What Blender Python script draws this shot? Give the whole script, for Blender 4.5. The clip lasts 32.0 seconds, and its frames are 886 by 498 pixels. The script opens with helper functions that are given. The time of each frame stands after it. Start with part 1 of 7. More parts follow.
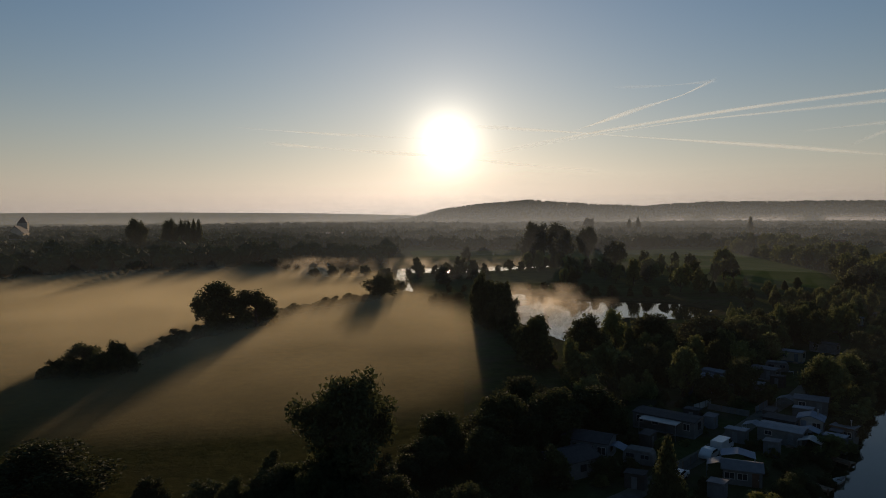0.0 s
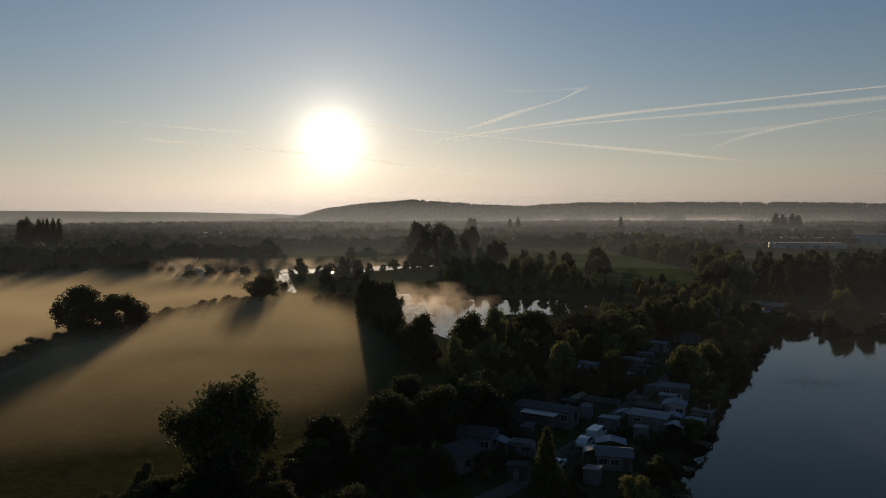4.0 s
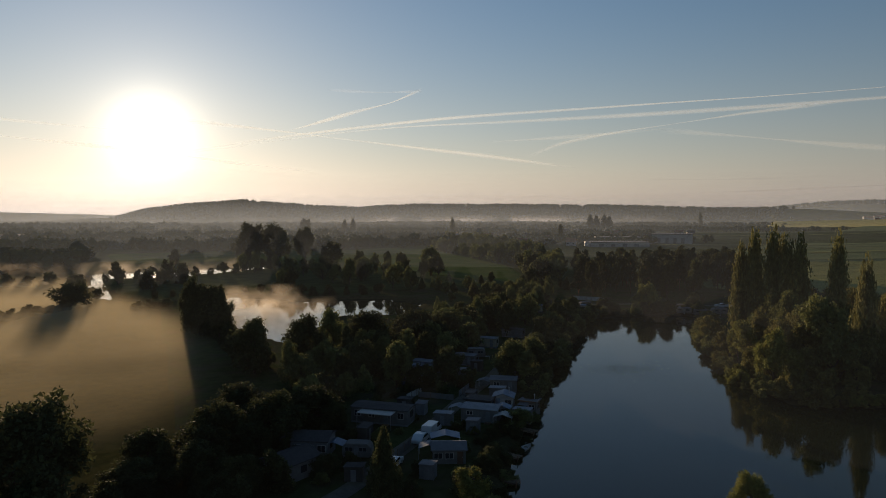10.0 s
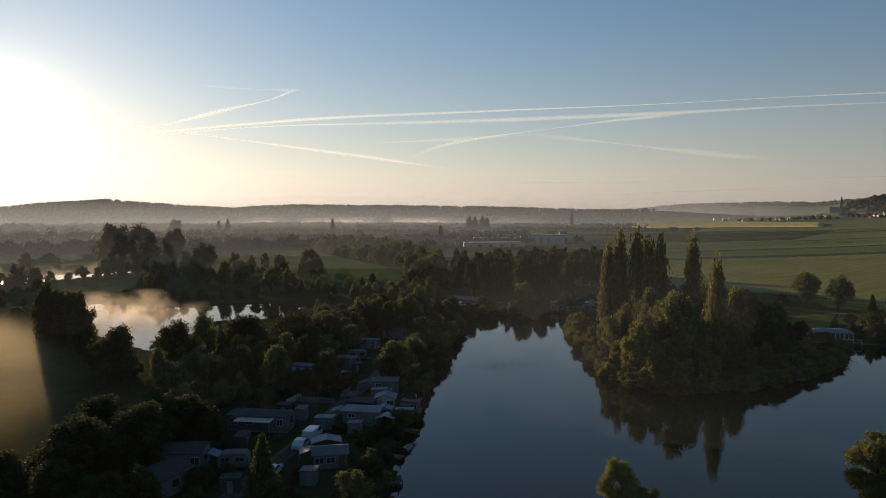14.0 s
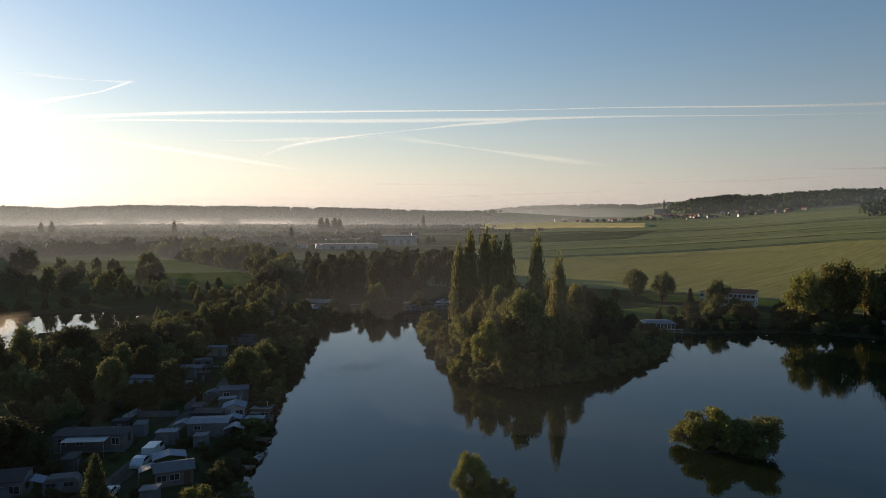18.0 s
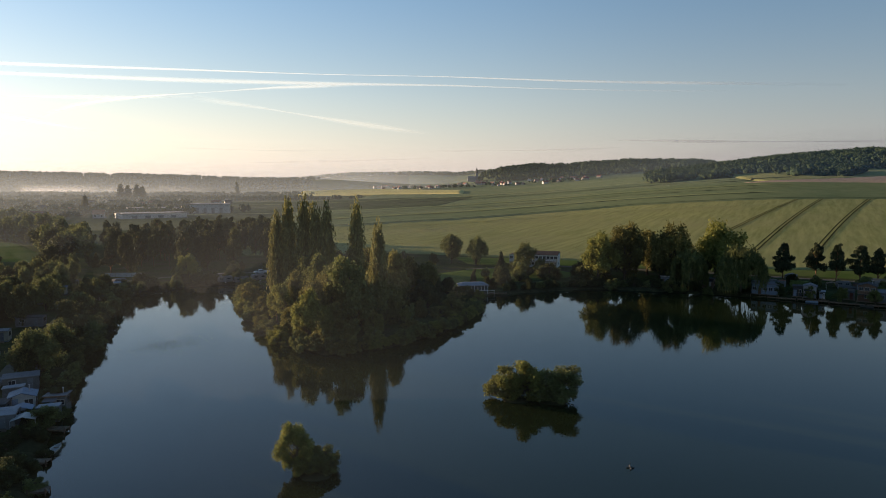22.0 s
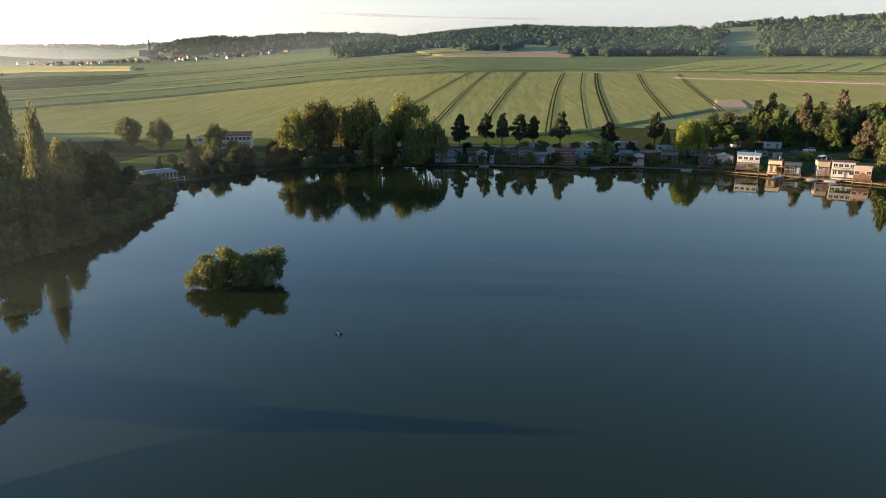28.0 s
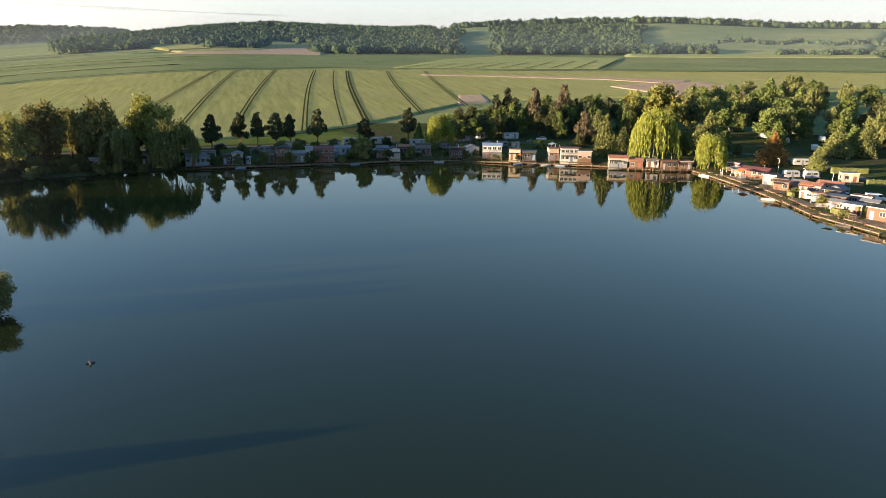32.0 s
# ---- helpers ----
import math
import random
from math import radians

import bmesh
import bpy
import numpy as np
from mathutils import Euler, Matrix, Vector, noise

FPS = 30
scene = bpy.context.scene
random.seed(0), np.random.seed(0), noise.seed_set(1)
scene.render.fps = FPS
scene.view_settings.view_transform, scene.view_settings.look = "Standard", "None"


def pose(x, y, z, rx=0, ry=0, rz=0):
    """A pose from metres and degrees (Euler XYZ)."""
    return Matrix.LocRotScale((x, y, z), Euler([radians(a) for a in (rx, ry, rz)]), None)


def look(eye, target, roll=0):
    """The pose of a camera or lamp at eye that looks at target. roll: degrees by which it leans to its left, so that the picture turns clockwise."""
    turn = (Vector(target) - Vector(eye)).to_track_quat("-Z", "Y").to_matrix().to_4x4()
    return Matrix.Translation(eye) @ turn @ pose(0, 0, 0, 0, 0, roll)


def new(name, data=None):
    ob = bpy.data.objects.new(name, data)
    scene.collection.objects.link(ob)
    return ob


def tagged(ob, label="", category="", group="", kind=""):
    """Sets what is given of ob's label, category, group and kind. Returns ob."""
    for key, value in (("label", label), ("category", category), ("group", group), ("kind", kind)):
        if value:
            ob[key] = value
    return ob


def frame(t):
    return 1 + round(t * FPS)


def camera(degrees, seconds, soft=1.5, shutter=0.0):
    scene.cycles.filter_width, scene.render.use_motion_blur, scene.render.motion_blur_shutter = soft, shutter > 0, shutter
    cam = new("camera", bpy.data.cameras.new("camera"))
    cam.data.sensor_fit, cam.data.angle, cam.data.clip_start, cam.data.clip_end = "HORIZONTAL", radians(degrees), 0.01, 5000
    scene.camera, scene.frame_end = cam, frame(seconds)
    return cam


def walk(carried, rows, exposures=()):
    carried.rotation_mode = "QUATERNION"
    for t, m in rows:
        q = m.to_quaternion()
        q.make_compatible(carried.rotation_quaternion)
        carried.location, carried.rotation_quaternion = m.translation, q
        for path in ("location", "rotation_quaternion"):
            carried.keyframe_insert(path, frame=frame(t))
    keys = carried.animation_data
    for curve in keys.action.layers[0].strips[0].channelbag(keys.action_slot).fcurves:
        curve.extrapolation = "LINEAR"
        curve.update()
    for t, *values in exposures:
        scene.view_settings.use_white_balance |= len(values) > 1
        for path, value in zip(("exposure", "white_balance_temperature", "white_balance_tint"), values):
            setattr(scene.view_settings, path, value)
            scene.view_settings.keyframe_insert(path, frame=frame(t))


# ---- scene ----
cam = camera(66.09, 32.0, soft=0.9)
EYE = (0.0, 0.0, 36.0)


def aim(yaw, pitch, roll):
    """A pose of the hovering camera: heading, tilt and lean in degrees."""
    return pose(*EYE, 90 + pitch, 0, yaw) @ pose(0, 0, 0, 0, 0, roll)


PATH = [
    (0, aim(-0.10, -3.06, -0.42)),
    (0.5, aim(-0.76, -3.13, -0.39)),
    (1, aim(-1.82, -3.13, -0.37)),
    (1.5, aim(-3.14, -3.15, -0.36)),
    (2, aim(-4.46, -3.15, -0.36)),
    (2.5, aim(-5.81, -3.14, -0.36)),
    (3, aim(-7.17, -3.15, -0.33)),
    (3.5, aim(-8.50, -3.15, -0.26)),
    (5.5, aim(-13.43, -3.14, -0.18)),
    (6, aim(-14.61, -3.14, -0.12)),
    (6.5, aim(-15.72, -3.13, -0.10)),
    (7, aim(-16.81, -3.12, -0.11)),
    (7.5, aim(-17.84, -3.13, -0.11)),
    (8, aim(-18.96, -3.11, -0.09)),
    (8.5, aim(-20.10, -3.11, -0.06)),
    (9, aim(-21.25, -3.09, -0.02)),
    (9.5, aim(-22.42, -3.12, -0.02)),
    (10, aim(-23.61, -3.11, -0.02)),
    (10.5, aim(-24.82, -3.10, -0.02)),
    (11, aim(-26.00, -3.09, -0.00)),
    (11.5, aim(-27.18, -3.08, 0.02)),
    (12, aim(-28.38, -3.07, 0.04)),
    (12.5, aim(-29.59, -3.06, 0.06)),
    (13, aim(-30.90, -3.03, 0.09)),
    (13.5, aim(-32.28, -3.02, 0.11)),
    (14, aim(-33.62, -3.00, 0.13)),
    (14.5, aim(-34.84, -2.98, 0.14)),
    (16.5, aim(-39.64, -2.91, 0.14)),
    (17, aim(-41.20, -2.90, 0.15)),
    (17.5, aim(-42.60, -2.85, 0.15)),
    (18, aim(-45.96, -2.85, 0.16)),
    (18.5, aim(-49.75, -2.95, 0.17)),
    (19, aim(-51.27, -3.50, 0.19)),
    (19.5, aim(-52.61, -4.65, 0.20)),
    (20, aim(-54.07, -5.63, 0.20)),
    (20.5, aim(-55.58, -5.63, 0.21)),
    (21, aim(-57.78, -5.60, 0.22)),
    (21.5, aim(-59.65, -5.59, 0.23)),
    (22, aim(-61.09, -5.57, 0.25)),
    (22.5, aim(-62.56, -5.56, 0.27)),
    (23, aim(-64.21, -5.54, 0.28)),
    (23.5, aim(-66.60, -5.55, 0.30)),
    (24, aim(-69.06, -6.04, 0.31)),
    (24.5, aim(-71.46, -6.90, 0.32)),
    (25, aim(-73.75, -8.19, 0.30)),
    (25.5, aim(-76.03, -9.71, 0.26)),
    (26, aim(-78.28, -11.23, 0.22)),
    (26.5, aim(-80.64, -12.79, 0.20)),
    (28.5, aim(-88.51, -15.88, 0.18)),
    (29, aim(-91.22, -15.87, 0.18)),
    (29.5, aim(-94.64, -15.84, 0.18)),
    (30, aim(-96.66, -15.82, 0.18)),
    (30.5, aim(-98.68, -15.80, 0.18)),
    (31, aim(-101.69, -15.77, 0.22)),
    (31.5, aim(-104.01, -15.75, 0.29)),
    (32, aim(-106.52, -15.72, 0.40)),
]
EXPOSURES = [(0.0, -0.42, 6500, 14.5), (9.0, -0.16, 6500, 14.5), (14.0, 0.34, 6500, 14.5), (19.0, 0.84, 6500, 14.5), (23.0, 1.17, 6500, 14.5), (26.0, 1.66, 6500, 13), (29.0, 2.18, 6500, 11), (32.0, 2.25, 6500, 10)]
walk(cam, PATH, EXPOSURES)

# ---- light ----
SUN_AZ, SUN_EL = 0.6, 5.9
SUN_DIR = Vector((math.sin(radians(SUN_AZ)) * math.cos(radians(SUN_EL)),
                  math.cos(radians(SUN_AZ)) * math.cos(radians(SUN_EL)), math.sin(radians(SUN_EL))))
world = bpy.data.worlds.new("sky")
scene.world = world
scene.cycles.transparent_max_bounces = 48
world.use_nodes = True
wn, wl = world.node_tree.nodes, world.node_tree.links
wn.clear()
sky = wn.new("ShaderNodeTexSky")
sky.sky_type, sky.sun_disc = "NISHITA", False
sky.sun_elevation, sky.sun_rotation = radians(SUN_EL), radians(SUN_AZ)
sky.altitude, sky.air_density, sky.dust_density, sky.ozone_density = 80, 1.0, 0.08, 2.2
bg = wn.new("ShaderNodeBackground")
bg.inputs["Strength"].default_value = 0.11
pale = wn.new("ShaderNodeHueSaturation")
pale.inputs["Saturation"].default_value, pale.inputs["Value"].default_value = 1.12, 1.06
wl.new(sky.outputs[0], pale.inputs["Color"])
# pale haze towards the horizon is added below; the sun's aureole also imitates camera bloom
tc = wn.new("ShaderNodeTexCoord")
dot = wn.new("ShaderNodeVectorMath")
dot.operation = "DOT_PRODUCT"
dot.inputs[1].default_value = SUN_DIR
wl.new(tc.outputs["Generated"], dot.inputs[0])


def wmath(op, a, b=None, c=None):
    n = wn.new("ShaderNodeMath")
    n.operation = op
    for i, v in enumerate((a, b, c)):
        if v is None:
            continue
        if isinstance(v, (int, float)):
            n.inputs[i].default_value = v
        else:
            wl.new(v, n.inputs[i])
    return n.outputs[0]


sep = wn.new("ShaderNodeSeparateXYZ")
wl.new(tc.outputs["Generated"], sep.inputs[0])
low = wmath("MULTIPLY", wmath("POWER", 2.718, wmath("MULTIPLY", wmath("ABSOLUTE", sep.outputs[2]), -7.0)), 0.95)
grey = wn.new("ShaderNodeRGBToBW")
wl.new(pale.outputs[0], grey.inputs[0])
veil = wn.new("ShaderNodeMix")
veil.data_type, veil.blend_type = "RGBA", "MULTIPLY"
veil.inputs[0].default_value = 1.0
wl.new(grey.outputs[0], veil.inputs[6])
hue = wn.new("ShaderNodeMix")
hue.data_type = "RGBA"
wl.new(wmath("MINIMUM", wmath("MAXIMUM", wmath("MULTIPLY_ADD", dot.outputs["Value"], 1.1, 0.1), 0.0), 1.0), hue.inputs[0])
hue.inputs[6].default_value = (1.0, 1.0, 1.09, 1)
hue.inputs[7].default_value = (1.09, 0.99, 0.86, 1)
wl.new(hue.outputs[2], veil.inputs[7])
skymix = wn.new("ShaderNodeMix")
skymix.data_type = "RGBA"
wl.new(low, skymix.inputs[0])
wl.new(pale.outputs[0], skymix.inputs[6])
wl.new(veil.outputs[2], skymix.inputs[7])
# away from the sun the haze near the horizon is a dull pale blue
far_side = wmath("SUBTRACT", 1.0, wmath("MULTIPLY", wmath("MULTIPLY", low, 0.58), wmath("MULTIPLY_ADD", dot.outputs["Value"], -0.5, 0.66)))
back = wmath("MULTIPLY_ADD", wmath("MINIMUM", wmath("MULTIPLY_ADD", dot.outputs["Value"], 0.7, 0.7), 1.0), 0.3, 0.7)
dim = wn.new("ShaderNodeVectorMath")
dim.operation = "SCALE"
wl.new(skymix.outputs[2], dim.inputs[0])
wl.new(wmath("MULTIPLY", far_side, back), dim.inputs["Scale"])
tone = wn.new("ShaderNodeVectorMath")
tone.operation = "MULTIPLY"
tone.inputs[1].default_value = (1.03, 0.985, 1.0)
wl.new(dim.outputs[0], tone.inputs[0])
wl.new(tone.outputs[0], bg.inputs["Color"])
ang = wmath("ARCCOSINE", wmath("MINIMUM", dot.outputs["Value"], 0.999999))
# steep core glow painted into the sky for the bloom round the sun
core = wmath("MULTIPLY", wmath("POWER", 2.718, wmath("MULTIPLY", ang, -44.0)), 3.8)
halo = wmath("MULTIPLY", wmath("POWER", 2.718, wmath("MULTIPLY", ang, -5.0)), 0.34)
aur = wn.new("ShaderNodeBackground")
aur.inputs["Color"].default_value = (1.0, 0.9, 0.69, 1)
wl.new(wmath("ADD", core, halo), aur.inputs["Strength"])
addsh = wn.new("ShaderNodeAddShader")
wl.new(bg.outputs[0], addsh.inputs[0])
wl.new(aur.outputs[0], addsh.inputs[1])
wout = wn.new("ShaderNodeOutputWorld")
wl.new(addsh.outputs[0], wout.inputs["Surface"])

sun_data = bpy.data.lights.new("sun", "SUN")
sun_data.energy, sun_data.angle, sun_data.color = 5.0, radians(0.6), (1.0, 0.74, 0.47)
sun = new("sun", sun_data)
sun.matrix_world = look(SUN_DIR * 100, (0, 0, 0))


# ---- materials ----
def mat(name, c1, c2, scale=1.0, rough=0.8, detail=6.0, metal=0.0, bump=0.0, bscale=None, c3=None, scale3=0.05,
        coat=0.0, trans=0.0, vary=0.0, ior=1.45, grain=None):
    """Two-tone noise material with an optional large-scale third tone, fine relief and per-object variation."""
    m = bpy.data.materials.new(name)
    m.use_nodes = True
    n, l = m.node_tree.nodes, m.node_tree.links
    b = n["Principled BSDF"]
    b.inputs["Roughness"].default_value, b.inputs["Metallic"].default_value = rough, metal
    b.inputs["IOR"].default_value, b.inputs["Coat Weight"].default_value = ior, coat
    b.inputs["Specular IOR Level"].default_value = 0.0 if rough >= 0.9 else 0.1 if rough >= 0.8 else 0.4
    g = n.new("ShaderNodeNewGeometry")

    def tex(s, d):
        t = n.new("ShaderNodeTexNoise")
        t.inputs["Scale"].default_value, t.inputs["Detail"].default_value = s, d
        t.inputs["Roughness"].default_value = 0.62
        if grain and s == scale:
            mp = n.new("ShaderNodeMapping")
            mp.inputs["Scale"].default_value = grain
            l.new(g.outputs["Position"], mp.inputs[0])
            l.new(mp.outputs[0], t.inputs["Vector"])
        else:
            l.new(g.outputs["Position"], t.inputs["Vector"])
        return t.outputs["Fac"]

    def stretch(fac, lo, hi):
        r = n.new("ShaderNodeMapRange")
        r.inputs[1].default_value, r.inputs[2].default_value = lo, hi
        l.new(fac, r.inputs[0])
        return r.outputs[0]

    def mix(fac, a, c):
        x = n.new("ShaderNodeMix")
        x.data_type = "RGBA"
        for i, v in ((0, fac), (6, a), (7, c)):
            if isinstance(v, (int, float)):
                x.inputs[i].default_value = v
            elif isinstance(v, tuple):
                x.inputs[i].default_value = (*v, 1)
            else:
                l.new(v, x.inputs[i])
        return x.outputs[2]

    col = mix(stretch(tex(scale, detail), 0.33, 0.67), c1, c2)
    if c3:
        col = mix(stretch(tex(scale3, 4.0), 0.45, 0.7), col, c3)
    if vary:
        oi = n.new("ShaderNodeObjectInfo")
        h = n.new("ShaderNodeHueSaturation")
        mr = n.new("ShaderNodeMapRange")
        mr.inputs[3].default_value, mr.inputs[4].default_value = 1 - vary, 1 + vary
        l.new(oi.outputs["Random"], mr.inputs[0])
        l.new(mr.outputs[0], h.inputs["Value"])
        l.new(col, h.inputs["Color"])
        col = h.outputs[0]
    l.new(col, b.inputs["Base Color"])
    if bump:
        bp = n.new("ShaderNodeBump")
        bp.inputs["Strength"].default_value, bp.inputs["Distance"].default_value = 1.0, bump
        l.new(tex(bscale or scale * 4, 5.0), bp.inputs["Height"])
        l.new(bp.outputs[0], b.inputs["Normal"])
    if trans:
        tr = n.new("ShaderNodeBsdfTranslucent")
        l.new(col, tr.inputs["Color"])
        ms = n.new("ShaderNodeMixShader")
        ms.inputs[0].default_value = trans
        l.new(b.outputs[0], ms.inputs[1])
        l.new(tr.outputs[0], ms.inputs[2])
        l.new(ms.outputs[0], n["Material Output"].inputs["Surface"])
    return m


def leafmat(name, c1, c2, vary=0.22, trans=0.26):
    return mat(name, tuple(v * 0.9 for v in c1), tuple(v * 1.05 for v in c2), scale=0.9, rough=0.8, trans=trans, vary=vary, detail=4.0)


M_LEAF = leafmat("leaf_broad", (0.1, 0.114, 0.042), (0.19, 0.2, 0.07))
M_LEAF_Y = leafmat("leaf_yellowgreen", (0.14, 0.15, 0.038), (0.25, 0.245, 0.066))
# Darker copy of leaf_broad; puts the shade of backlit trees into the colour.
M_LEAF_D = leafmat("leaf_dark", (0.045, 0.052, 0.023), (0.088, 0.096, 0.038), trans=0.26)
M_GREEN = leafmat("leaf_green", (0.08, 0.108, 0.032), (0.145, 0.178, 0.052))
M_OLIVE = leafmat("leaf_olive", (0.12, 0.115, 0.038), (0.215, 0.195, 0.062))
M_POPLAR = leafmat("leaf_poplar", (0.145, 0.14, 0.05), (0.255, 0.24, 0.085))
M_WILLOW = leafmat("leaf_willow", (0.16, 0.185, 0.035), (0.275, 0.295, 0.066), trans=0.4)
M_NEEDLE = leafmat("needles", (0.035, 0.045, 0.025), (0.07, 0.08, 0.04), trans=0.15)
M_RUST = leafmat("needles_rusty", (0.08, 0.066, 0.04), (0.135, 0.108, 0.065), trans=0.15)
M_RUSTY = leafmat("needles_orange_brown", (0.2, 0.11, 0.04), (0.32, 0.18, 0.06), trans=0.3)
M_BARK = mat("bark", (0.05, 0.04, 0.03), (0.12, 0.095, 0.07), scale=3.0, rough=0.9, bump=0.05)
M_PINEBARK = mat("pine_bark", (0.14, 0.075, 0.045), (0.24, 0.13, 0.08), scale=2.5, rough=0.9, bump=0.05)
M_FOREST = mat("far_wood_leaves", (0.024, 0.042, 0.021), (0.048, 0.072, 0.032), scale=0.09, rough=0.85, trans=0.1, c3=(0.055, 0.075, 0.03), scale3=0.02)

# ---- terrain ----
LAKE = [(20, 52), (39.4, 74.6), (49, 88.3), (60, 102), (73, 118), (91, 138), (115, 168), (137, 190), (160, 187), (176, 178),
        (166, 163), (147, 150), (138, 137), (126, 122), (114, 103), (111, 89), (122, 82), (140, 79), (161, 82), (194, 93), (212, 80), (226, 68),
        (231, 55), (235, 39), (237, 23), (236, -4), (235, -32), (236, -52), (232, -75), (219, -99), (208, -118), (197, -131),
        (193, -144), (186, -143), (166, -140), (149, -137), (127, -130), (108, -130), (60, -140), (5, -120), (-20, -60), (-12, 10)]
POND = [(20, 292), (34, 300), (60, 275), (90, 268), (100, 245), (84, 222), (60, 224), (48, 205), (34, 182), (27, 205), (20, 240)]
RIVER = [(-75, 398), (-30, 440), (25, 452), (70, 462), (75, 440), (52, 424), (25, 405), (-20, 396), (-12, 312), (2, 296), (-8, 296), (-22, 316), (-40, 385), (-62, 376)]
ISLES = [(63.8, 53.2, 2.2), (103.3, 43, 2.4), (105, 37, 2.2)]


def inside(px, py, poly):
    r = np.zeros(px.shape, bool)
    for (x0, y0), (x1, y1) in zip(poly, poly[1:] + poly[:1]):
        if y0 != y1:
            r ^= ((y0 > py) != (y1 > py)) & (px < (x1 - x0) * (py - y0) / (y1 - y0) + x0)
    return r


def shore(px, py, poly):
    """Distance to a shoreline, negative over the water."""
    d = np.full(px.shape, 1e9)
    for (x0, y0), (x1, y1) in zip(poly, poly[1:] + poly[:1]):
        ex, ey = x1 - x0, y1 - y0
        s = np.clip(((px - x0) * ex + (py - y0) * ey) / (ex * ex + ey * ey), 0, 1)
        d = np.minimum(d, np.hypot(px - x0 - s * ex, py - y0 - s * ey))
    return np.where(inside(px, py, poly), -d, d)


def step(v, lo, hi):
    s = np.clip((v - lo) / (hi - lo), 0, 1)
    return s * s * (3 - 2 * s)


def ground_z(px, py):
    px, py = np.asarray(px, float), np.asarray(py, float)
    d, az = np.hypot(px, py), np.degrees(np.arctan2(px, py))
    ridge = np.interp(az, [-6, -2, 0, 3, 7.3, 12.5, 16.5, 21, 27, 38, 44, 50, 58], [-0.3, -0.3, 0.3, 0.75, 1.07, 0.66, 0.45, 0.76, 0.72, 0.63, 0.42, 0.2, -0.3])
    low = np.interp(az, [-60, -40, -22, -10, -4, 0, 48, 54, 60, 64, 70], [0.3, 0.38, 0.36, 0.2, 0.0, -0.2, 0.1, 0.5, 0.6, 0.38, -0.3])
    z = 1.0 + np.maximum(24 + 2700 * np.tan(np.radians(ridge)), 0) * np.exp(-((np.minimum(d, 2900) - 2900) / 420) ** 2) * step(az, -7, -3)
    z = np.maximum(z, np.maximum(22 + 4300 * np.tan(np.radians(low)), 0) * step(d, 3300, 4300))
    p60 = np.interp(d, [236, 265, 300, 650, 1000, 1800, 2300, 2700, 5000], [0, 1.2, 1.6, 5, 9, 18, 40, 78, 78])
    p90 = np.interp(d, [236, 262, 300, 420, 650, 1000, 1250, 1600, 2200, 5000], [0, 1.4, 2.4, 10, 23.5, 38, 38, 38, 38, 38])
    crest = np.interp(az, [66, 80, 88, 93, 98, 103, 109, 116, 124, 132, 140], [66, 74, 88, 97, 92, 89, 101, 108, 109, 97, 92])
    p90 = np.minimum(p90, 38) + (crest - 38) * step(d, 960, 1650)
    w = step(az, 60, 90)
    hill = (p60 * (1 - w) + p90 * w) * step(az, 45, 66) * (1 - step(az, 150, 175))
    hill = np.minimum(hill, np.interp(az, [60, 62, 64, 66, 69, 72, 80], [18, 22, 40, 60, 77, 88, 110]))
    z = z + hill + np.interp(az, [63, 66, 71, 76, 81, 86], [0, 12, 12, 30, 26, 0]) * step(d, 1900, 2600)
    sd = np.minimum(np.minimum(shore(px, py, LAKE), shore(px, py, POND)), shore(px, py, RIVER))
    for ix, iy, ir in ISLES:
        r = np.hypot(px - ix, py - iy)
        sd = np.maximum(sd, ir - r)
        z = np.where(r < ir + 4, 0.3, z)
    bed = step(sd, -5.0, 0.8)
    return z * bed - 2.5 * (1 - bed)


def gz(x, y):
    return float(ground_z(np.array([x]), np.array([y]))[0])


def mesh_of(name, verts, faces, material, smooth=False):
    me = bpy.data.meshes.new(name)
    me.from_pydata(verts, [], faces)
    if isinstance(material, (list, tuple)):
        for m in material:
            me.materials.append(m)
    elif material:
        me.materials.append(material)
    if smooth:
        me.polygons.foreach_set("use_smooth", [True] * len(me.polygons))
    me.update()
    return me


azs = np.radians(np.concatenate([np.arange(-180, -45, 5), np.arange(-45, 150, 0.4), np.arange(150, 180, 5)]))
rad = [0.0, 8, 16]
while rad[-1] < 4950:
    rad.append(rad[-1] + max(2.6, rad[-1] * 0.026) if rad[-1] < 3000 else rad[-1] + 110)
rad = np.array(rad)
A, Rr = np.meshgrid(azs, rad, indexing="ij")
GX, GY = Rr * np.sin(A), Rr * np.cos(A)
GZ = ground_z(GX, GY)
na, nr = A.shape
gv = np.stack([GX, GY, GZ], -1).reshape(-1, 3)
gi = np.arange(na * nr).reshape(na, nr)
nxt = np.roll(gi, -1, axis=0)
gf = np.stack([gi[:, :-1], gi[:, 1:], nxt[:, 1:], nxt[:, :-1]], -1).reshape(-1, 4)

M_GRASS = mat("meadow_grass", (0.042, 0.042, 0.014), (0.08, 0.068, 0.022), scale=0.5, rough=0.95, bump=0.12, bscale=1.5, c3=(0.075, 0.062, 0.026), scale3=0.02)
M_BANKSOIL = mat("bank_soil", (0.03, 0.032, 0.015), (0.065, 0.06, 0.03), scale=0.8, rough=0.95, bump=0.1, bscale=3.0)
M_CAMPGRASS = mat("rough_camp_grass", (0.032, 0.044, 0.015), (0.06, 0.072, 0.026), scale=0.5, rough=0.95, bump=0.1, bscale=2.0, c3=(0.065, 0.055, 0.035), scale3=0.12)
M_PLAIN = mat("plain_grass", (0.04, 0.055, 0.02), (0.07, 0.085, 0.032), scale=0.12, rough=0.95, bump=0.03, bscale=0.8, c3=(0.085, 0.09, 0.04), scale3=0.006)
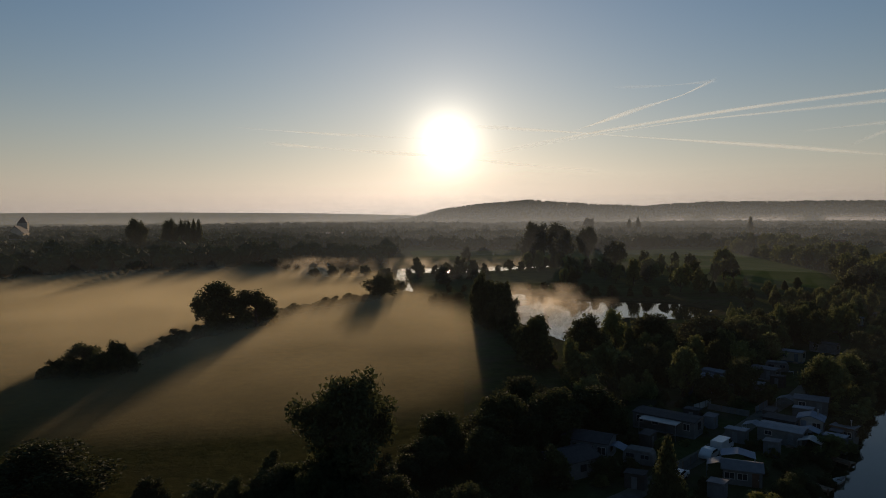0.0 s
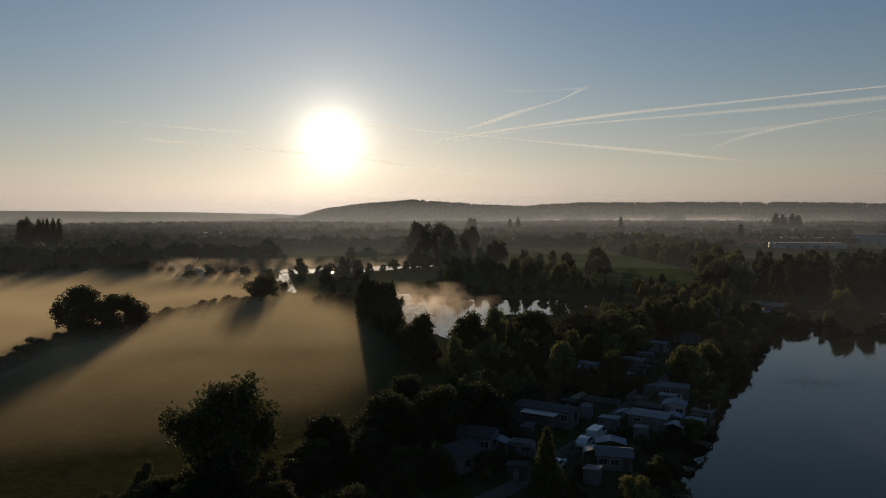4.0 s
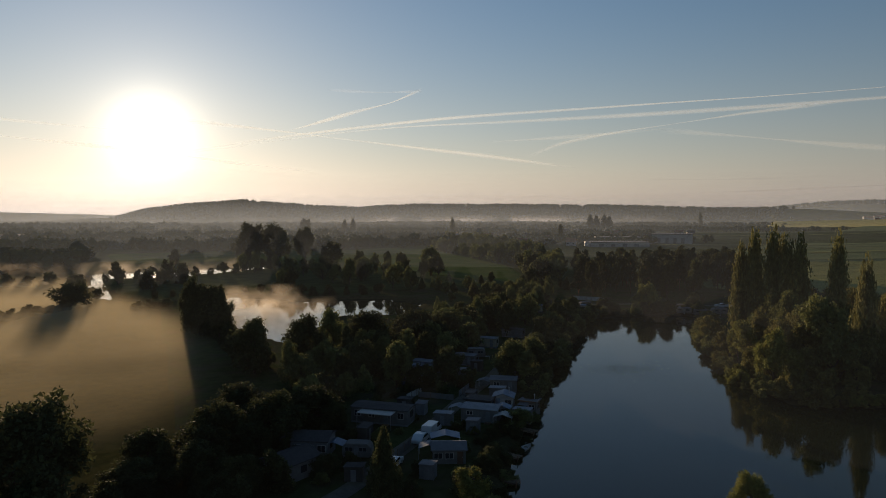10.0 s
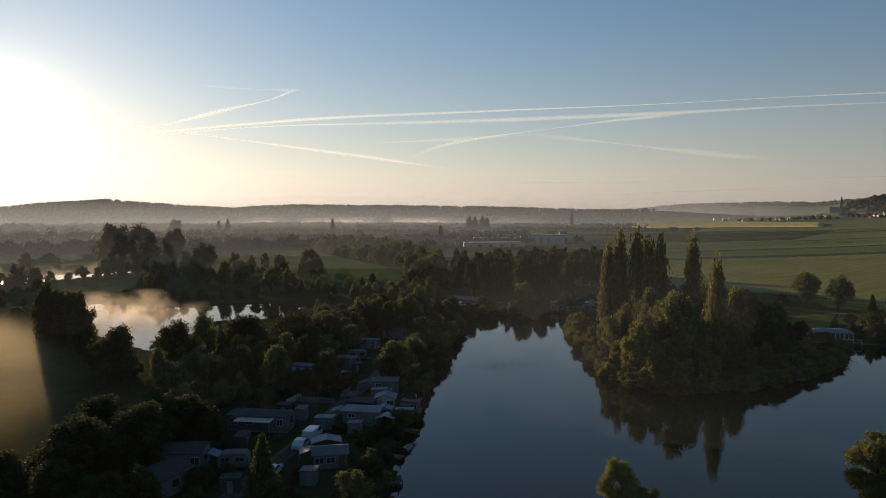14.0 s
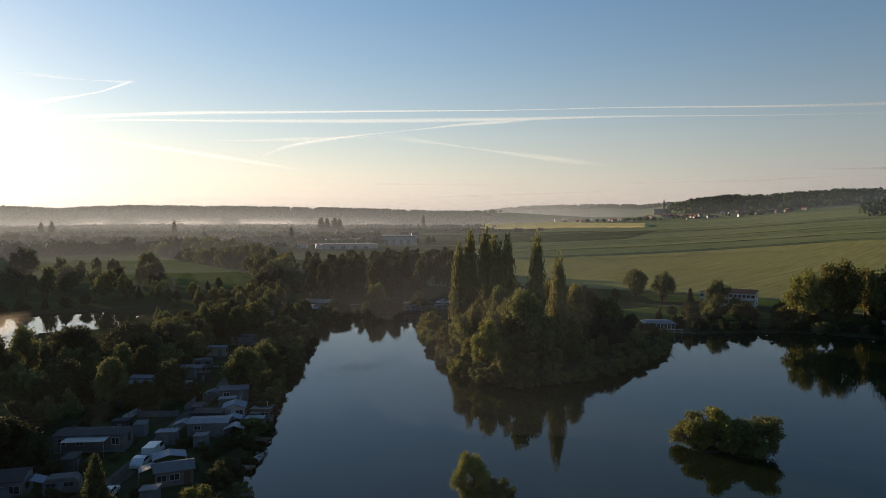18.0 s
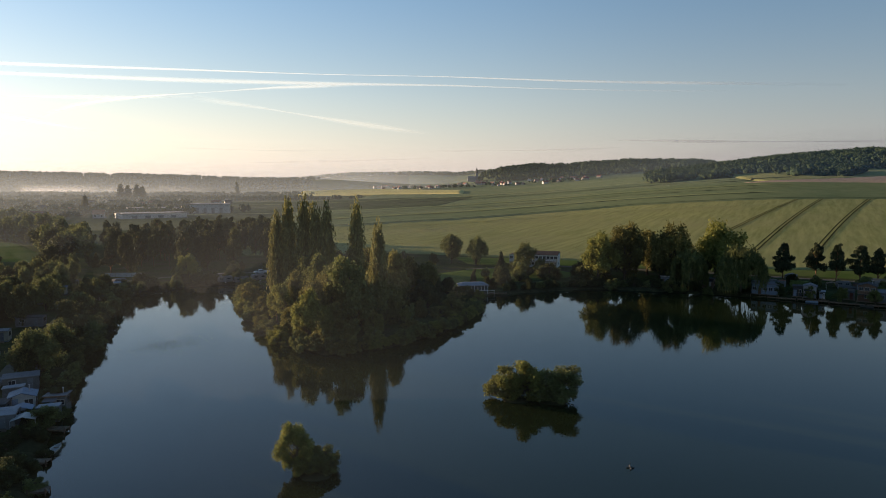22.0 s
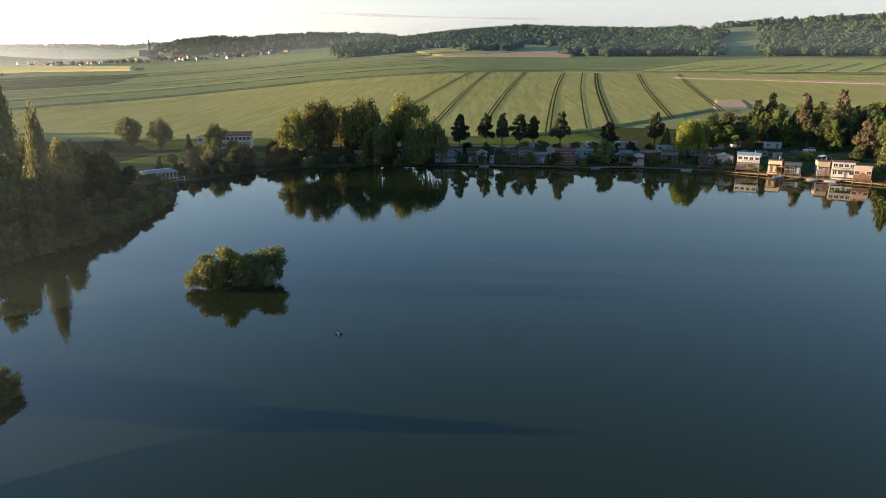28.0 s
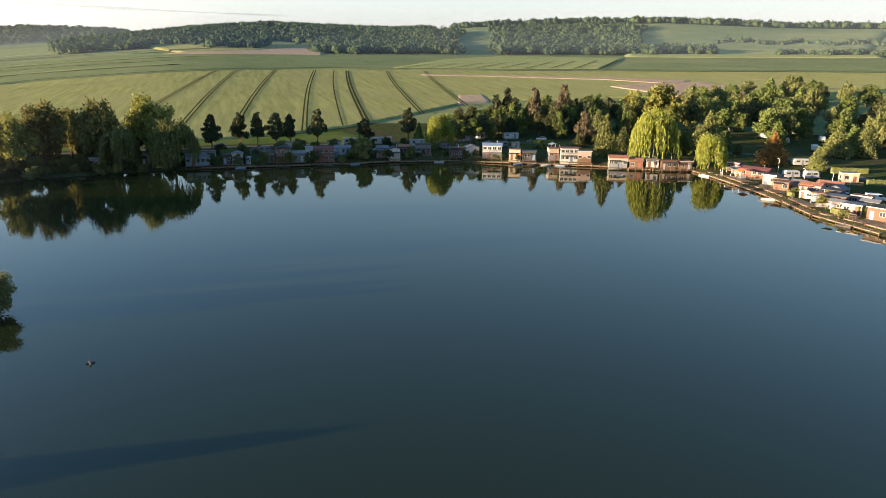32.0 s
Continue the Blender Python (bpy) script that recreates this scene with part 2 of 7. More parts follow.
MEADOW = [(-320, 300), (-260, 420), (-165, 470), (-75, 400), (-28, 392), (-5, 300), (14, 230), (10, 140), (30, 90), (0, 70), (-160, 60)]
ground = new("ground", mesh_of("ground", gv.tolist(), gf.tolist(), [M_GRASS, M_BANKSOIL, M_CAMPGRASS, M_PLAIN], True))
GCX, GCY = gv[gf].mean(1)[:, 0], gv[gf].mean(1)[:, 1]
gsd = np.minimum(shore(GCX, GCY, LAKE), shore(GCX, GCY, POND))
kinds = np.where(gsd < 3.5, 1, np.where((GCX > 4) & (np.hypot(GCX, GCY) < 330) & (GCY < 290), 2, np.where(inside(GCX, GCY, MEADOW), 0, np.where((np.degrees(np.arctan2(GCX, GCY)) > 58) & (np.hypot(GCX, GCY) > 320), 4, 3))))
ground.data.polygons.foreach_set("material_index", kinds.astype(np.int32))
tagged(ground, "grassy valley floor rising to low wooded hills", "ground", kind="structure")

# water
M_WATER = bpy.data.materials.new("water")
M_WATER.use_nodes = True
_n, _l = M_WATER.node_tree.nodes, M_WATER.node_tree.links
_b = _n["Principled BSDF"]
_b.inputs["Base Color"].default_value = (0.012, 0.0178, 0.0064, 1)
_b.inputs["Roughness"].default_value, _b.inputs["IOR"].default_value = 0.03, 1.33
_g = _n.new("ShaderNodeNewGeometry")
_t = _n.new("ShaderNodeTexNoise")
_t.inputs["Scale"].default_value, _t.inputs["Detail"].default_value = 0.9, 3.0
_l.new(_g.outputs["Position"], _t.inputs["Vector"])
_bp = _n.new("ShaderNodeBump")
_bp.inputs["Strength"].default_value, _bp.inputs["Distance"].default_value = 0.5, 0.012
_l.new(_t.outputs["Fac"], _bp.inputs["Height"])
_l.new(_bp.outputs[0], _b.inputs["Normal"])


def water(name, poly, label):
    cx, cy = sum(p[0] for p in poly) / len(poly), sum(p[1] for p in poly) / len(poly)
    vs = [(cx + (x - cx) * 1.0, cy + (y - cy) * 1.0, 0.0) for x, y in poly]
    out = []
    for i, (x, y, z) in enumerate(vs):
        x0, y0, _ = vs[i - 1]
        x1, y1, _ = vs[(i + 1) % len(vs)]
        nx, ny = y1 - y0, x0 - x1
        k = 2.5 / max(math.hypot(nx, ny), 1e-6)
        s = 1 if not inside(np.array([x + nx * k]), np.array([y + ny * k]), poly)[0] else -1
        out.append((x + s * nx * k, y + s * ny * k, 0.0))
    bm = bmesh.new()
    bm.faces.new([bm.verts.new(v) for v in out])
    bmesh.ops.triangulate(bm, faces=bm.faces[:])
    for f in bm.faces:
        if f.normal.z < 0:
            f.normal_flip()
    me = bpy.data.meshes.new(name)
    bm.to_mesh(me)
    bm.free()
    me.materials.append(M_WATER)
    return tagged(new(name, me), label, "water", kind="structure")


water("water_lake", LAKE, "calm dark lake mirroring trees and sky")
water("water_pond", POND, "small steaming pond among trees")
water("water_river", RIVER, "narrow water arm glinting in low sun")

# ---- trees ----
RNG = np.random.default_rng(7)


def leaves(centres, radii, n, size, squash=1.0, droop=0.0, seed=1, out=0.22):
    """Leaf sprays as small pointed blades over the shells of many clumps."""
    r = np.random.default_rng(seed)
    c = r.choice(len(centres), n, p=np.array(radii) ** 2 / np.sum(np.array(radii) ** 2))
    d = r.normal(size=(n, 3))
    d /= np.linalg.norm(d, axis=1)[:, None]
    rr = np.array(radii)[c] * (0.2 + 1.3 * r.random(n) ** 0.65)
    p = np.array(centres)[c] + d * rr[:, None] * np.array([1, 1, squash])
    nrm = d * out + r.normal(size=(n, 3)) * 0.5
    nrm /= np.linalg.norm(nrm, axis=1)[:, None]
    a = np.cross(nrm, r.normal(size=(n, 3)))
    a[:, 2] -= droop
    a /= np.linalg.norm(a, axis=1)[:, None]
    b = np.cross(nrm, a)
    s = size * (0.6 + 0.8 * r.random(n))[:, None]
    v = np.stack([p - a * s, p + a * s * 0.5 + b * s * 0.62, p + a * s * 0.5 - b * s * 0.62], 1).reshape(-1, 3)
    return v, np.arange(3 * n).reshape(n, 3)


def core(centres, radii, seed=3, k=0.72, squash=1.0):
    """Rough inner mass of each clump."""
    bm = bmesh.new()
    bmesh.ops.create_icosphere(bm, subdivisions=1, radius=1.0)
    bv = np.array([v.co[:] for v in bm.verts])
    bf = np.array([[v.index for v in f.verts] for f in bm.faces])
    bm.free()
    r = np.random.default_rng(seed)
    vs, fs = [], []
    for i, (c, q) in enumerate(zip(centres, radii)):
        vs.append(np.array(c) + bv * q * k * (0.75 + 0.5 * r.random((len(bv), 1))) * np.array([1, 1, squash]))
        fs.append(bf + i * len(bv))
    return np.concatenate(vs), np.concatenate(fs)


def tube(path, radii, seg=6):
    vs, fs = [], []
    for i, (p, r) in enumerate(zip(path, radii)):
        p = Vector(p)
        q = Vector(path[min(i + 1, len(path) - 1)]) - Vector(path[max(i - 1, 0)])
        m = q.to_track_quat("Z", "Y").to_matrix()
        for k in range(seg):
            a = 2 * math.pi * k / seg
            vs.append(p + m @ Vector((math.cos(a) * r, math.sin(a) * r, 0)))
    for i in range(len(path) - 1):
        for k in range(seg):
            k2 = (k + 1) % seg
            fs.append((i * seg + k, i * seg + k2, (i + 1) * seg + k2, (i + 1) * seg + k))
    return vs, fs


def join(*parts):
    vs, fs, o = [], [], 0
    for v, f in parts:
        v = np.array(v, float).reshape(-1, 3)
        vs.append(v)
        fs += (np.asarray(f) + o).tolist()
        o += len(v)
    return np.concatenate(vs).tolist(), fs


def clumps(kind, seed):
    """Clump centres and radii of a crown in a unit box: height 1, width 1."""
    r = np.random.default_rng(seed)
    cs, rs = [], []
    if kind in ("broadleaf", "ash", "shrub", "roundtree"):
        base, wide, lobes = {"broadleaf": (0.22, 0.36, 12), "ash": (0.3, 0.32, 9), "shrub": (0.1, 0.34, 13), "roundtree": (0.26, 0.35, 11)}[kind]
        lean = r.normal(size=2) * 0.035
        for i in range(lobes):
            t = ((i + 0.5) / lobes) ** (1.5 if kind == "shrub" else 0.9)
            prof = math.sqrt(1 - 0.85 * t * t) if kind == "shrub" else math.sqrt(max(0.0, 1 - (1.9 * t - 0.88) ** 2)) * 1.05 if kind == "roundtree" else math.sin(math.pi * (0.22 + 0.74 * t)) ** 1.05
            a, q = i * 2.4 + r.normal() * 0.5, wide * prof * r.uniform(0.5, 1.1)
            lr = (0.12 + 0.09 * r.random()) * (1.1 - 0.3 * t)
            o = np.array([q * math.cos(a) + lean[0] * t * 2, q * math.sin(a) + lean[1] * t * 2, base + (0.87 - base) * t])
            for _ in range(6 if kind == "ash" else 8):
                d = r.normal(size=3)
                d /= np.linalg.norm(d)
                p = o + d * lr * r.uniform(0.45, 1.05)
                cs.append((p[0], p[1], max(p[2], 0.05)))
                rs.append(0.055 + 0.055 * r.random())
    elif kind == "poplar":
        for i in range(30):
            t = (i + 0.5) / 30
            prof = min(1, t * 5 + 0.35) * (1 - t) ** 0.45
            a, q = r.random() * 6.28, 0.26 * prof * r.random()
            cs.append((q * math.cos(a), q * math.sin(a), 0.06 + 0.9 * t))
            rs.append(0.1 + 0.2 * prof)
    elif kind == "spruce":
        for i in range(34):
            t = (i + 0.5) / 34
            a, q = i * 2.4, 0.4 * (1 - t) ** 0.9 * (0.5 + 0.5 * r.random())
            cs.append((q * math.cos(a), q * math.sin(a), 0.08 + 0.88 * t))
            rs.append(0.05 + 0.13 * (1 - t))
    elif kind == "pine":
        for i in range(30):
            t = (i + 0.5) / 30
            a, q = i * 2.4 + r.normal() * 0.3, 0.44 * (1 - 0.8 * t ** 1.8) * min(1, 0.45 + 2.2 * t) * r.uniform(0.25, 1.0)
            cs.append((q * math.cos(a), q * math.sin(a), 0.36 + 0.58 * t - 0.06 * q + 0.02 * r.normal()))
            rs.append(0.06 + 0.075 * r.random() * (1.15 - t))
    return cs, rs


def strands(n, seed, lod):
    """Hanging willow fronds: thin blades strung down from a broad dome."""
    r = np.random.default_rng(seed)
    vs, fs = [], []
    tufts = [(r.random() * 6.28, 0.1 + 0.36 * math.sqrt(r.random())) for _ in range(26)]
    for i in range(n):
        a, q = tufts[i % 26]
        a, q = a + r.normal() * 0.16, min(0.5, abs(q + r.normal() * 0.045))
        z0 = 0.98 - 0.42 * (q / 0.5) ** 2.4 + 0.035 * r.normal()
        L = min((0.2 + 0.5 * r.random()) * (0.35 + 1.3 * q), z0 - 0.04)
        x, y = q * math.cos(a), q * math.sin(a)
        m = 4 if lod else 6
        w = (0.007 + 0.006 * r.random()) * (1.8 if lod else 1.0)
        t = r.random() * 6.28
        for k in range(m):
            z = z0 - L * k / m
            s = L / m
            tx, ty = math.cos(t) * w, math.sin(t) * w
            f = 1 + 0.1 * k / m
            ox, oy = x * f + r.normal() * 0.006, y * f + r.normal() * 0.006
            j = len(vs)
            vs += [(ox - tx, oy - ty, z + s * 0.2), (ox + tx, oy + ty, z + s * 0.2), (ox, oy, z - s * 1.15)]
            fs.append((j, j + 1, j + 2))
            t += 1.1
    return vs, fs


TREES = {}
LEAFCOUNT = {"broadleaf": 11000, "ash": 8000, "shrub": 5500, "roundtree": 9000, "poplar": 8000, "spruce": 6500, "pine": 6000}
LEAFSIZE = {"broadleaf": 0.024, "ash": 0.025, "shrub": 0.036, "roundtree": 0.026, "poplar": 0.034, "spruce": 0.032, "pine": 0.028}


def tree_meshes(kind, material, variant, lod):
    key = (kind, material.name, variant, lod)
    if key in TREES:
        return TREES[key]
    seed = 11 * variant + len(kind)
    r = np.random.default_rng(seed)
    if kind == "willow":
        cs = [(0.25 * math.cos(a) * (i % 3) / 2, 0.25 * math.sin(a) * (i % 3) / 2, 0.6 + 0.25 * r.random()) for i, a in enumerate(np.linspace(0, 12, 14))]
        rs = [0.14 + 0.05 * r.random() for _ in cs]
        crown = join(strands(500 if lod == 2 else 1500, seed, lod == 2), leaves(cs, rs, 500 if lod == 2 else 1600, 0.03, seed=seed, droop=1.0), core(cs, rs, seed, 0.55))
    else:
        cs, rs = clumps(kind, seed)
        n = LEAFCOUNT[kind]
        s = LEAFSIZE[kind]
        n, s = ((int(n * 1.3), s * 0.92), (int(n * 0.8), s * 1.1), (n // 5, s * 1.9))[lod]
        flat = 0.5 if kind == "pine" else 1.0
        crown = join(leaves(cs, rs, n, s, flat, seed=seed, droop=0.5 if kind == "spruce" else 0.0), core(cs, rs, seed, 0.38 if kind == "pine" else 0.2 if kind == "ash" else 0.38, flat))
    bark = M_PINEBARK if kind == "pine" else M_BARK
    top = {"pine": 0.85, "poplar": 0.8, "spruce": 0.9, "shrub": 0.5}.get(kind, 0.7)
    tr = 0.028 if kind not in ("poplar",) else 0.05
    seg = 5 if lod else 7
    parts = [tube([(0, 0, -0.03), (0.008, 0.0, top * 0.3), (-0.008, 0.012, top * 0.6), (0.005, 0, top)], [tr * 1.25, tr, tr * 0.75, tr * 0.25], seg)]
    for i, (c, q) in enumerate(zip(cs, rs)):
        if kind in ("poplar", "spruce") or i % (3 if lod else 2):
            continue
        z0 = max(0.12, c[2] - 0.5 * math.hypot(c[0], c[1]) - 0.08)
        parts.append(tube([(0, 0, z0), (c[0] * 0.5, c[1] * 0.5, (z0 + c[2]) / 2 - 0.01), c], [tr * 0.5, tr * 0.33, tr * 0.1], 4))
    TREES[key] = (mesh_of(kind + "_trunk", *join(*parts), bark, True), mesh_of(kind + "_crown", *crown, material))
    return TREES[key]


TREE_LABELS = {"broadleaf": "tall leafy broadleaf tree with a full uneven crown", "ash": "open-crowned broadleaf tree with light foliage",
               "shrub": "dense rounded green shrub by the bank", "roundtree": "round-crowned green broadleaf tree", "poplar": "slender columnar poplar with upright branches",
               "spruce": "dark conical spruce with drooping boughs", "pine": "tall pine with a bare reddish trunk and dark needles", "willow": "weeping willow with yellow-green hanging fronds"}
TREE_NAMES = {"broadleaf": "broadleaf_tree", "ash": "ash_tree", "shrub": "shrub", "roundtree": "round_tree", "poplar": "poplar", "spruce": "spruce", "pine": "pine", "willow": "weeping_willow"}
N_TREE = [0]


def tree(kind, x, y, h, w, material=None, label="", group=""):
    material = material or {"poplar": M_POPLAR, "willow": M_WILLOW, "pine": M_NEEDLE, "spruce": M_NEEDLE, "shrub": M_LEAF_D}.get(kind, M_LEAF)
    N_TREE[0] += 1
    k = N_TREE[0]
    dist = math.hypot(x, y)
    lod = 0 if dist < 125 else 1 if dist < 300 or (kind == "roundtree" and h >= 24) else 2
    trunk, crown = tree_meshes(kind, material, k % (2 if lod == 2 else 3), lod)
    small = kind == "broadleaf" and h < 9.5
    low = kind == "shrub" and h < 2.9
    e = new("small_broadleaf_tree" if small else "low_bush" if low else TREE_NAMES[kind])
    e.matrix_basis = Matrix.Translation((x, y, max(gz(x, y), 0.0) - 0.05)) @ Matrix.Rotation(k * 2.4, 4, "Z") @ Matrix.Diagonal((w, w, h, 1))
    for nm, me in (("trunk", trunk), ("crown", crown)):
        new(nm, me).parent = e
    return tagged(e, label or ("small leafy broadleaf tree with an uneven crown" if small else TREE_LABELS[kind]), "shrub" if kind == "shrub" else "tree", group)


def row(kind, items, material=None, label="", group=""):
    for x, y, h, w in items:
        tree(kind, x, y, h, w, material, label, group)


LANE = [(12, 74), (23, 82), (30, 89), (38.5, 97), (53, 113), (67, 127), (85, 149), (97, 162), (115, 182), (134, 203), (150, 214)]
HOMES = [(35, 106, 6), (39, 95, 4), (40, 91, 3), (39, 86, 4), (51, 101, 5), (27, 92, 3), (57, 107, 4), (61, 112, 4), (66, 119, 4), (54, 134, 6), (16, 91, 4), (22, 97, 4), (28, 96, 3), (48, 117, 4), (30, 87, 3)]


def free(x, y):
    """Whether no lane and no home of the camp stands there."""
    for (x0, y0), (x1, y1) in zip(LANE, LANE[1:]):
        s = min(1, max(0, ((x - x0) * (x1 - x0) + (y - y0) * (y1 - y0)) / ((x1 - x0) ** 2 + (y1 - y0) ** 2)))
        if math.hypot(x - x0 - s * (x1 - x0), y - y0 - s * (y1 - y0)) < 3.6:
            return False
    return all(math.hypot(x - a, y - b) > r for a, b, r in HOMES)


def wood(poly, n, hmin, hmax, kinds, seed, ratio=0.75, gap=3.5, label="", group="", mats=(None,)):
    """A stand of n trees inside a plan polygon."""
    r = np.random.default_rng(seed)
    xs, ys = [p[0] for p in poly], [p[1] for p in poly]
    done, tries = [], 0
    while len(done) < n and tries < n * 40:
        tries += 1
        x, y = r.uniform(min(xs), max(xs)), r.uniform(min(ys), max(ys))
        if not inside(np.array([x]), np.array([y]), poly)[0] or any(math.hypot(x - a, y - b) < gap for a, b in done):
            continue
        if gz(x, y) < 0.4 or not free(x, y):
            continue
        done.append((x, y))
        h = r.uniform(hmin, hmax)
        tree(kinds[int(r.integers(len(kinds)))], x, y, h, h * ratio * r.uniform(0.8, 1.2), mats[int(r.integers(len(mats)))], label, group)


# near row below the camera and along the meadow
tree("broadleaf", -11, 85, 15.4, 15.6, M_LEAF_D, "large broadleaf tree at the meadow's edge, leaf colour darkened as backlit")
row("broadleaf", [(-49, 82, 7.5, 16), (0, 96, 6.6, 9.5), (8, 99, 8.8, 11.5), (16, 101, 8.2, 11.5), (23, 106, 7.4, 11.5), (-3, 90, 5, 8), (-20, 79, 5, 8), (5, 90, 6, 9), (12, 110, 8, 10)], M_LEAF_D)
row("shrub", [(-36, 82, 2.8, 5), (-22, 84, 5.4, 4.7), (-28, 80, 3, 6), (-16, 78, 4, 6), (10, 88, 3, 5)])
# hedge across the misty meadow
row("broadleaf", [(-78, 148, 7, 10.5), (-72, 150, 6.8, 7.5), (-68, 206, 14.3, 16.5), (-58, 211, 11.8, 15)], M_LEAF_D)
tree("roundtree", -25, 276, 9.8, 15, M_LEAF_D)
# trees round the pond
row("broadleaf", [(17, 200, 14.3, 11), (21, 150, 12.6, 11), (32, 152, 11.5, 11.5), (49, 158, 11, 14), (61, 160, 10.6, 15), (19, 160, 8, 9), (74, 168, 8, 10)], M_LEAF_D)
tree("ash", 40, 156, 12, 8.2, M_LEAF)
row("broadleaf", [(12, 214, 15.5, 7.5), (14, 208, 14, 8), (18, 196, 13, 8), (14, 222, 11, 7)], M_LEAF_D)
row("roundtree", [(64, 470, 27, 23), (81, 470, 27, 23), (103, 478, 25, 16), (108, 420, 16, 16)], M_LEAF_D, "tall rounded poplar rising over the river trees")
tree("roundtree", 161, 386, 13.8, 13, M_LEAF)
wood([(55, 300), (110, 280), (150, 330), (130, 400), (80, 430), (40, 470), (10, 460), (0, 430), (45, 415), (60, 350)], 32, 8, 13, ["broadleaf", "roundtree", "ash"], 21, mats=(M_LEAF_D, M_LEAF))
wood([(-10, 330), (15, 330), (22, 390), (-15, 388)], 9, 6, 11, ["broadleaf", "shrub"], 22, mats=(M_LEAF_D,))
wood([(17, 138), (30, 148), (60, 158), (98, 196), (116, 238), (150, 232), (100, 166), (74, 150), (50, 128), (40, 124)], 48, 6, 10, ["broadleaf", "roundtree", "ash", "broadleaf"], 23, mats=(M_LEAF_D, M_LEAF, M_LEAF))
wood([(84, 222), (104, 245), (110, 285), (150, 330), (185, 300), (172, 250), (150, 232)], 24, 4, 7, ["broadleaf", "roundtree", "spruce"], 24, mats=(M_LEAF_D, M_LEAF))
# bank of the lake below the camp
row("shrub", [(36, 75, 3, 5), (80, 130, 5, 7), (96, 150, 5, 7), (104, 160, 5, 7), (118, 175, 5, 7), (128, 184, 5, 7)])
row("broadleaf", [(69, 120, 9, 9), (75, 128, 6, 7), (87, 142, 5.5, 7), (110, 170, 6, 7), (124, 184, 6.5, 7)], M_LEAF)
tree("shrub", 35.5, 72, 4.6, 6, M_LEAF_Y, "yellowish leafy shrub on the lake bank")
tree("spruce", 26.5, 79, 8.6, 5, M_LEAF_D, "dark conical spruce beside the camp lane")
# pines at the lake's end
wood([(150, 215), (186, 268), (217, 317), (302, 308), (305, 272), (236, 211), (200, 200)], 85, 12, 17, ["pine", "pine", "broadleaf"], 25, ratio=0.6, mats=(M_NEEDLE, M_LEAF_D))
tree("roundtree", 163, 192, 9.5, 8.5, M_LEAF_Y)
wood([(172, 251), (246, 485), (290, 668), (341, 695), (276, 452), (200, 300)], 60, 10, 15, ["broadleaf", "roundtree"], 26, mats=(M_LEAF,))
# peninsula
row("poplar", [(159, 142, 27.5, 7), (159, 136, 28, 7), (159, 131, 25.5, 6), (159, 127, 26.5, 6.5), (165, 121, 27.2, 6.5), (139, 95, 23.2, 6), (163, 136, 26, 6), (157, 145, 24, 6)])
tree("ash", 129, 95, 18.2, 12, M_LEAF)
row("ash", [(115, 97.5, 11.5, 7.5), (114, 92, 8.5, 6), (122, 110, 11.5, 7), (119.5, 103.5, 8.5, 6.5), (127, 117.5, 9, 6.5)], M_LEAF_Y, "loose-crowned waterside tree with olive leaves")
row("broadleaf", [(150, 97, 17, 9.5), (128, 104, 12, 10), (138, 104, 10.5, 11), (150, 104, 9.5, 11), (122, 96, 8, 8), (131, 98, 9.5, 9), (118, 99, 9.2, 8), (162, 106, 11, 12), (172, 106, 7.5, 10)], M_OLIVE)
row("shrub", [(131, 125, 6.6, 7.6), (117.5, 105, 6.6, 6), (113, 92, 6, 5.4), (115.5, 87, 6, 5.4), (134, 82, 3.2, 6), (153, 85, 3.2, 6.5), (121, 84, 3.4, 6), (142, 140, 6, 7), (150, 150, 5, 7), (172, 90, 4, 8)], M_OLIVE)
# islets
row("broadleaf", [(62.5, 54.9, 6.5, 5.0)], M_LEAF_Y, "sparse willowy bush on a tiny islet")
row("shrub", [(62.8, 54.4, 2.6, 3.8)], M_LEAF_Y, "loose yellowish bush on a tiny islet")
row("shrub", [(64.9, 52.4, 3.2, 4.6), (63.8, 53.6, 2.6, 4.0)], M_LEAF, "low bush at the edge of a tiny islet")
row("shrub", [(103, 45.0, 5.2, 6.8), (104.6, 41.4, 6.8, 7.8)], M_LEAF_Y, "yellow-green willow bush on a small islet")
row("shrub", [(106.2, 36.2, 5.8, 7.0), (105.2, 38.6, 4.8, 6.0)], M_LEAF, "dense green bush covering a small islet")
# far shore
row("roundtree", [(243, 60, 19.5, 16), (244, 45, 20.5, 15), (256, 55, 17, 15)], M_OLIVE, "tall olive-green waterside tree with a domed crown")
row("roundtree", [(234, 67, 17, 15), (253, 31, 21, 17)], M_LEAF_Y, "tall yellowish waterside tree with a domed crown")
row("willow", [(236, 37, 13, 12), (237, 21, 15, 15)], M_LEAF)
row("willow", [(249, -72, 13.1, 11), (206, -137, 17.5, 16), (189, -147, 11.2, 10.5)])
row("pine", [(259, 10, 14, 8), (264, 0, 14, 7.5), (264, -6, 14, 7.5), (266, -13, 13.5, 9), (265, -18, 13, 8), (263, -28, 14.8, 9), (262, -46, 11, 8), (266, -64, 14.5, 9), (305, -116, 14.8, 8), (306, -122, 17.5, 8)])
tree("shrub", 240, -41, 8, 8.5, M_LEAF)
row("pine", [(287, -128, 19, 9), (292, -144, 20, 9), (280, -136, 14, 8), (240, -128, 14, 9.5)], M_RUST, "tall pine with rusty brown needles")
row("spruce", [(220, -126, 15, 10), (214, -165, 15.5, 13), (174, -176, 8, 7), (192, -202, 11, 12), (189, -210, 10, 9)], M_LEAF)
row("spruce", [(189, -172, 10.8, 10.5)], M_RUSTY, "rusty orange-brown conifer near the water")
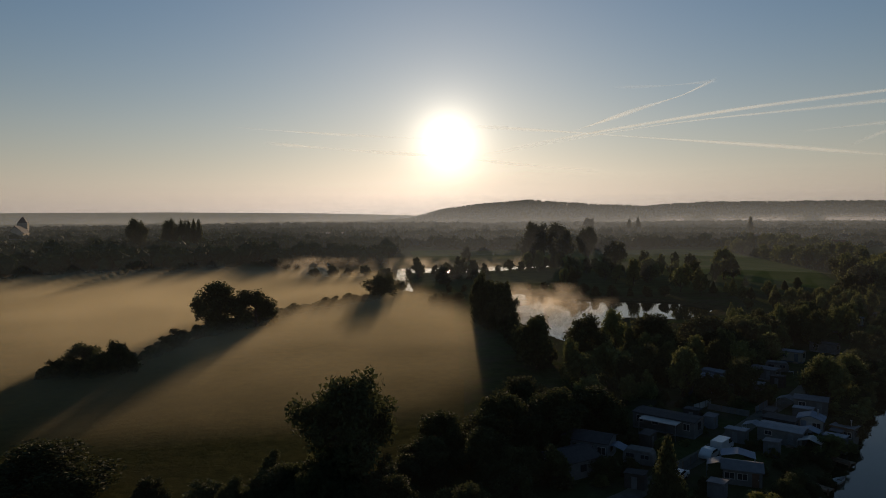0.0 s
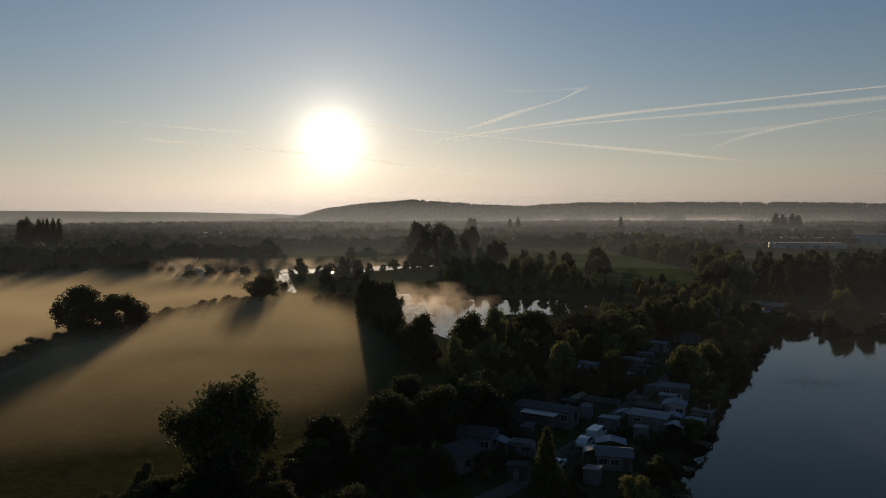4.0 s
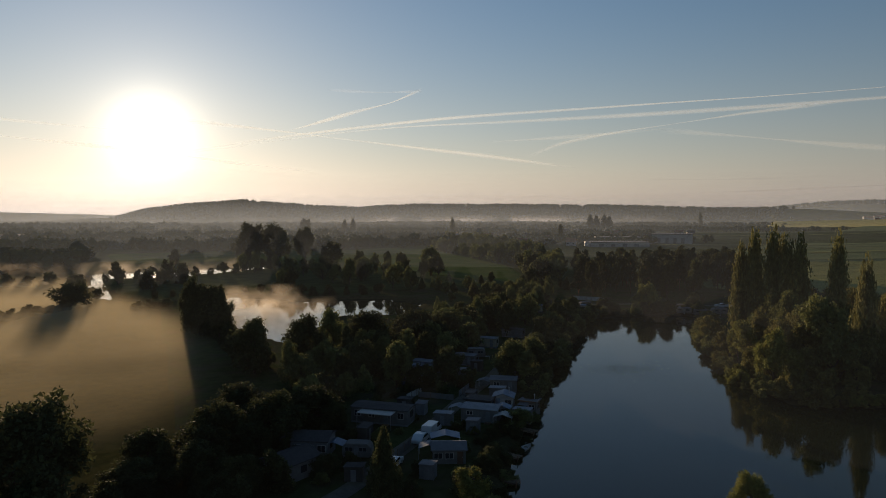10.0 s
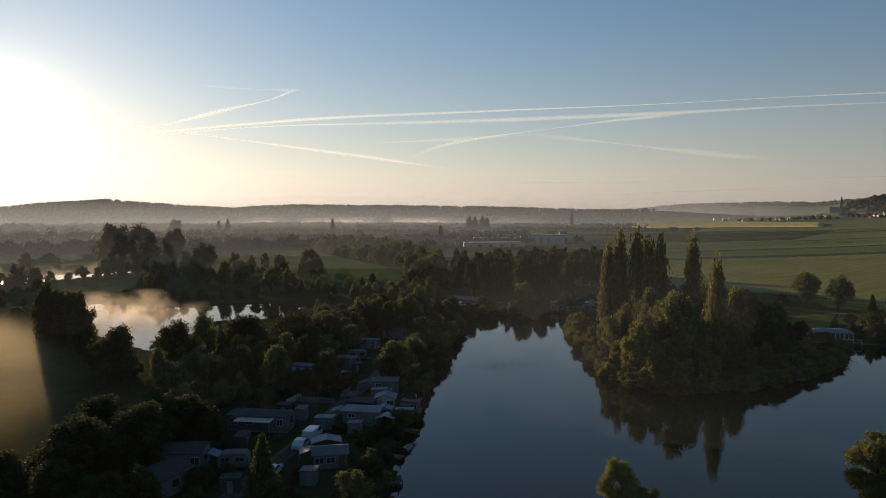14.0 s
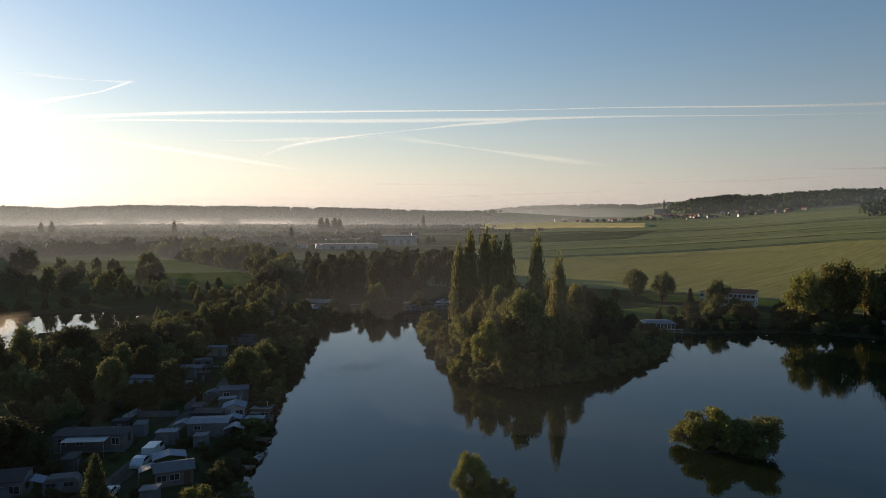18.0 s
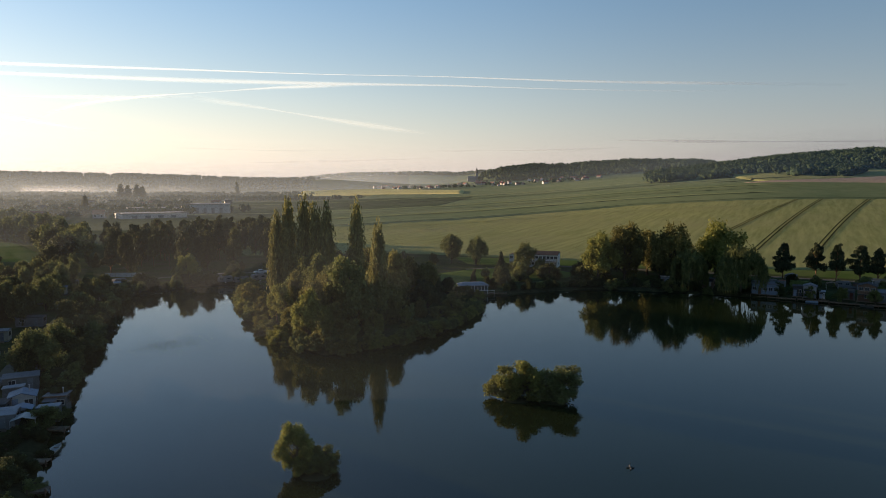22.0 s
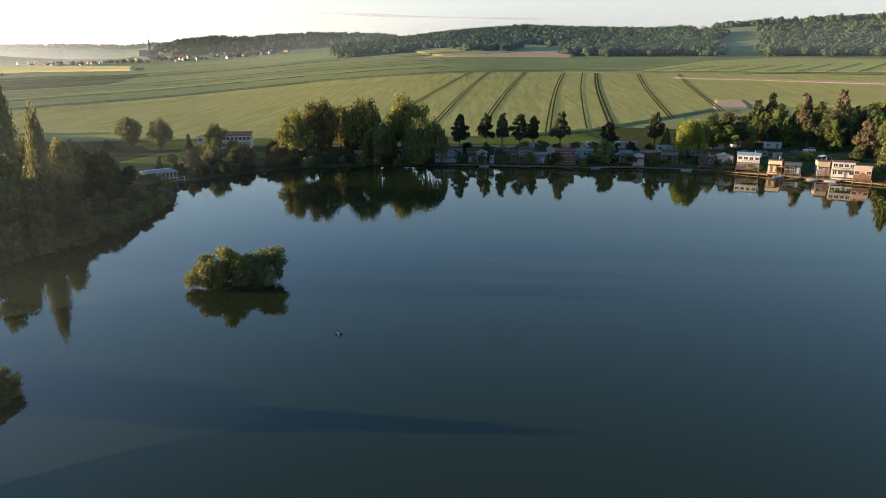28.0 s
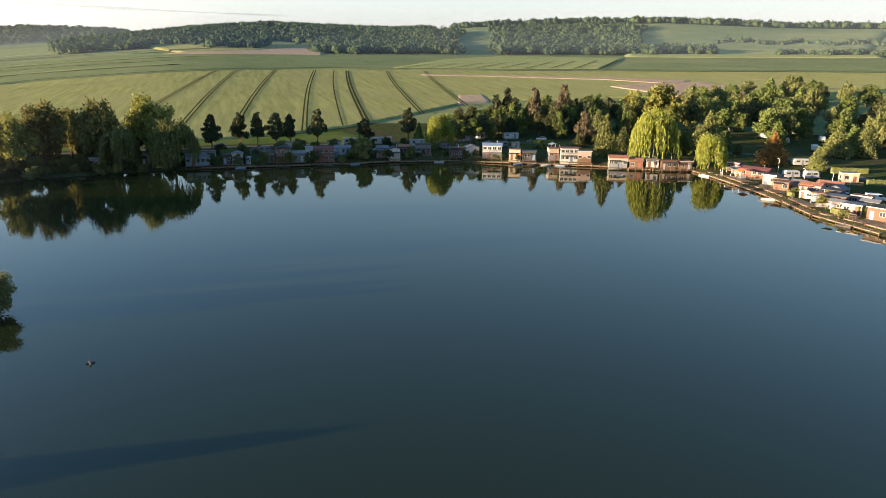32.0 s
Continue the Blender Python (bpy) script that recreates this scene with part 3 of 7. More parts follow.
row("broadleaf", [(265, -178, 21, 19), (288, -176, 16, 14)], M_LEAF_Y)
row("broadleaf", [(272, -198, 16, 15), (199, -232, 16, 13)], M_LEAF)
wood([(262, -70), (300, -95), (330, -130), (330, -200), (290, -210), (262, -160), (262, -110)], 40, 8, 12, ["broadleaf", "pine", "roundtree"], 27, mats=(M_GREEN, M_LEAF_D, M_GREEN))
wood([(200, -215), (330, -200), (360, -330), (230, -330), (170, -260)], 50, 7, 13, ["broadleaf", "roundtree", "spruce"], 28, mats=(M_GREEN, M_LEAF, M_GREEN))
row("roundtree", [(250, 134, 12.6, 10), (249, 122, 11.6, 10), (241, 98, 11.3, 8.7)], M_LEAF)
tree("spruce", 229, 102, 9.6, 4.8)
row("shrub", [(214, 106, 4.9, 3), (225, 92, 5, 7), (232, 84, 6, 9), (240, 75, 6, 9), (246, 70, 7, 10), (236, 72, 6, 8), (205, 95, 4, 6)])


def lined(line, step_m, off, hmin, hmax, kinds, mats, seed, ratio=1.0, jitter=1.2, label=""):
    """Bushes and trees along a bank, off metres to the left of the line's run."""
    r = np.random.default_rng(seed)
    p = np.array(line, float)
    s = np.concatenate([[0], np.cumsum(np.hypot(*np.diff(p, axis=0).T))])
    q = np.arange(0, s[-1], step_m)
    for u in q:
        x, y = np.interp(u, s, p[:, 0]), np.interp(u, s, p[:, 1])
        x2, y2 = np.interp(u + 0.5, s, p[:, 0]), np.interp(u + 0.5, s, p[:, 1])
        x1, y1 = np.interp(u - 0.5, s, p[:, 0]), np.interp(u - 0.5, s, p[:, 1])
        L = max(math.hypot(x2 - x1, y2 - y1), 1e-6)
        o = off + r.normal() * jitter
        h = r.uniform(hmin, hmax)
        tree(kinds[int(r.integers(len(kinds)))], x - (y2 - y1) / L * o, y + (x2 - x1) / L * o, h, h * ratio * r.uniform(0.85, 1.25), mats[int(r.integers(len(mats)))], label)


LEFT_BANK = [(36, 70), (49, 88), (60, 102), (73, 118), (91, 138), (115, 168), (137, 190), (150, 189), (162, 187), (176, 179)]
lined(LEFT_BANK[:4], 5.5, -0.9, 1.6, 3.2, ["shrub"], (M_LEAF_D, M_LEAF), 59, 1.5, 0.6)
lined(LEFT_BANK[3:], 4.4, -0.6, 2.8, 4.8, ["shrub", "shrub", "roundtree"], (M_LEAF_D, M_LEAF), 31, 1.15, 0.8)
lined(LEFT_BANK[3:], 15.0, 5.0, 4.5, 7, ["broadleaf", "roundtree"], (M_LEAF_D, M_LEAF), 32, 0.95)
lined([(176, 178), (166, 163), (147, 150), (138, 137), (126, 122), (114, 103), (111, 89), (122, 82), (140, 79), (161, 82), (190, 91)], 2.8, -0.7, 1.6, 3.6, ["shrub"], (M_OLIVE, M_LEAF, M_LEAF_Y), 33, 1.6, 0.5, "leafy bush hanging over the lake edge")
lined([(112, 100), (112, 91), (122, 86), (140, 84), (158, 86)], 4.5, 5.5, 3.5, 5.5, ["broadleaf", "roundtree", "shrub"], (M_OLIVE, M_LEAF_Y, M_LEAF), 34, 0.85)
wood([(128, 118), (150, 145), (172, 165), (196, 150), (190, 110), (160, 90), (135, 92)], 24, 8, 15, ["broadleaf", "roundtree", "ash"], 35, 0.7, 4.0, mats=(M_OLIVE, M_LEAF))
# trees between the camp homes
wood([(22, 104), (30, 120), (46, 140), (70, 164), (100, 190), (130, 225), (150, 226), (135, 206), (98, 166), (68, 134), (44, 116)], 24, 3, 5.5, ["broadleaf", "roundtree", "shrub", "spruce"], 36, 0.9, 4.5, mats=(M_LEAF_D, M_LEAF))
wood([(28, 96), (20, 84), (0, 84), (2, 104), (14, 120), (30, 128)], 16, 3, 6, ["broadleaf", "shrub", "roundtree"], 37, 1.0, 3.5, mats=(M_LEAF_D,))
# tall screen behind the far bank and in the camp to the south
wood([(262, -66), (275, -80), (300, -100), (318, -130), (318, -190), (285, -200), (258, -150), (256, -112)], 60, 8, 12, ["broadleaf", "pine", "roundtree", "spruce"], 39, 0.8, 4.2, mats=(M_GREEN, M_LEAF, M_GREEN, M_LEAF_D, M_NEEDLE))
wood([(196, -200), (250, -190), (330, -200), (370, -330), (230, -340), (165, -260)], 90, 7, 13, ["broadleaf", "roundtree", "spruce", "broadleaf"], 40, 0.95, 5.0, mats=(M_GREEN, M_LEAF, M_GREEN, M_LEAF_D))
wood([(250, 78), (264, 78), (272, 30), (252, 28), (240, 62), (240, 74)], 7, 6, 12, ["broadleaf", "roundtree"], 41, 0.75, 5.0, mats=(M_LEAF, M_LEAF_D))
lined([(232, 66), (236, 52), (238, 36), (239, 20)], 4.0, -3.0, 2.0, 4.0, ["shrub"], (M_LEAF_D, M_LEAF), 42, 1.3)
lined([(262, 22), (268, -20), (268, -62)], 7.0, -7.0, 3, 5, ["shrub"], (M_LEAF_D, M_LEAF), 43, 1.3)
lined([(243, 18), (242, -30), (243, -60)], 8.5, -6.0, 2.5, 4.5, ["shrub", "roundtree"], (M_LEAF_D, M_LEAF), 44, 1.0)

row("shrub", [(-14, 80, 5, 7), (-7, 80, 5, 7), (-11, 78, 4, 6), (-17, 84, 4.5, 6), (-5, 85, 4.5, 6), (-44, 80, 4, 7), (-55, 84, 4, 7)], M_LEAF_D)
row("shrub", [(-66, 203, 5, 8), (-61, 207, 5, 8), (-55, 213, 5, 7), (-76, 147, 4, 7), (-70, 150, 4, 6), (-80, 146, 3, 6)], M_LEAF_D)
# bushes that break the line of the river arm
lined([(-70, 372), (-30, 385), (-14, 300)], 9.0, -4.0, 4, 7, ["shrub", "roundtree"], (M_LEAF_D,), 45, 1.1, 2.0)
lined([(-20, 392), (25, 400), (55, 418), (80, 440)], 7.5, -5.0, 4, 7, ["broadleaf", "shrub", "roundtree"], (M_LEAF_D,), 46, 0.95, 2.0)
lined([(4, 296), (14, 300), (34, 305), (62, 280), (92, 272)], 7.0, 4.0, 2.5, 5, ["shrub", "roundtree"], (M_LEAF_D,), 47, 0.95, 1.5)
# hedge across the meadow, low and unbroken
HEDGE_LINE = [(-86, 145), (-76, 150), (-72, 166), (-71, 188), (-64, 208), (-56, 228), (-48, 246), (-40, 260), (-27, 274)]
lined(HEDGE_LINE, 3.2, 0.0, 2.0, 4.2, ["shrub"], (M_LEAF_D,), 51, 1.75, 0.5, "low bush in the hedge across the meadow")
# dense edge of the clump between meadow and pond
row("shrub", [(-3, 267, 3.2, 6), (2, 269, 3.8, 7), (6, 271, 3.4, 6)], M_LEAF_D, "low dark bush at the meadow's far edge")
lined([(13, 212), (15, 204), (19, 194), (22, 180), (20, 164), (20, 148)], 4.2, 1.0, 3.0, 6.0, ["shrub", "roundtree", "broadleaf"], (M_LEAF_D,), 52, 0.95, 1.5)
row("spruce", [(12, 209, 15, 6.5), (15, 203, 14.5, 7), (19, 198, 15, 7)], M_LEAF_D, "dark pointed conifer in the clump by the pond")
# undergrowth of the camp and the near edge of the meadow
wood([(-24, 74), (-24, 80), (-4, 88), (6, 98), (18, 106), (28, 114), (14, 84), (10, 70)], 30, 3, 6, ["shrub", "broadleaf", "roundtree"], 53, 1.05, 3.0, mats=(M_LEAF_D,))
wood([(24, 114), (34, 122), (46, 136), (62, 150), (90, 176), (112, 204), (120, 220), (104, 212), (66, 172), (40, 148), (26, 134)], 52, 5, 8.5, ["broadleaf", "roundtree", "shrub"], 54, 0.95, 3.6, mats=(M_LEAF_D, M_LEAF_D, M_LEAF))
# shrubs and trees that hide the bank between pavilion and house
wood([(205, 96), (232, 82), (246, 66), (254, 78), (250, 92), (226, 112)], 12, 3, 6.5, ["shrub", "roundtree"], 55, 1.05, 4.0, mats=(M_LEAF_D, M_LEAF))
wood([(176, 205), (200, 190), (232, 150), (246, 130), (262, 150), (250, 205), (215, 215)], 30, 2.5, 5, ["broadleaf", "shrub", "roundtree"], 56, 1.1, 4.5, mats=(M_LEAF_D, M_LEAF))
# pasture hedges on the plain
lined([(243, 589), (214, 380), (194, 330), (172, 288)], 8.0, 4.0, 7, 12, ["broadleaf", "roundtree"], (M_LEAF_D, M_LEAF), 57, 0.95, 2.0)
lined([(100, 560), (150, 605), (210, 640)], 9.0, 5.0, 7, 12, ["broadleaf", "roundtree"], (M_LEAF_D,), 58, 0.95, 3.0)
row("shrub", [(46, 88, 2.2, 3), (66, 108, 3, 4), (42, 81, 3.2, 4), (45, 84, 2.6, 3.4), (42, 112, 2.4, 3.4), (58, 122, 3.5, 4.5), (25, 88, 3, 3.6), (21, 88, 3, 4), (48, 92, 1.8, 2.6), (47, 98, 1.8, 2.4)], M_LEAF_D)
row("roundtree", [(48, 122, 5.5, 6), (63, 104, 3.2, 3.8), (26, 103, 5, 5), (56, 127, 7, 7)], M_LEAF_D)
# gardens of the camp behind the southern huts
wood([(212, -142), (246, -122), (260, -150), (240, -186), (208, -182), (200, -164)], 22, 4, 9, ["spruce", "roundtree", "broadleaf", "shrub"], 66, 0.8, 5.0, mats=(M_GREEN, M_LEAF, M_LEAF_D))
# low garden bushes between the camp homes
wood([(16, 82), (36, 74), (46, 86), (58, 100), (68, 114), (74, 128), (60, 132), (44, 122), (26, 108)], 46, 1.0, 2.4, ["shrub"], 68, 1.35, 2.6, "low garden bush between the camp homes", mats=(M_LEAF_D, M_LEAF))
# full middle of the peninsula
wood([(121, 96), (134, 118), (148, 138), (164, 150), (182, 132), (178, 106), (152, 97), (134, 94)], 34, 8, 13, ["broadleaf", "roundtree", "ash"], 61, 0.75, 3.6, mats=(M_OLIVE, M_LEAF))
# bushes on the bank from the peninsula to the pavilion and the house
lined([(161, 83), (176, 88), (192, 94)], 3.0, 2.2, 2.2, 4.4, ["shrub"], (M_LEAF_D, M_OLIVE), 63, 1.4, 0.8, "leafy bush hanging over the lake edge")
wood([(160, 92), (186, 99), (194, 116), (180, 130), (164, 112)], 14, 5, 9, ["broadleaf", "roundtree"], 64, 0.95, 4.0, mats=(M_OLIVE, M_LEAF_D))
lined([(203, 88), (213, 80), (226, 69), (231, 58)], 3.2, 1.2, 1.6, 3.4, ["shrub"], (M_LEAF_D, M_LEAF), 65, 1.4, 0.6, "low bush along the lake bank")

# ---- far woods ----
def far_wood(name, label, spots, size, seed, material=M_FOREST, blades=14, lobes=1):
    """Many rough crowns joined into one canopy."""
    r = np.random.default_rng(seed)
    bm = bmesh.new()
    bmesh.ops.create_icosphere(bm, subdivisions=1, radius=1.0)
    bv = np.array([v.co[:] for v in bm.verts])
    bf = np.array([[v.index for v in f.verts] for f in bm.faces])
    bm.free()
    spots = np.array(spots)
    z = ground_z(spots[:, 0], spots[:, 1])
    vs, fs, o = [], [], 0
    for p, g0 in zip(spots, z):
        s = size * r.uniform(0.6, 1.25)
        base = np.array([p[0], p[1], g0 + s * 0.42])
        for j in range(lobes):
            k = (1.0 if lobes == 1 else 0.8) if j == 0 else r.uniform(0.45, 0.65)
            off = np.zeros(3) if j == 0 else np.array([r.normal() * 0.3, r.normal() * 0.3, r.uniform(-0.22, 0.26)]) * s
            q = bv * (0.78 + 0.44 * r.random((len(bv), 1))) * s * k * np.array([0.48, 0.48, 0.5])
            vs.append(q + off + base)
            fs += (bf + o).tolist()
            o += len(bv)
        d = r.normal(size=(blades, 3))
        d /= np.linalg.norm(d, axis=1)[:, None]
        d[:, 2] = np.abs(d[:, 2]) * 1.1 - 0.25
        c = d * s * 0.54 * r.uniform(0.72, 1.12, (blades, 1))
        a = r.normal(size=(blades, 3)) * s * 0.06
        b = r.normal(size=(blades, 3)) * s * 0.06
        vs.append(np.stack([c - a, c + a, c + b * 1.5], 1).reshape(-1, 3) + base)
        fs += (np.arange(3 * blades).reshape(-1, 3) + o).tolist()
        o += 3 * blades
    ob = new(name, mesh_of(name, np.concatenate(vs).tolist(), fs, material))
    return tagged(ob, label, "trees", kind="stuff")


def hedgerows(lines, a0, a1, d0, d1, seed, pitch=7.0, length=(70, 260)):
    """Crowns strung along field boundaries that run mostly across the valley."""
    r = np.random.default_rng(seed)
    pts = []
    for _ in range(lines):
        a, d = np.radians(r.uniform(a0, a1)), math.sqrt(r.uniform(d0 * d0, d1 * d1))
        x, y, t = d * math.sin(a), d * math.cos(a), -a + r.normal() * 0.35
        L = r.uniform(*length)
        for u in np.arange(-L / 2, L / 2, pitch):
            if r.random() < 0.86:
                pts.append((x + math.cos(t) * u + r.normal() * 2.5, y + math.sin(t) * u + r.normal() * 2.5))
    return pts


def polar(n, a0, a1, d0, d1, seed):
    r = np.random.default_rng(seed)
    a = np.radians(r.uniform(a0, a1, n))
    d = np.sqrt(r.uniform(d0 * d0, d1 * d1, n))
    a = a + np.radians(0.35 * np.sin(d / 41) + 0.3 * r.normal(size=n)) * (a1 - a0 > 3)
    d = d + 14 * np.sin(a * 90) + 8 * np.sin(a * 231)
    return list(zip(d * np.sin(a), d * np.cos(a)))


far_wood("far_wood", "hazy wood covering a low hill", polar(3600, -2, 50, 2350, 3000, 1), 13, 41)
far_wood("far_wood", "dark wooded hillside above a village", polar(1300, 65, 82, 2150, 2800, 2), 19, 42, blades=24, lobes=2)
far_wood("far_wood", "dark green wood along the hill crest", polar(2100, 78, 96.5, 1200, 1680, 3), 13, 43, blades=40, lobes=2)
far_wood("far_wood", "dark green wood at the field's upper edge", polar(1250, 96, 107.2, 1010, 1420, 4) + polar(500, 96, 105, 1420, 1680, 14), 13, 44, blades=40, lobes=2)
far_wood("far_wood", "dark green wood at the field's upper edge", polar(1150, 110.8, 121.5, 1010, 1420, 5) + polar(220, 120, 127, 1010, 1090, 15), 13, 45, blades=40, lobes=2)
far_wood("far_wood", "dark wood on the hill crest", polar(1500, 107.5, 143, 1600, 1780, 6), 15, 46, blades=24, lobes=2)
far_wood("far_wood", "hazy wood along a distant ridge", polar(700, 44, 66, 4150, 4400, 71), 22, 72)
far_wood("far_wood", "small copse among the hill fields", polar(40, 88.2, 90.3, 1120, 1160, 16) + polar(40, 91, 92.5, 1120, 1160, 17), 15, 50, blades=40, lobes=2)
far_wood("far_wood", "scattered hedge trees on the hill", polar(150, 128, 141, 1205, 1225, 18) + polar(90, 132, 141, 1010, 1030, 19), 9, 51, blades=40, lobes=2)
far_wood("far_wood", "trees of the plain fading in haze", polar(700, -42, -4, 450, 700, 7) + hedgerows(26, -42, -3, 650, 900, 67), 13, 47, blades=40, lobes=3)
far_wood("far_wood", "trees of the plain fading in haze", hedgerows(90, -42, -2, 850, 1700, 27, 8.0, (120, 420)), 14, 57, blades=24, lobes=2)
far_wood("far_wood", "trees of the plain fading in haze", hedgerows(22, -4, 15, 620, 1000, 8), 12, 48, blades=40, lobes=3)
far_wood("far_wood", "trees of the plain fading in haze", hedgerows(80, -3, 32, 1000, 1900, 28, 7.0, (120, 420)), 9.5, 58, blades=24, lobes=2)
far_wood("far_wood", "hedgerow trees round far villages", hedgerows(34, 15, 39, 660, 1080, 9, 6.5, (50, 190)), 9, 59, blades=40, lobes=3)
far_wood("far_wood", "hedgerow trees round far villages", hedgerows(44, 20, 50, 1150, 2100, 29, 6.5, (100, 340)) + polar(160, 56, 72, 1900, 2150, 30), 8.5, 49, blades=24, lobes=2)


def place(az, d):
    return d * math.sin(radians(az)), d * math.cos(radians(az))


# tall trees that stand out over the plain
for az, d, h, w, kind in ((-24.2, 640, 32, 20, "roundtree"), (-21.8, 640, 30, 17, "roundtree"), (-20.9, 640, 30, 13, "roundtree"), (-20.4, 660, 28, 8, "poplar"), (-20.0, 660, 28, 8, "poplar"), (-19.6, 660, 28, 8, "poplar"),
                          (24.4, 1000, 25, 9, "poplar"), (12.2, 1100, 24, 22, "roundtree"), (15.4, 1050, 22, 10, "poplar"), (16.1, 1050, 24, 10, "poplar"), (33.4, 900, 18, 9, "poplar"), (35.8, 1500, 27, 18, "poplar"), (36.3, 1500, 25, 20, "poplar"), (36.9, 1500, 27, 18, "poplar"), (37.3, 1500, 24, 18, "poplar"), (44.3, 1700, 32, 12, "poplar")):
    tree(kind, *place(az, d), h, w, M_LEAF_D, "tall dark tree standing out over the hazy plain")

# ---- fields ----
M_CROP = mat("green_crop", (0.19, 0.195, 0.07), (0.29, 0.28, 0.108), scale=0.35, rough=0.9, bump=0.35, bscale=0.9, grain=(0.06, 1.0, 1.0), c3=(0.25, 0.235, 0.1), scale3=0.012)
M_CROP2 = mat("grey_green_crop", (0.12, 0.15, 0.07), (0.16, 0.185, 0.085), scale=0.05, rough=0.9, bump=0.08, bscale=0.8, c3=(0.18, 0.195, 0.095), scale3=0.008)
M_DARKCROP = mat("dark_crop", (0.06, 0.075, 0.035), (0.09, 0.1, 0.05), scale=0.06, rough=0.95, bump=0.03, bscale=0.8)
M_YELLOW = mat("pale_yellow_crop", (0.46, 0.39, 0.14), (0.56, 0.48, 0.2), scale=0.05, rough=0.9, bump=0.2, bscale=0.8)
M_PALE = mat("pale_green_crop", (0.21, 0.23, 0.09), (0.27, 0.28, 0.12), scale=0.05, rough=0.9, bump=0.03, bscale=0.8)
M_SOIL = mat("ploughed_soil", (0.28, 0.2, 0.14), (0.37, 0.28, 0.195), scale=0.25, rough=0.95, bump=0.25, bscale=1.0, c3=(0.32, 0.245, 0.17), scale3=0.02)
M_DITCH = mat("field_margin", (0.03, 0.035, 0.015), (0.06, 0.065, 0.03), scale=0.6, rough=0.95)
M_GRAVEL = mat("gravel_track", (0.085, 0.078, 0.066), (0.14, 0.128, 0.11), scale=0.8, rough=0.95, bump=0.03, bscale=6.0, c3=(0.14, 0.13, 0.09), scale3=0.15)
M_MOWN = mat("green_pasture", (0.055, 0.09, 0.02), (0.088, 0.12, 0.03), scale=0.06, rough=0.95, bump=0.03, bscale=0.8, c3=(0.095, 0.11, 0.036), scale3=0.03)

ground.data.materials.append(M_CROP2)


def resample(line, n):
    p = np.array(line, float)
    s = np.concatenate([[0], np.cumsum(np.hypot(*np.diff(p, axis=0).T))])
    q = np.linspace(0, s[-1], n)
    return np.stack([np.interp(q, s, p[:, 0]), np.interp(q, s, p[:, 1])], 1)


def field(name, near, far, material, label, lift=0.7, n=60, m=30, category="field", tufts=0.0):
    """A crop sheet spanned between its near and far edge, draped on the land."""
    a, b = resample(near, n), resample(far, n)
    t = np.linspace(0, 1, m)[:, None, None]
    p = a[None] * (1 - t) + b[None] * t
    d = np.hypot(p[..., 0], p[..., 1])
    z = ground_z(p[..., 0], p[..., 1]) + lift + 0.0012 * np.maximum(d - 300, 0)
    if tufts:
        z += np.random.default_rng(n).normal(size=z.shape) * tufts
    z[[0, -1], :] -= 0.6 + lift
    z[:, [0, -1]] -= 0.6 + lift
    v = np.concatenate([p, z[..., None]], -1).reshape(-1, 3)
    i = np.arange(n * m).reshape(m, n)
    f = np.stack([i[:-1, :-1], i[:-1, 1:], i[1:, 1:], i[1:, :-1]], -1).reshape(-1, 4)
    return tagged(new(name, mesh_of(name, v.tolist(), f.tolist(), material, True)), label, category, kind="structure")


def strip(line, width, lift, n=40):
    p = resample(line, n)
    t = np.gradient(p, axis=0)
    t /= np.hypot(t[:, 0], t[:, 1])[:, None]
    nn = np.stack([-t[:, 1], t[:, 0]], 1) * width / 2
    vs = []
    for q in (p + nn, p - nn):
        d = np.hypot(q[:, 0], q[:, 1])
        vs.append(np.column_stack([q, ground_z(q[:, 0], q[:, 1]) + lift + 0.0012 * np.maximum(d - 300, 0)]))
    i = np.arange(n - 1)
    return np.concatenate(vs), np.stack([i, i + n, i + n + 1, i + 1], 1)


DARKLINE = [(330, 372), (420, 305), (465, 278), (510, 248), (550, 215), (600, 150), (626, 17), (640, -72), (607, -202), (554, -328), (500, -430), (430, -520), (350, -590)]
field("field_crop", [(236, 238), (272, 190), (281, 98), (292, 8), (303, -20), (316, -48), (345, -82), (380, -120), (392, -145), (380, -250), (350, -300), (310, -370), (270, -440)],
      DARKLINE, M_CROP, "sloping field of ripening green cereal with wheel tracks", n=300, m=260, tufts=0.08)
field("field_upper", [(x * 1.006 + 3, y * 1.006) for x, y in DARKLINE], [(1500, 1000), (1290, 640), (1126, 379), (1085, 224), (990, 26), (960, -113), (925, -271), (905, -346), (840, -459), (760, -560), (650, -690), (540, -800)], M_CROP2, "wide grey-green crop field on the rise", n=150, m=130, tufts=0.15)
field("field_pale", [(636, -134), (605, -237), (585, -327)], [(800, -240), (880, -348), (772, -466)], M_PALE, "pale yellowish crop strip below the wood", lift=1.4)
field("field_brown", [(574, -145), (547, -210), (500, -288), (450, -330)], [(562, -147), (540, -197), (487, -272), (432, -306)], M_SOIL, "bare reddish ploughed strip", lift=1.0)
field("field_soil", [(345, -262), (352, -290), (372, -322)], [(440, -250), (450, -285), (440, -330)], M_SOIL, "bare ploughed ground behind the trees", lift=1.2)
field("bare_patch", [(377, -118), (384, -145)], [(424, -134), (422, -152)], M_SOIL, "bare earth patch at the crop's edge", lift=0.85, n=12, m=10)
field("field_brown", [(972, 92), (944, -25), (925, -112)], [(1010, 60), (1065, -28), (1155, -140)], M_SOIL, "brown ploughed field below the wood", lift=1.2)
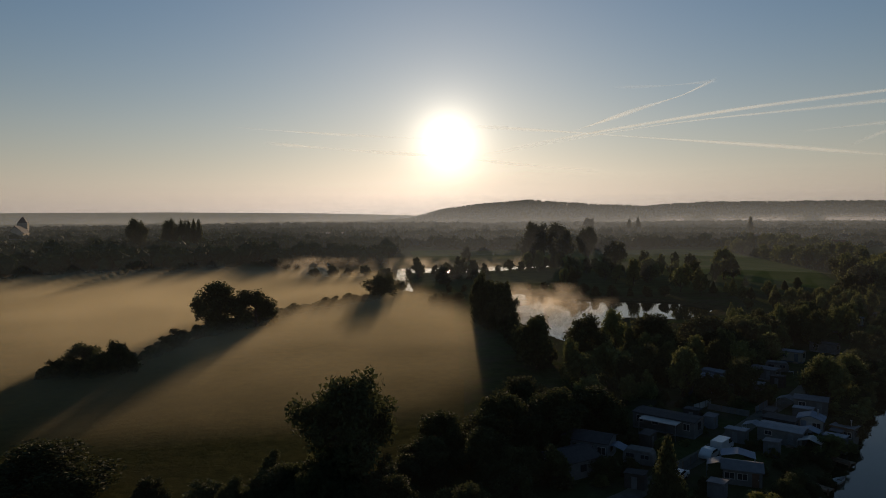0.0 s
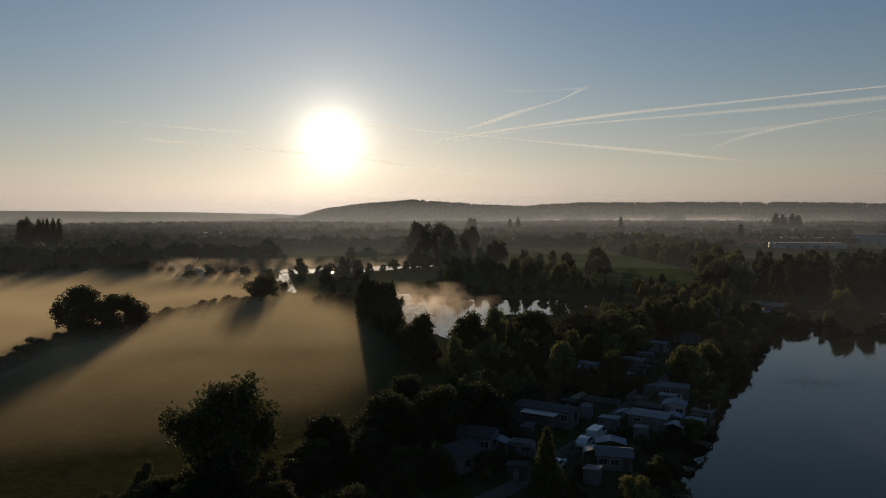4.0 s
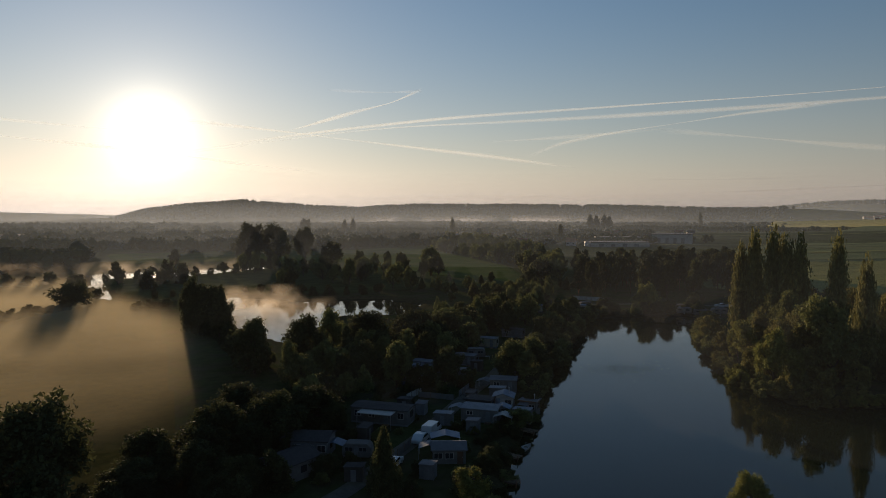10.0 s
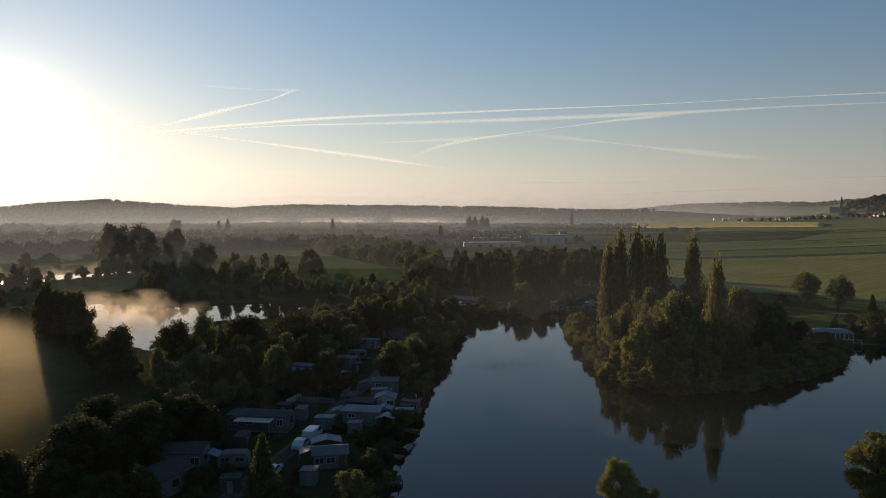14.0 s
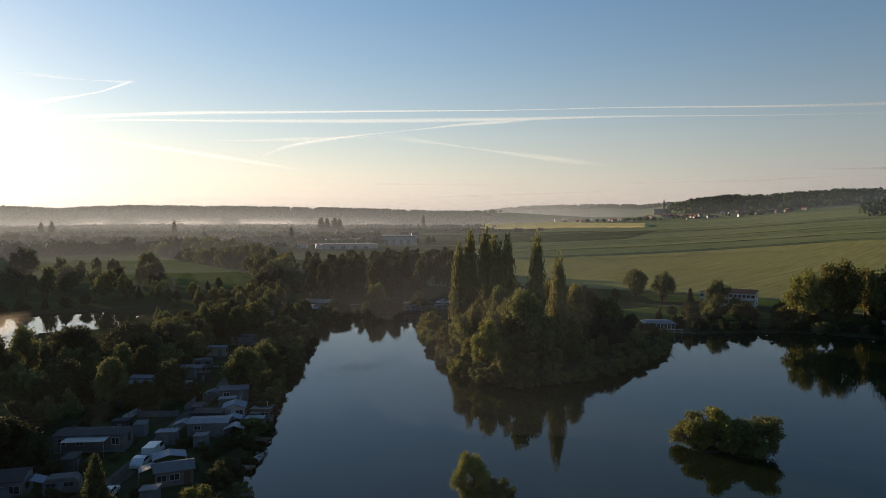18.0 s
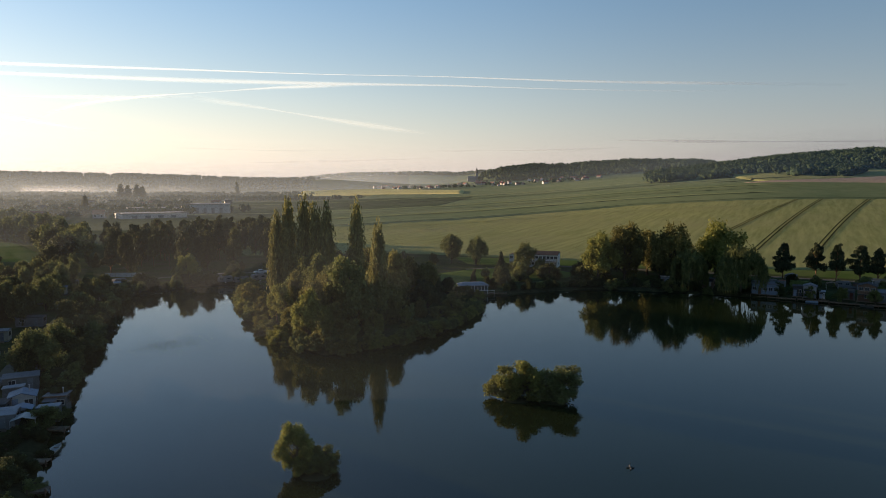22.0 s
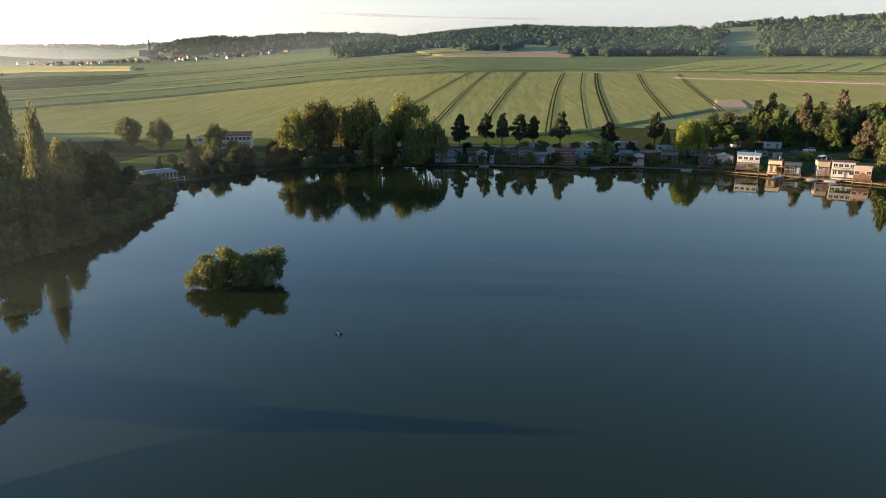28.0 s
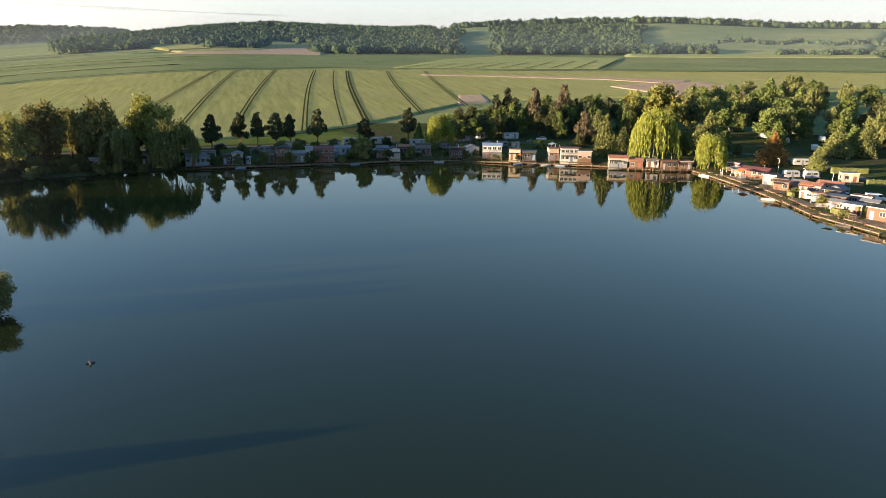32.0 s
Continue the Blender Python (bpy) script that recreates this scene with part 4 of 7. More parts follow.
field("field_green", [(1018, 66), (1072, -30), (1165, -142)], [(1200, 130), (1283, 43), (1349, -79)], M_CROP, "bright green field under the wooded crest", lift=1.2)
field("field_yellow", [(1215, 1060), (1190, 800), (1140, 585)], [(1560, 1340), (1580, 1035), (1330, 680)], M_YELLOW, "pale golden crop strip on the plain", lift=3.5)
field("field_dark", [(560, 640), (600, 545), (640, 440), (720, 400)], [(860, 900), (930, 800), (1000, 620), (980, 480)], M_DARKCROP, "dark low crop on the plain", lift=0.9)
field("field_far", [(800, -480), (740, -560), (690, -640), (640, -720)], [(930, -550), (870, -660), (800, -740), (740, -830)], M_PALE, "pale green field on the hillside", lift=1.6)
field("field_far", [(960, -540), (900, -650), (830, -745), (770, -840)], [(1240, -660), (1170, -800), (1080, -930), (960, -1080)], M_CROP2, "green hillside field below the crest", lift=1.5)
field("pasture", [(150, 330), (171, 290), (195, 330), (212, 378)], [(110, 560), (160, 600), (206, 628), (243, 589)], M_MOWN, "mown green pasture among trees", lift=0.25)
field("pasture", [(-20, 500), (60, 500), (130, 480)], [(-30, 620), (60, 640), (140, 620)], M_MOWN, "pale green pasture beyond the river", lift=0.25)
field("field_pale", [(330, 1250), (560, 1150), (760, 1010)], [(380, 1500), (640, 1420), (900, 1300)], M_PALE, "pale field on the far plain", lift=1.0)

tagged(new("ditch", mesh_of("ditch", *[q.tolist() for q in strip([(x * 1.003 + 1.5, y * 1.003) for x, y in DARKLINE], 4.0, 1.7, 120)], M_DITCH)), "dark grassy margin between two fields", "ditch", kind="structure")
tagged(new("grass_track", mesh_of("grass_track", *[q.tolist() for q in strip([(x * 1.16 + 1.5, y * 1.19 + 14) for x, y in DARKLINE[:7]], 7.0, 1.6, 120)], M_PALE)), "pale grassy farm track between crops", "track", kind="structure")
for kx, ky, width, mt in ((0.9, 0.93, 2.2, M_PALE), (1.42, 1.46, 6.0, M_PALE), (1.3, 1.33, 5.0, M_DARKCROP), (1.75, 1.8, 14.0, M_DARKCROP), (1.95, 2.0, 10.0, M_PALE)):
    tagged(new("field_strip", mesh_of("field_strip", *[q.tolist() for q in strip([(x * kx + 2, y * ky + 6) for x, y in DARKLINE[:7]], width, 1.7, 140)], mt)), "narrow strip of other crop across the rise", "field strip", kind="structure")
# wheel tracks in the crop, in pairs
tv, tf, to = [], [], 0
TRAM = [(52, -0.12), (26, -0.09), (3, -0.12), (-27.8, -0.13), (-44, -0.128), (-56.5, -0.128), (-86, -0.147), (-113, -0.17)]
for y0, k in TRAM:
    for off in (-0.95, 0.95):
        if y0 == -44 and off > 0:
            continue
        x0, x1 = 306 + max(0, -y0 - 30) * 0.75, 632 - abs(y0 - 10) * 0.25
        ln = [(x0 + (x1 - x0) * s, y0 + off + k * (x0 + (x1 - x0) * s - 312) + 3.0 * math.sin(s * 2.6)) for s in np.linspace(0, 1, 12)]
        v, f = strip(ln, 0.8 if y0 != -56.5 else 1.3, 0.95, 60)
        tv.append(v), tf.append(f + to)
        to += len(v)
for i in range(9):
    v, f = strip([(640 - i * 8, -150 - 21 * i), (690 + i * 4, -190 - 29 * i)], 1.6, 1.75, 6)
    tv.append(v), tf.append(f + to)
    to += len(v)
tagged(new("wheel_tracks", mesh_of("wheel_tracks", np.concatenate(tv).tolist(), np.concatenate(tf).tolist(), M_DITCH)), "dark tractor wheel tracks through the crop", "tracks", kind="stuff")

# mown grass along the shore lane and under the trees
field("lawn", [(246, 128), (262, 92), (276, 40), (276, -20), (272, -62)], [(272, 150), (284, 97), (294, 8), (304, -20), (312, -46)], M_MOWN, "strip of rough green grass below the crop", lift=0.08, n=40, m=10)
field("lawn", [(200, 102), (226, 86), (246, 70)], [(208, 134), (238, 122), (258, 100)], M_MOWN, "green lawn between pavilion and house", lift=0.1, n=24, m=12)
# camp lane
CAMP_LANE = [(12, 74), (23, 82), (30, 89), (38.5, 97), (53, 113), (67, 127), (85, 149), (97, 162), (115, 182), (134, 203), (150, 214), (175, 205), (196, 188)]
tagged(new("camp_lane", mesh_of("camp_lane", *[q.tolist() for q in strip(CAMP_LANE, 2.8, 0.05, 120)], M_GRAVEL)), "gravel lane through the camp", "lane", kind="structure")
tagged(new("shore_lane", mesh_of("shore_lane", *[q.tolist() for q in strip([(236, 120), (262, 95), (270, 40), (272, -20), (268, -60), (262, -98), (250, -122), (232, -150), (205, -180), (176, -185), (150, -178)], 3.2, 0.06, 120)], M_GRAVEL)), "gravel lane behind the lakeside cabins", "lane", kind="structure")


# ---- mist and haze ----
def mistmat(name, alpha, scale, sx, sy, lo, hi, face=None, colour=(0.9, 0.88, 0.84), fade=True, detail=4.0):
    """Sheet standing in for thin haze: mostly clear, the rest scattering the light that comes through it."""
    m = bpy.data.materials.new(name)
    m.use_nodes = True
    n, l = m.node_tree.nodes, m.node_tree.links
    n.remove(n["Principled BSDF"])
    tl = n.new("ShaderNodeBsdfTranslucent")
    df = n.new("ShaderNodeBsdfDiffuse")
    for s in (tl, df):
        s.inputs["Color"].default_value = (*colour, 1)
        if face:
            v = n.new("ShaderNodeCombineXYZ")
            for i in range(3):
                v.inputs[i].default_value = face[i]
            l.new(v.outputs[0], s.inputs["Normal"])
    mx = n.new("ShaderNodeMixShader")
    mx.inputs[0].default_value = 0.3
    l.new(tl.outputs[0], mx.inputs[1])
    l.new(df.outputs[0], mx.inputs[2])
    tp = n.new("ShaderNodeBsdfTransparent")
    g = n.new("ShaderNodeNewGeometry")
    mp = n.new("ShaderNodeMapping")
    mp.inputs["Scale"].default_value = (sx, sy, 1)
    l.new(g.outputs["Position"], mp.inputs[0])
    t = n.new("ShaderNodeTexNoise")
    t.inputs["Scale"].default_value, t.inputs["Detail"].default_value, t.inputs["Distortion"].default_value = scale, detail, 0.4
    l.new(mp.outputs[0], t.inputs["Vector"])
    r = n.new("ShaderNodeMapRange")
    r.interpolation_type = "SMOOTHSTEP"
    r.inputs[1].default_value, r.inputs[2].default_value, r.inputs[4].default_value = lo, hi, alpha
    l.new(t.outputs["Fac"], r.inputs[0])
    fac = r.outputs[0]
    if fade:
        uv = n.new("ShaderNodeUVMap")
        sp = n.new("ShaderNodeSeparateXYZ")
        l.new(uv.outputs[0], sp.inputs[0])
        mu = n.new("ShaderNodeMath")
        mu.operation = "MULTIPLY"
        l.new(fac, mu.inputs[0])
        l.new(sp.outputs[1], mu.inputs[1])
        fac = mu.outputs[0]
    ms = n.new("ShaderNodeMixShader")
    l.new(fac, ms.inputs[0])
    l.new(tp.outputs[0], ms.inputs[1])
    l.new(mx.outputs[0], ms.inputs[2])
    l.new(ms.outputs[0], n["Material Output"].inputs["Surface"])
    return m


def sheet(name, P, V, material, label, category):
    """A grid of points (m, n, 3) with a density V (m, n) stored in its map."""
    m, n = V.shape
    i = np.arange(m * n).reshape(m, n)
    f = np.stack([i[:-1, :-1], i[:-1, 1:], i[1:, 1:], i[1:, :-1]], -1).reshape(-1, 4)
    me = mesh_of(name, P.reshape(-1, 3).tolist(), f.tolist(), material, True)
    uv = me.uv_layers.new(name="density")
    vv = V.reshape(-1)[f.reshape(-1)]
    uv.data.foreach_set("uv", np.stack([np.zeros_like(vv), vv], 1).reshape(-1))
    return tagged(new(name, me), label, category, kind="stuff")


# Nested translucent shells imitate the paling of the plain with distance.
M_HAZE = mistmat("valley_haze_sheet", 1.0, 0.0015, 1, 1, -0.6, 0.6, colour=(0.47, 0.54, 0.62))
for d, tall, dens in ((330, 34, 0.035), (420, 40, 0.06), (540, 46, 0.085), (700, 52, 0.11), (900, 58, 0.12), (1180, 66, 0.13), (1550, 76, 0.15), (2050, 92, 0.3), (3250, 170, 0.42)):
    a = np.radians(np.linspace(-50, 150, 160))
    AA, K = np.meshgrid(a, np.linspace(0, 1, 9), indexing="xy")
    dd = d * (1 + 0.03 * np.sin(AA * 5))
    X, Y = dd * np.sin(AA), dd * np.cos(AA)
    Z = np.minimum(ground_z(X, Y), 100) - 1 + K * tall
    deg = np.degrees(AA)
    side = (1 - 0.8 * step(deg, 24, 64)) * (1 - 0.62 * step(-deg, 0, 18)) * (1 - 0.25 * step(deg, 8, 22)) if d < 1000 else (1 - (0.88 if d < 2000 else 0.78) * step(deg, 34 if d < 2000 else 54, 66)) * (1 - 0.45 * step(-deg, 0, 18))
    sheet("haze", np.stack([X, Y, Z], -1), dens * (1 - K) ** 0.9 * side * (K < 1), M_HAZE, "translucent shell imitating thin morning haze over the valley", "haze")
# Blue-tinted sheets put the hills' aerial haze into colour.
M_BLUE_HAZE = mistmat("hill_haze_sheet", 1.0, 0.0015, 1, 1, -0.6, 0.6, colour=(0.62, 0.76, 1.0))
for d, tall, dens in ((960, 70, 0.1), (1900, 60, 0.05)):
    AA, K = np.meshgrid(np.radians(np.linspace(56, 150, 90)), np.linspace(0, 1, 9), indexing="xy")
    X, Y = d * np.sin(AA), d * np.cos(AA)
    sheet("haze", np.stack([X, Y, ground_z(X, Y) - 1 + K * tall], -1), dens * np.minimum(1, K * 5) * (1 - K) ** 0.6 * step(np.degrees(AA), 62, 92), M_BLUE_HAZE, "bluish translucent sheet imitating haze before the wooded hills", "haze")
# Faint added sheets stand in for haze and veiling lens glare, denser by heading.
M_VEIL = mistmat("glare_veil", 1.0, 0.004, 1, 1, -0.6, 0.6, colour=(0.46, 0.5, 0.56))
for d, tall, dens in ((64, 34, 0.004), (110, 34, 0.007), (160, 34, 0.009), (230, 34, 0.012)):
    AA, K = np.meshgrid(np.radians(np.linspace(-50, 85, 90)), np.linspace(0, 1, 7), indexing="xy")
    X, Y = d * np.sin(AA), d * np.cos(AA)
    sheet("haze", np.stack([X, Y, 0.3 + K * tall], -1), dens * (1 - K) ** 0.5 * (0.7 + 1.9 * step(np.degrees(AA), 28, 46)) * step(np.degrees(AA), -50, -20) * (1 - step(np.degrees(AA), 50, 84)), M_VEIL, "faint sheet imitating haze and lens glare over camp and lake", "haze")
M_BANK = mistmat("mist_bank", 1.0, 0.012, 1, 1, 0.3, 0.6, colour=(0.72, 0.74, 0.78))
for a0, a1, d, z0, z1, dens in ((14, 44, 2200, 0, 24, 0.85), (18, 36, 2000, 0, 16, 0.5), (-30, -2, 2600, 0, 26, 0.3), (-4, 20, 2050, 0, 24, 0.25)):
    AA, K = np.meshgrid(np.radians(np.linspace(a0, a1, 60)), np.linspace(0, 1, 9), indexing="xy")
    X, Y = d * np.sin(AA), d * np.cos(AA)
    E = np.sin(np.pi * (AA - AA.min()) / (AA.max() - AA.min()))
    sheet("mist_bank", np.stack([X, Y, ground_z(X, Y) + z0 + K * (z1 - z0)], -1), dens * (1 - K) ** 1.4 * np.minimum(1, K * 6 + 0.3) * E ** 0.7, M_BANK, "white mist bank lying on the far plain", "mist")

# mist lying on the meadow
MISTY = [(-250, 330), (-215, 420), (-165, 455), (-75, 398), (-28, 388), (-5, 300), (12, 232), (18, 190), (16, 140), (4, 115), (-20, 100), (-60, 95), (-110, 100), (-190, 180)]
M_MIST = mistmat("meadow_mist", 1.0, 0.014, 1.0, 1.0, -0.1, 0.9, colour=(0.93, 0.8, 0.53))
md = 100.0
while md < 455:
    AA, K = np.meshgrid(np.radians(np.linspace(-46, 6, 120)), np.linspace(0, 1, 8), indexing="xy")
    dd = md * (1 + 0.012 * np.sin(AA * 9) + 0.004 * np.sin(AA * 31))
    X, Y = dd * np.sin(AA), dd * np.cos(AA)
    edge = step(-shore(X, Y, MISTY), -1, 16) * step(dd, 70, 210)
    tall = (4.6 + 0.3 * np.sin(AA * 13) + 0.2 * np.sin(AA * 29)) * (0.7 + 0.5 * step(dd, 120, 260))
    sheet("ground_mist", np.stack([X, Y, 0.2 + K * tall], -1), 0.53 * edge * K * (1 - K) ** 1.3, M_MIST, "golden ground mist over the meadow", "mist")
    md *= 1.018
# steam rising from the ponds
M_STEAM = mistmat("pond_steam", 1.0, 0.11, 1, 1, 0.4, 0.7, colour=(0.97, 0.85, 0.66))
rs = np.random.default_rng(5)
for cx, cy, w, tall, n in ((36, 250, 30, 9, 7), (46, 230, 26, 7, 4), (30, 270, 24, 8, 3), (-25, 400, 40, 10, 4), (-55, 385, 40, 12, 4), (40, 425, 40, 9, 2), (-80, 400, 40, 9, 2)):
    for j in range(n):
        x0, y0 = cx + rs.normal() * w * 0.25, cy + rs.normal() * w * 0.25
        S, K = np.meshgrid(np.linspace(-1, 1, 24), np.linspace(0, 1, 12))
        ww = w * rs.uniform(0.3, 0.6)
        X = x0 + S * ww + K * tall * rs.uniform(-0.6, 0.2)
        Y = y0 + np.sin(S * 3 + j) * 3
        sheet("pond_steam", np.stack([X, Y, 0.1 + K * tall], -1), 0.4 * (1 - S ** 2) * (1 - K) ** 0.7 * np.minimum(1, K * 8), M_STEAM, "wisp of steam rising off warm water", "steam")


# ---- contrails and thin clouds ----
M_TRAIL = mistmat("contrail", 1.0, 0.0016, 1, 1, -0.1, 0.6, colour=(0.84, 0.94, 1.0), detail=0.5)
M_CLOUD = mistmat("thin_cloud", 1.0, 0.002, 1, 1, 0.3, 0.65, colour=(0.5, 0.5, 0.55))


def trail(name, pts, width, dens, material=M_TRAIL, label="thin white contrail across the morning sky", R=4700, category="contrail"):
    """A streak in the sky through headings and heights in degrees."""
    p = np.array(pts, float)
    a = np.linspace(p[0, 0], p[-1, 0], 48)
    order = np.argsort(p[:, 0])
    e = np.interp(a, p[order, 0], p[order, 1])
    for _ in range(6):
        e[1:-1] = (e[:-2] + 2 * e[1:-1] + e[2:]) / 4
    K = np.linspace(-1, 1, 7)[:, None]
    s = np.linspace(0, 1, 48)[None]
    ee = np.radians(e[None] + K * width * (0.6 + 0.4 * np.sin(s * 9 + width * 40)) * 0.5)
    aa = np.radians(a[None] + 0 * K)
    P = np.stack([R * np.cos(ee) * np.sin(aa), R * np.cos(ee) * np.cos(aa), 36 + R * np.sin(ee)], -1)
    return sheet(name, P, dens * (1 - K ** 2) * np.minimum(1, np.minimum(s, 1 - s) * 7), material, label, category)


trail("contrail", [(10.7, 6.5), (16.3, 8.2), (19.4, 9.0), (21.9, 10.1)], 0.42, 0.56)
trail("contrail", [(2, 4.5), (4.2, 5.0), (10.7, 6.2), (17.7, 7.1), (24.7, 7.9), (33.5, 8.3), (41.5, 8.6), (61, 8.7), (84, 7.6), (92, 7.0)], 0.3, 0.51)
trail("contrail", [(2, 4.4), (4.2, 4.8), (13, 6.3), (20, 7.1), (33.5, 7.6), (47, 7.9), (61, 8.0), (84, 7.0)], 0.4, 0.38)
trail("contrail", [(30.6, 4.5), (33.1, 5.6), (37.6, 6.4), (47.4, 7.5), (54, 7.9)], 0.32, 0.38)
trail("contrail", [(1, 7.2), (3.5, 7.1), (10.7, 6.5), (19.1, 5.6), (27, 4.7), (34.8, 3.6)], 0.34, 0.44)
trail("contrail", [(-17, 6.9), (-9.1, 6.5), (0, 6.1)], 0.24, 0.41)
trail("contrail", [(-14.5, 5.7), (-8.7, 5.3), (0, 4.7)], 0.34, 0.44)
trail("contrail", [(2, 4.5), (6.9, 3.9), (13, 3.3)], 0.28, 0.30)
trail("contrail", [(27.4, 5.8), (35.6, 6.2), (42, 6.6)], 0.4, 0.21)
trail("contrail", [(41, 6.5), (46.2, 5.9), (51.8, 5.1), (60, 4.0)], 0.5, 0.23)
trail("contrail", [(14, 9.9), (18, 9.8), (22, 9.9)], 0.3, 0.15)
for pts, w, k in (([(74, 3.5), (83, 3.25), (95, 3.0)], 0.28, 0.5), ([(44, 1.5), (50, 1.65), (60, 2.0)], 0.25, 0.3), ([(40, 2.6), (48, 2.5), (55, 2.7)], 0.2, 0.2), ([(60, 2.6), (70, 2.7), (76, 2.9)], 0.2, 0.22)):
    trail("thin_cloud", pts, w, k, M_CLOUD, "thin grey streak of cloud low in the sky", category="cloud")

# ---- building materials ----
def paint(name, c, rough=0.55, vary=0.12, dirt=0.75):
    return mat(name, tuple(v * dirt for v in c), c, scale=1.4, rough=rough, vary=vary, bump=0.01, bscale=9.0)


M_WHITE = paint("white_paint", (0.43, 0.42, 0.4))
M_HOUSE = paint("bright_white_render", (0.68, 0.67, 0.64))
# Off-white darkened in the colour to hold the shade on camp walls.
M_WHITE_DIM = paint("dimmed_off_white_paint", (0.17, 0.166, 0.158), 0.8)
M_CREAM = paint("cream_render", (0.4, 0.345, 0.25))
M_PINK = paint("faded_pink_render", (0.36, 0.255, 0.215))
M_BROWNW = paint("brown_boards", (0.14, 0.08, 0.05), 0.7)
M_REDW = paint("red_brown_boards", (0.2, 0.075, 0.055), 0.7)
M_GREYW = paint("grey_boards", (0.19, 0.197, 0.205), 0.8)
M_DARKW = paint("dark_boards", (0.06, 0.055, 0.05), 0.75)
M_BLUEW = paint("blue_grey_paint", (0.18, 0.24, 0.32))
M_ORANGE = paint("orange_tarpaulin", (0.62, 0.17, 0.04), 0.5)
M_BLUE = paint("blue_plastic", (0.06, 0.25, 0.5), 0.35)
M_TARP = paint("pale_blue_tarpaulin", (0.15, 0.2, 0.27), 0.6)
M_ROOFG = paint("grey_sheet_roof", (0.15, 0.15, 0.158), 0.75)
M_ROOFD = paint("dark_felt_roof", (0.075, 0.07, 0.07), 0.8)
M_ROOFR = paint("dark_red_roof", (0.16, 0.05, 0.045), 0.7)
M_TILE = mat("tile_roof", (0.2, 0.09, 0.06), (0.32, 0.15, 0.1), scale=2.2, rough=0.85, bump=0.03, bscale=5.0, vary=0.12)
M_TILE_DARK = mat("dark_brown_tile_roof", (0.07, 0.045, 0.035), (0.12, 0.075, 0.055), scale=2.2, rough=0.85, bump=0.03, bscale=5.0)
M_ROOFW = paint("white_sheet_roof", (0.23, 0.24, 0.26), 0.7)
M_WOOD = mat("weathered_planks", (0.13, 0.09, 0.06), (0.25, 0.185, 0.125), scale=1.6, rough=0.85, bump=0.02, bscale=8.0, vary=0.15)
M_STONE = mat("pale_bank_edging", (0.3, 0.27, 0.22), (0.42, 0.38, 0.32), scale=1.2, rough=0.9, bump=0.02, bscale=6.0)
M_METAL = mat("galvanised_steel", (0.4, 0.41, 0.42), (0.52, 0.53, 0.54), scale=3.0, rough=0.4, metal=0.8)
M_RUBBER = mat("black_rubber", (0.02, 0.02, 0.02), (0.035, 0.035, 0.035), scale=6.0, rough=0.85)
M_CARW = paint("white_car_paint", (0.55, 0.56, 0.57), 0.25, 0.05, 0.95)
M_CARB = paint("blue_grey_car_paint", (0.12, 0.17, 0.24), 0.25, 0.1, 0.95)
M_CARD = paint("dark_car_paint", (0.045, 0.045, 0.05), 0.25, 0.2, 0.95)
M_LAMP = paint("lamp_glass", (0.8, 0.78, 0.7), 0.1, 0.02, 0.95)
M_GLASS = bpy.data.materials.new("window_glass")
M_GLASS.use_nodes = True
_b = M_GLASS.node_tree.nodes["Principled BSDF"]
_b.inputs["Base Color"].default_value = (0.03, 0.035, 0.04, 1)
_b.inputs["Roughness"].default_value, _b.inputs["IOR"].default_value = 0.06, 1.5


# ---- small mesh kit ----
def box(x0, x1, y0, y1, z0, z1, bevel=0.0):
    bm = bmesh.new()
    bmesh.ops.create_cube(bm, size=1.0)
    for v in bm.verts:
        v.co = ((x0 + x1) / 2 + v.co.x * (x1 - x0), (y0 + y1) / 2 + v.co.y * (y1 - y0), (z0 + z1) / 2 + v.co.z * (z1 - z0))
    if bevel:
        bmesh.ops.bevel(bm, geom=bm.edges[:], offset=bevel, segments=2, affect="EDGES", profile=0.6)
    return bm


def prism(profile, y0, y1, bevel=0.0):
    """An x-z outline drawn out along y."""
    bm = bmesh.new()
    a = [bm.verts.new((x, y0, z)) for x, z in profile]
    b = [bm.verts.new((x, y1, z)) for x, z in profile]
    bm.faces.new(a)
    bm.faces.new(b[::-1])
    for i in range(len(a)):
        j = (i + 1) % len(a)
        bm.faces.new((a[j], a[i], b[i], b[j]))
    bmesh.ops.recalc_face_normals(bm, faces=bm.faces[:])
    if bevel:
        bmesh.ops.bevel(bm, geom=bm.edges[:], offset=bevel, segments=2, affect="EDGES")
    return bm


def merge(*bms):
    """Several pieces of one part in one mesh."""
    out = bmesh.new()
    for b in bms:
        b.verts.index_update()
        vs = [out.verts.new(v.co) for v in b.verts]
        for f in b.faces:
            out.faces.new([vs[v.index] for v in f.verts])
        b.free()
    return out


def rod(p, q, r, seg=6):
    v, f = tube([p, q], [r, r], seg)
    bm = bmesh.new()
    vs = [bm.verts.new(c) for c in v]
    for q_ in f:
        bm.faces.new([vs[i] for i in q_])
    bm.faces.new(vs[:seg][::-1])
    bm.faces.new(vs[seg:])
    return bm


def part(name, bm, material, parent, label=""):
    me = bpy.data.meshes.new(name)
    bm.to_mesh(me)
    bm.free()
    me.materials.append(material)
    ob = new(name, me)
    ob.parent = parent
    return tagged(ob, label)


def thing(name, x, y, turn, label, category, group="", z=None):
    e = new(name)
    e.matrix_basis = pose(x, y, max(gz(x, y), 0.35) if z is None else z, 0, 0, turn)
    return tagged(e, label, category, group)


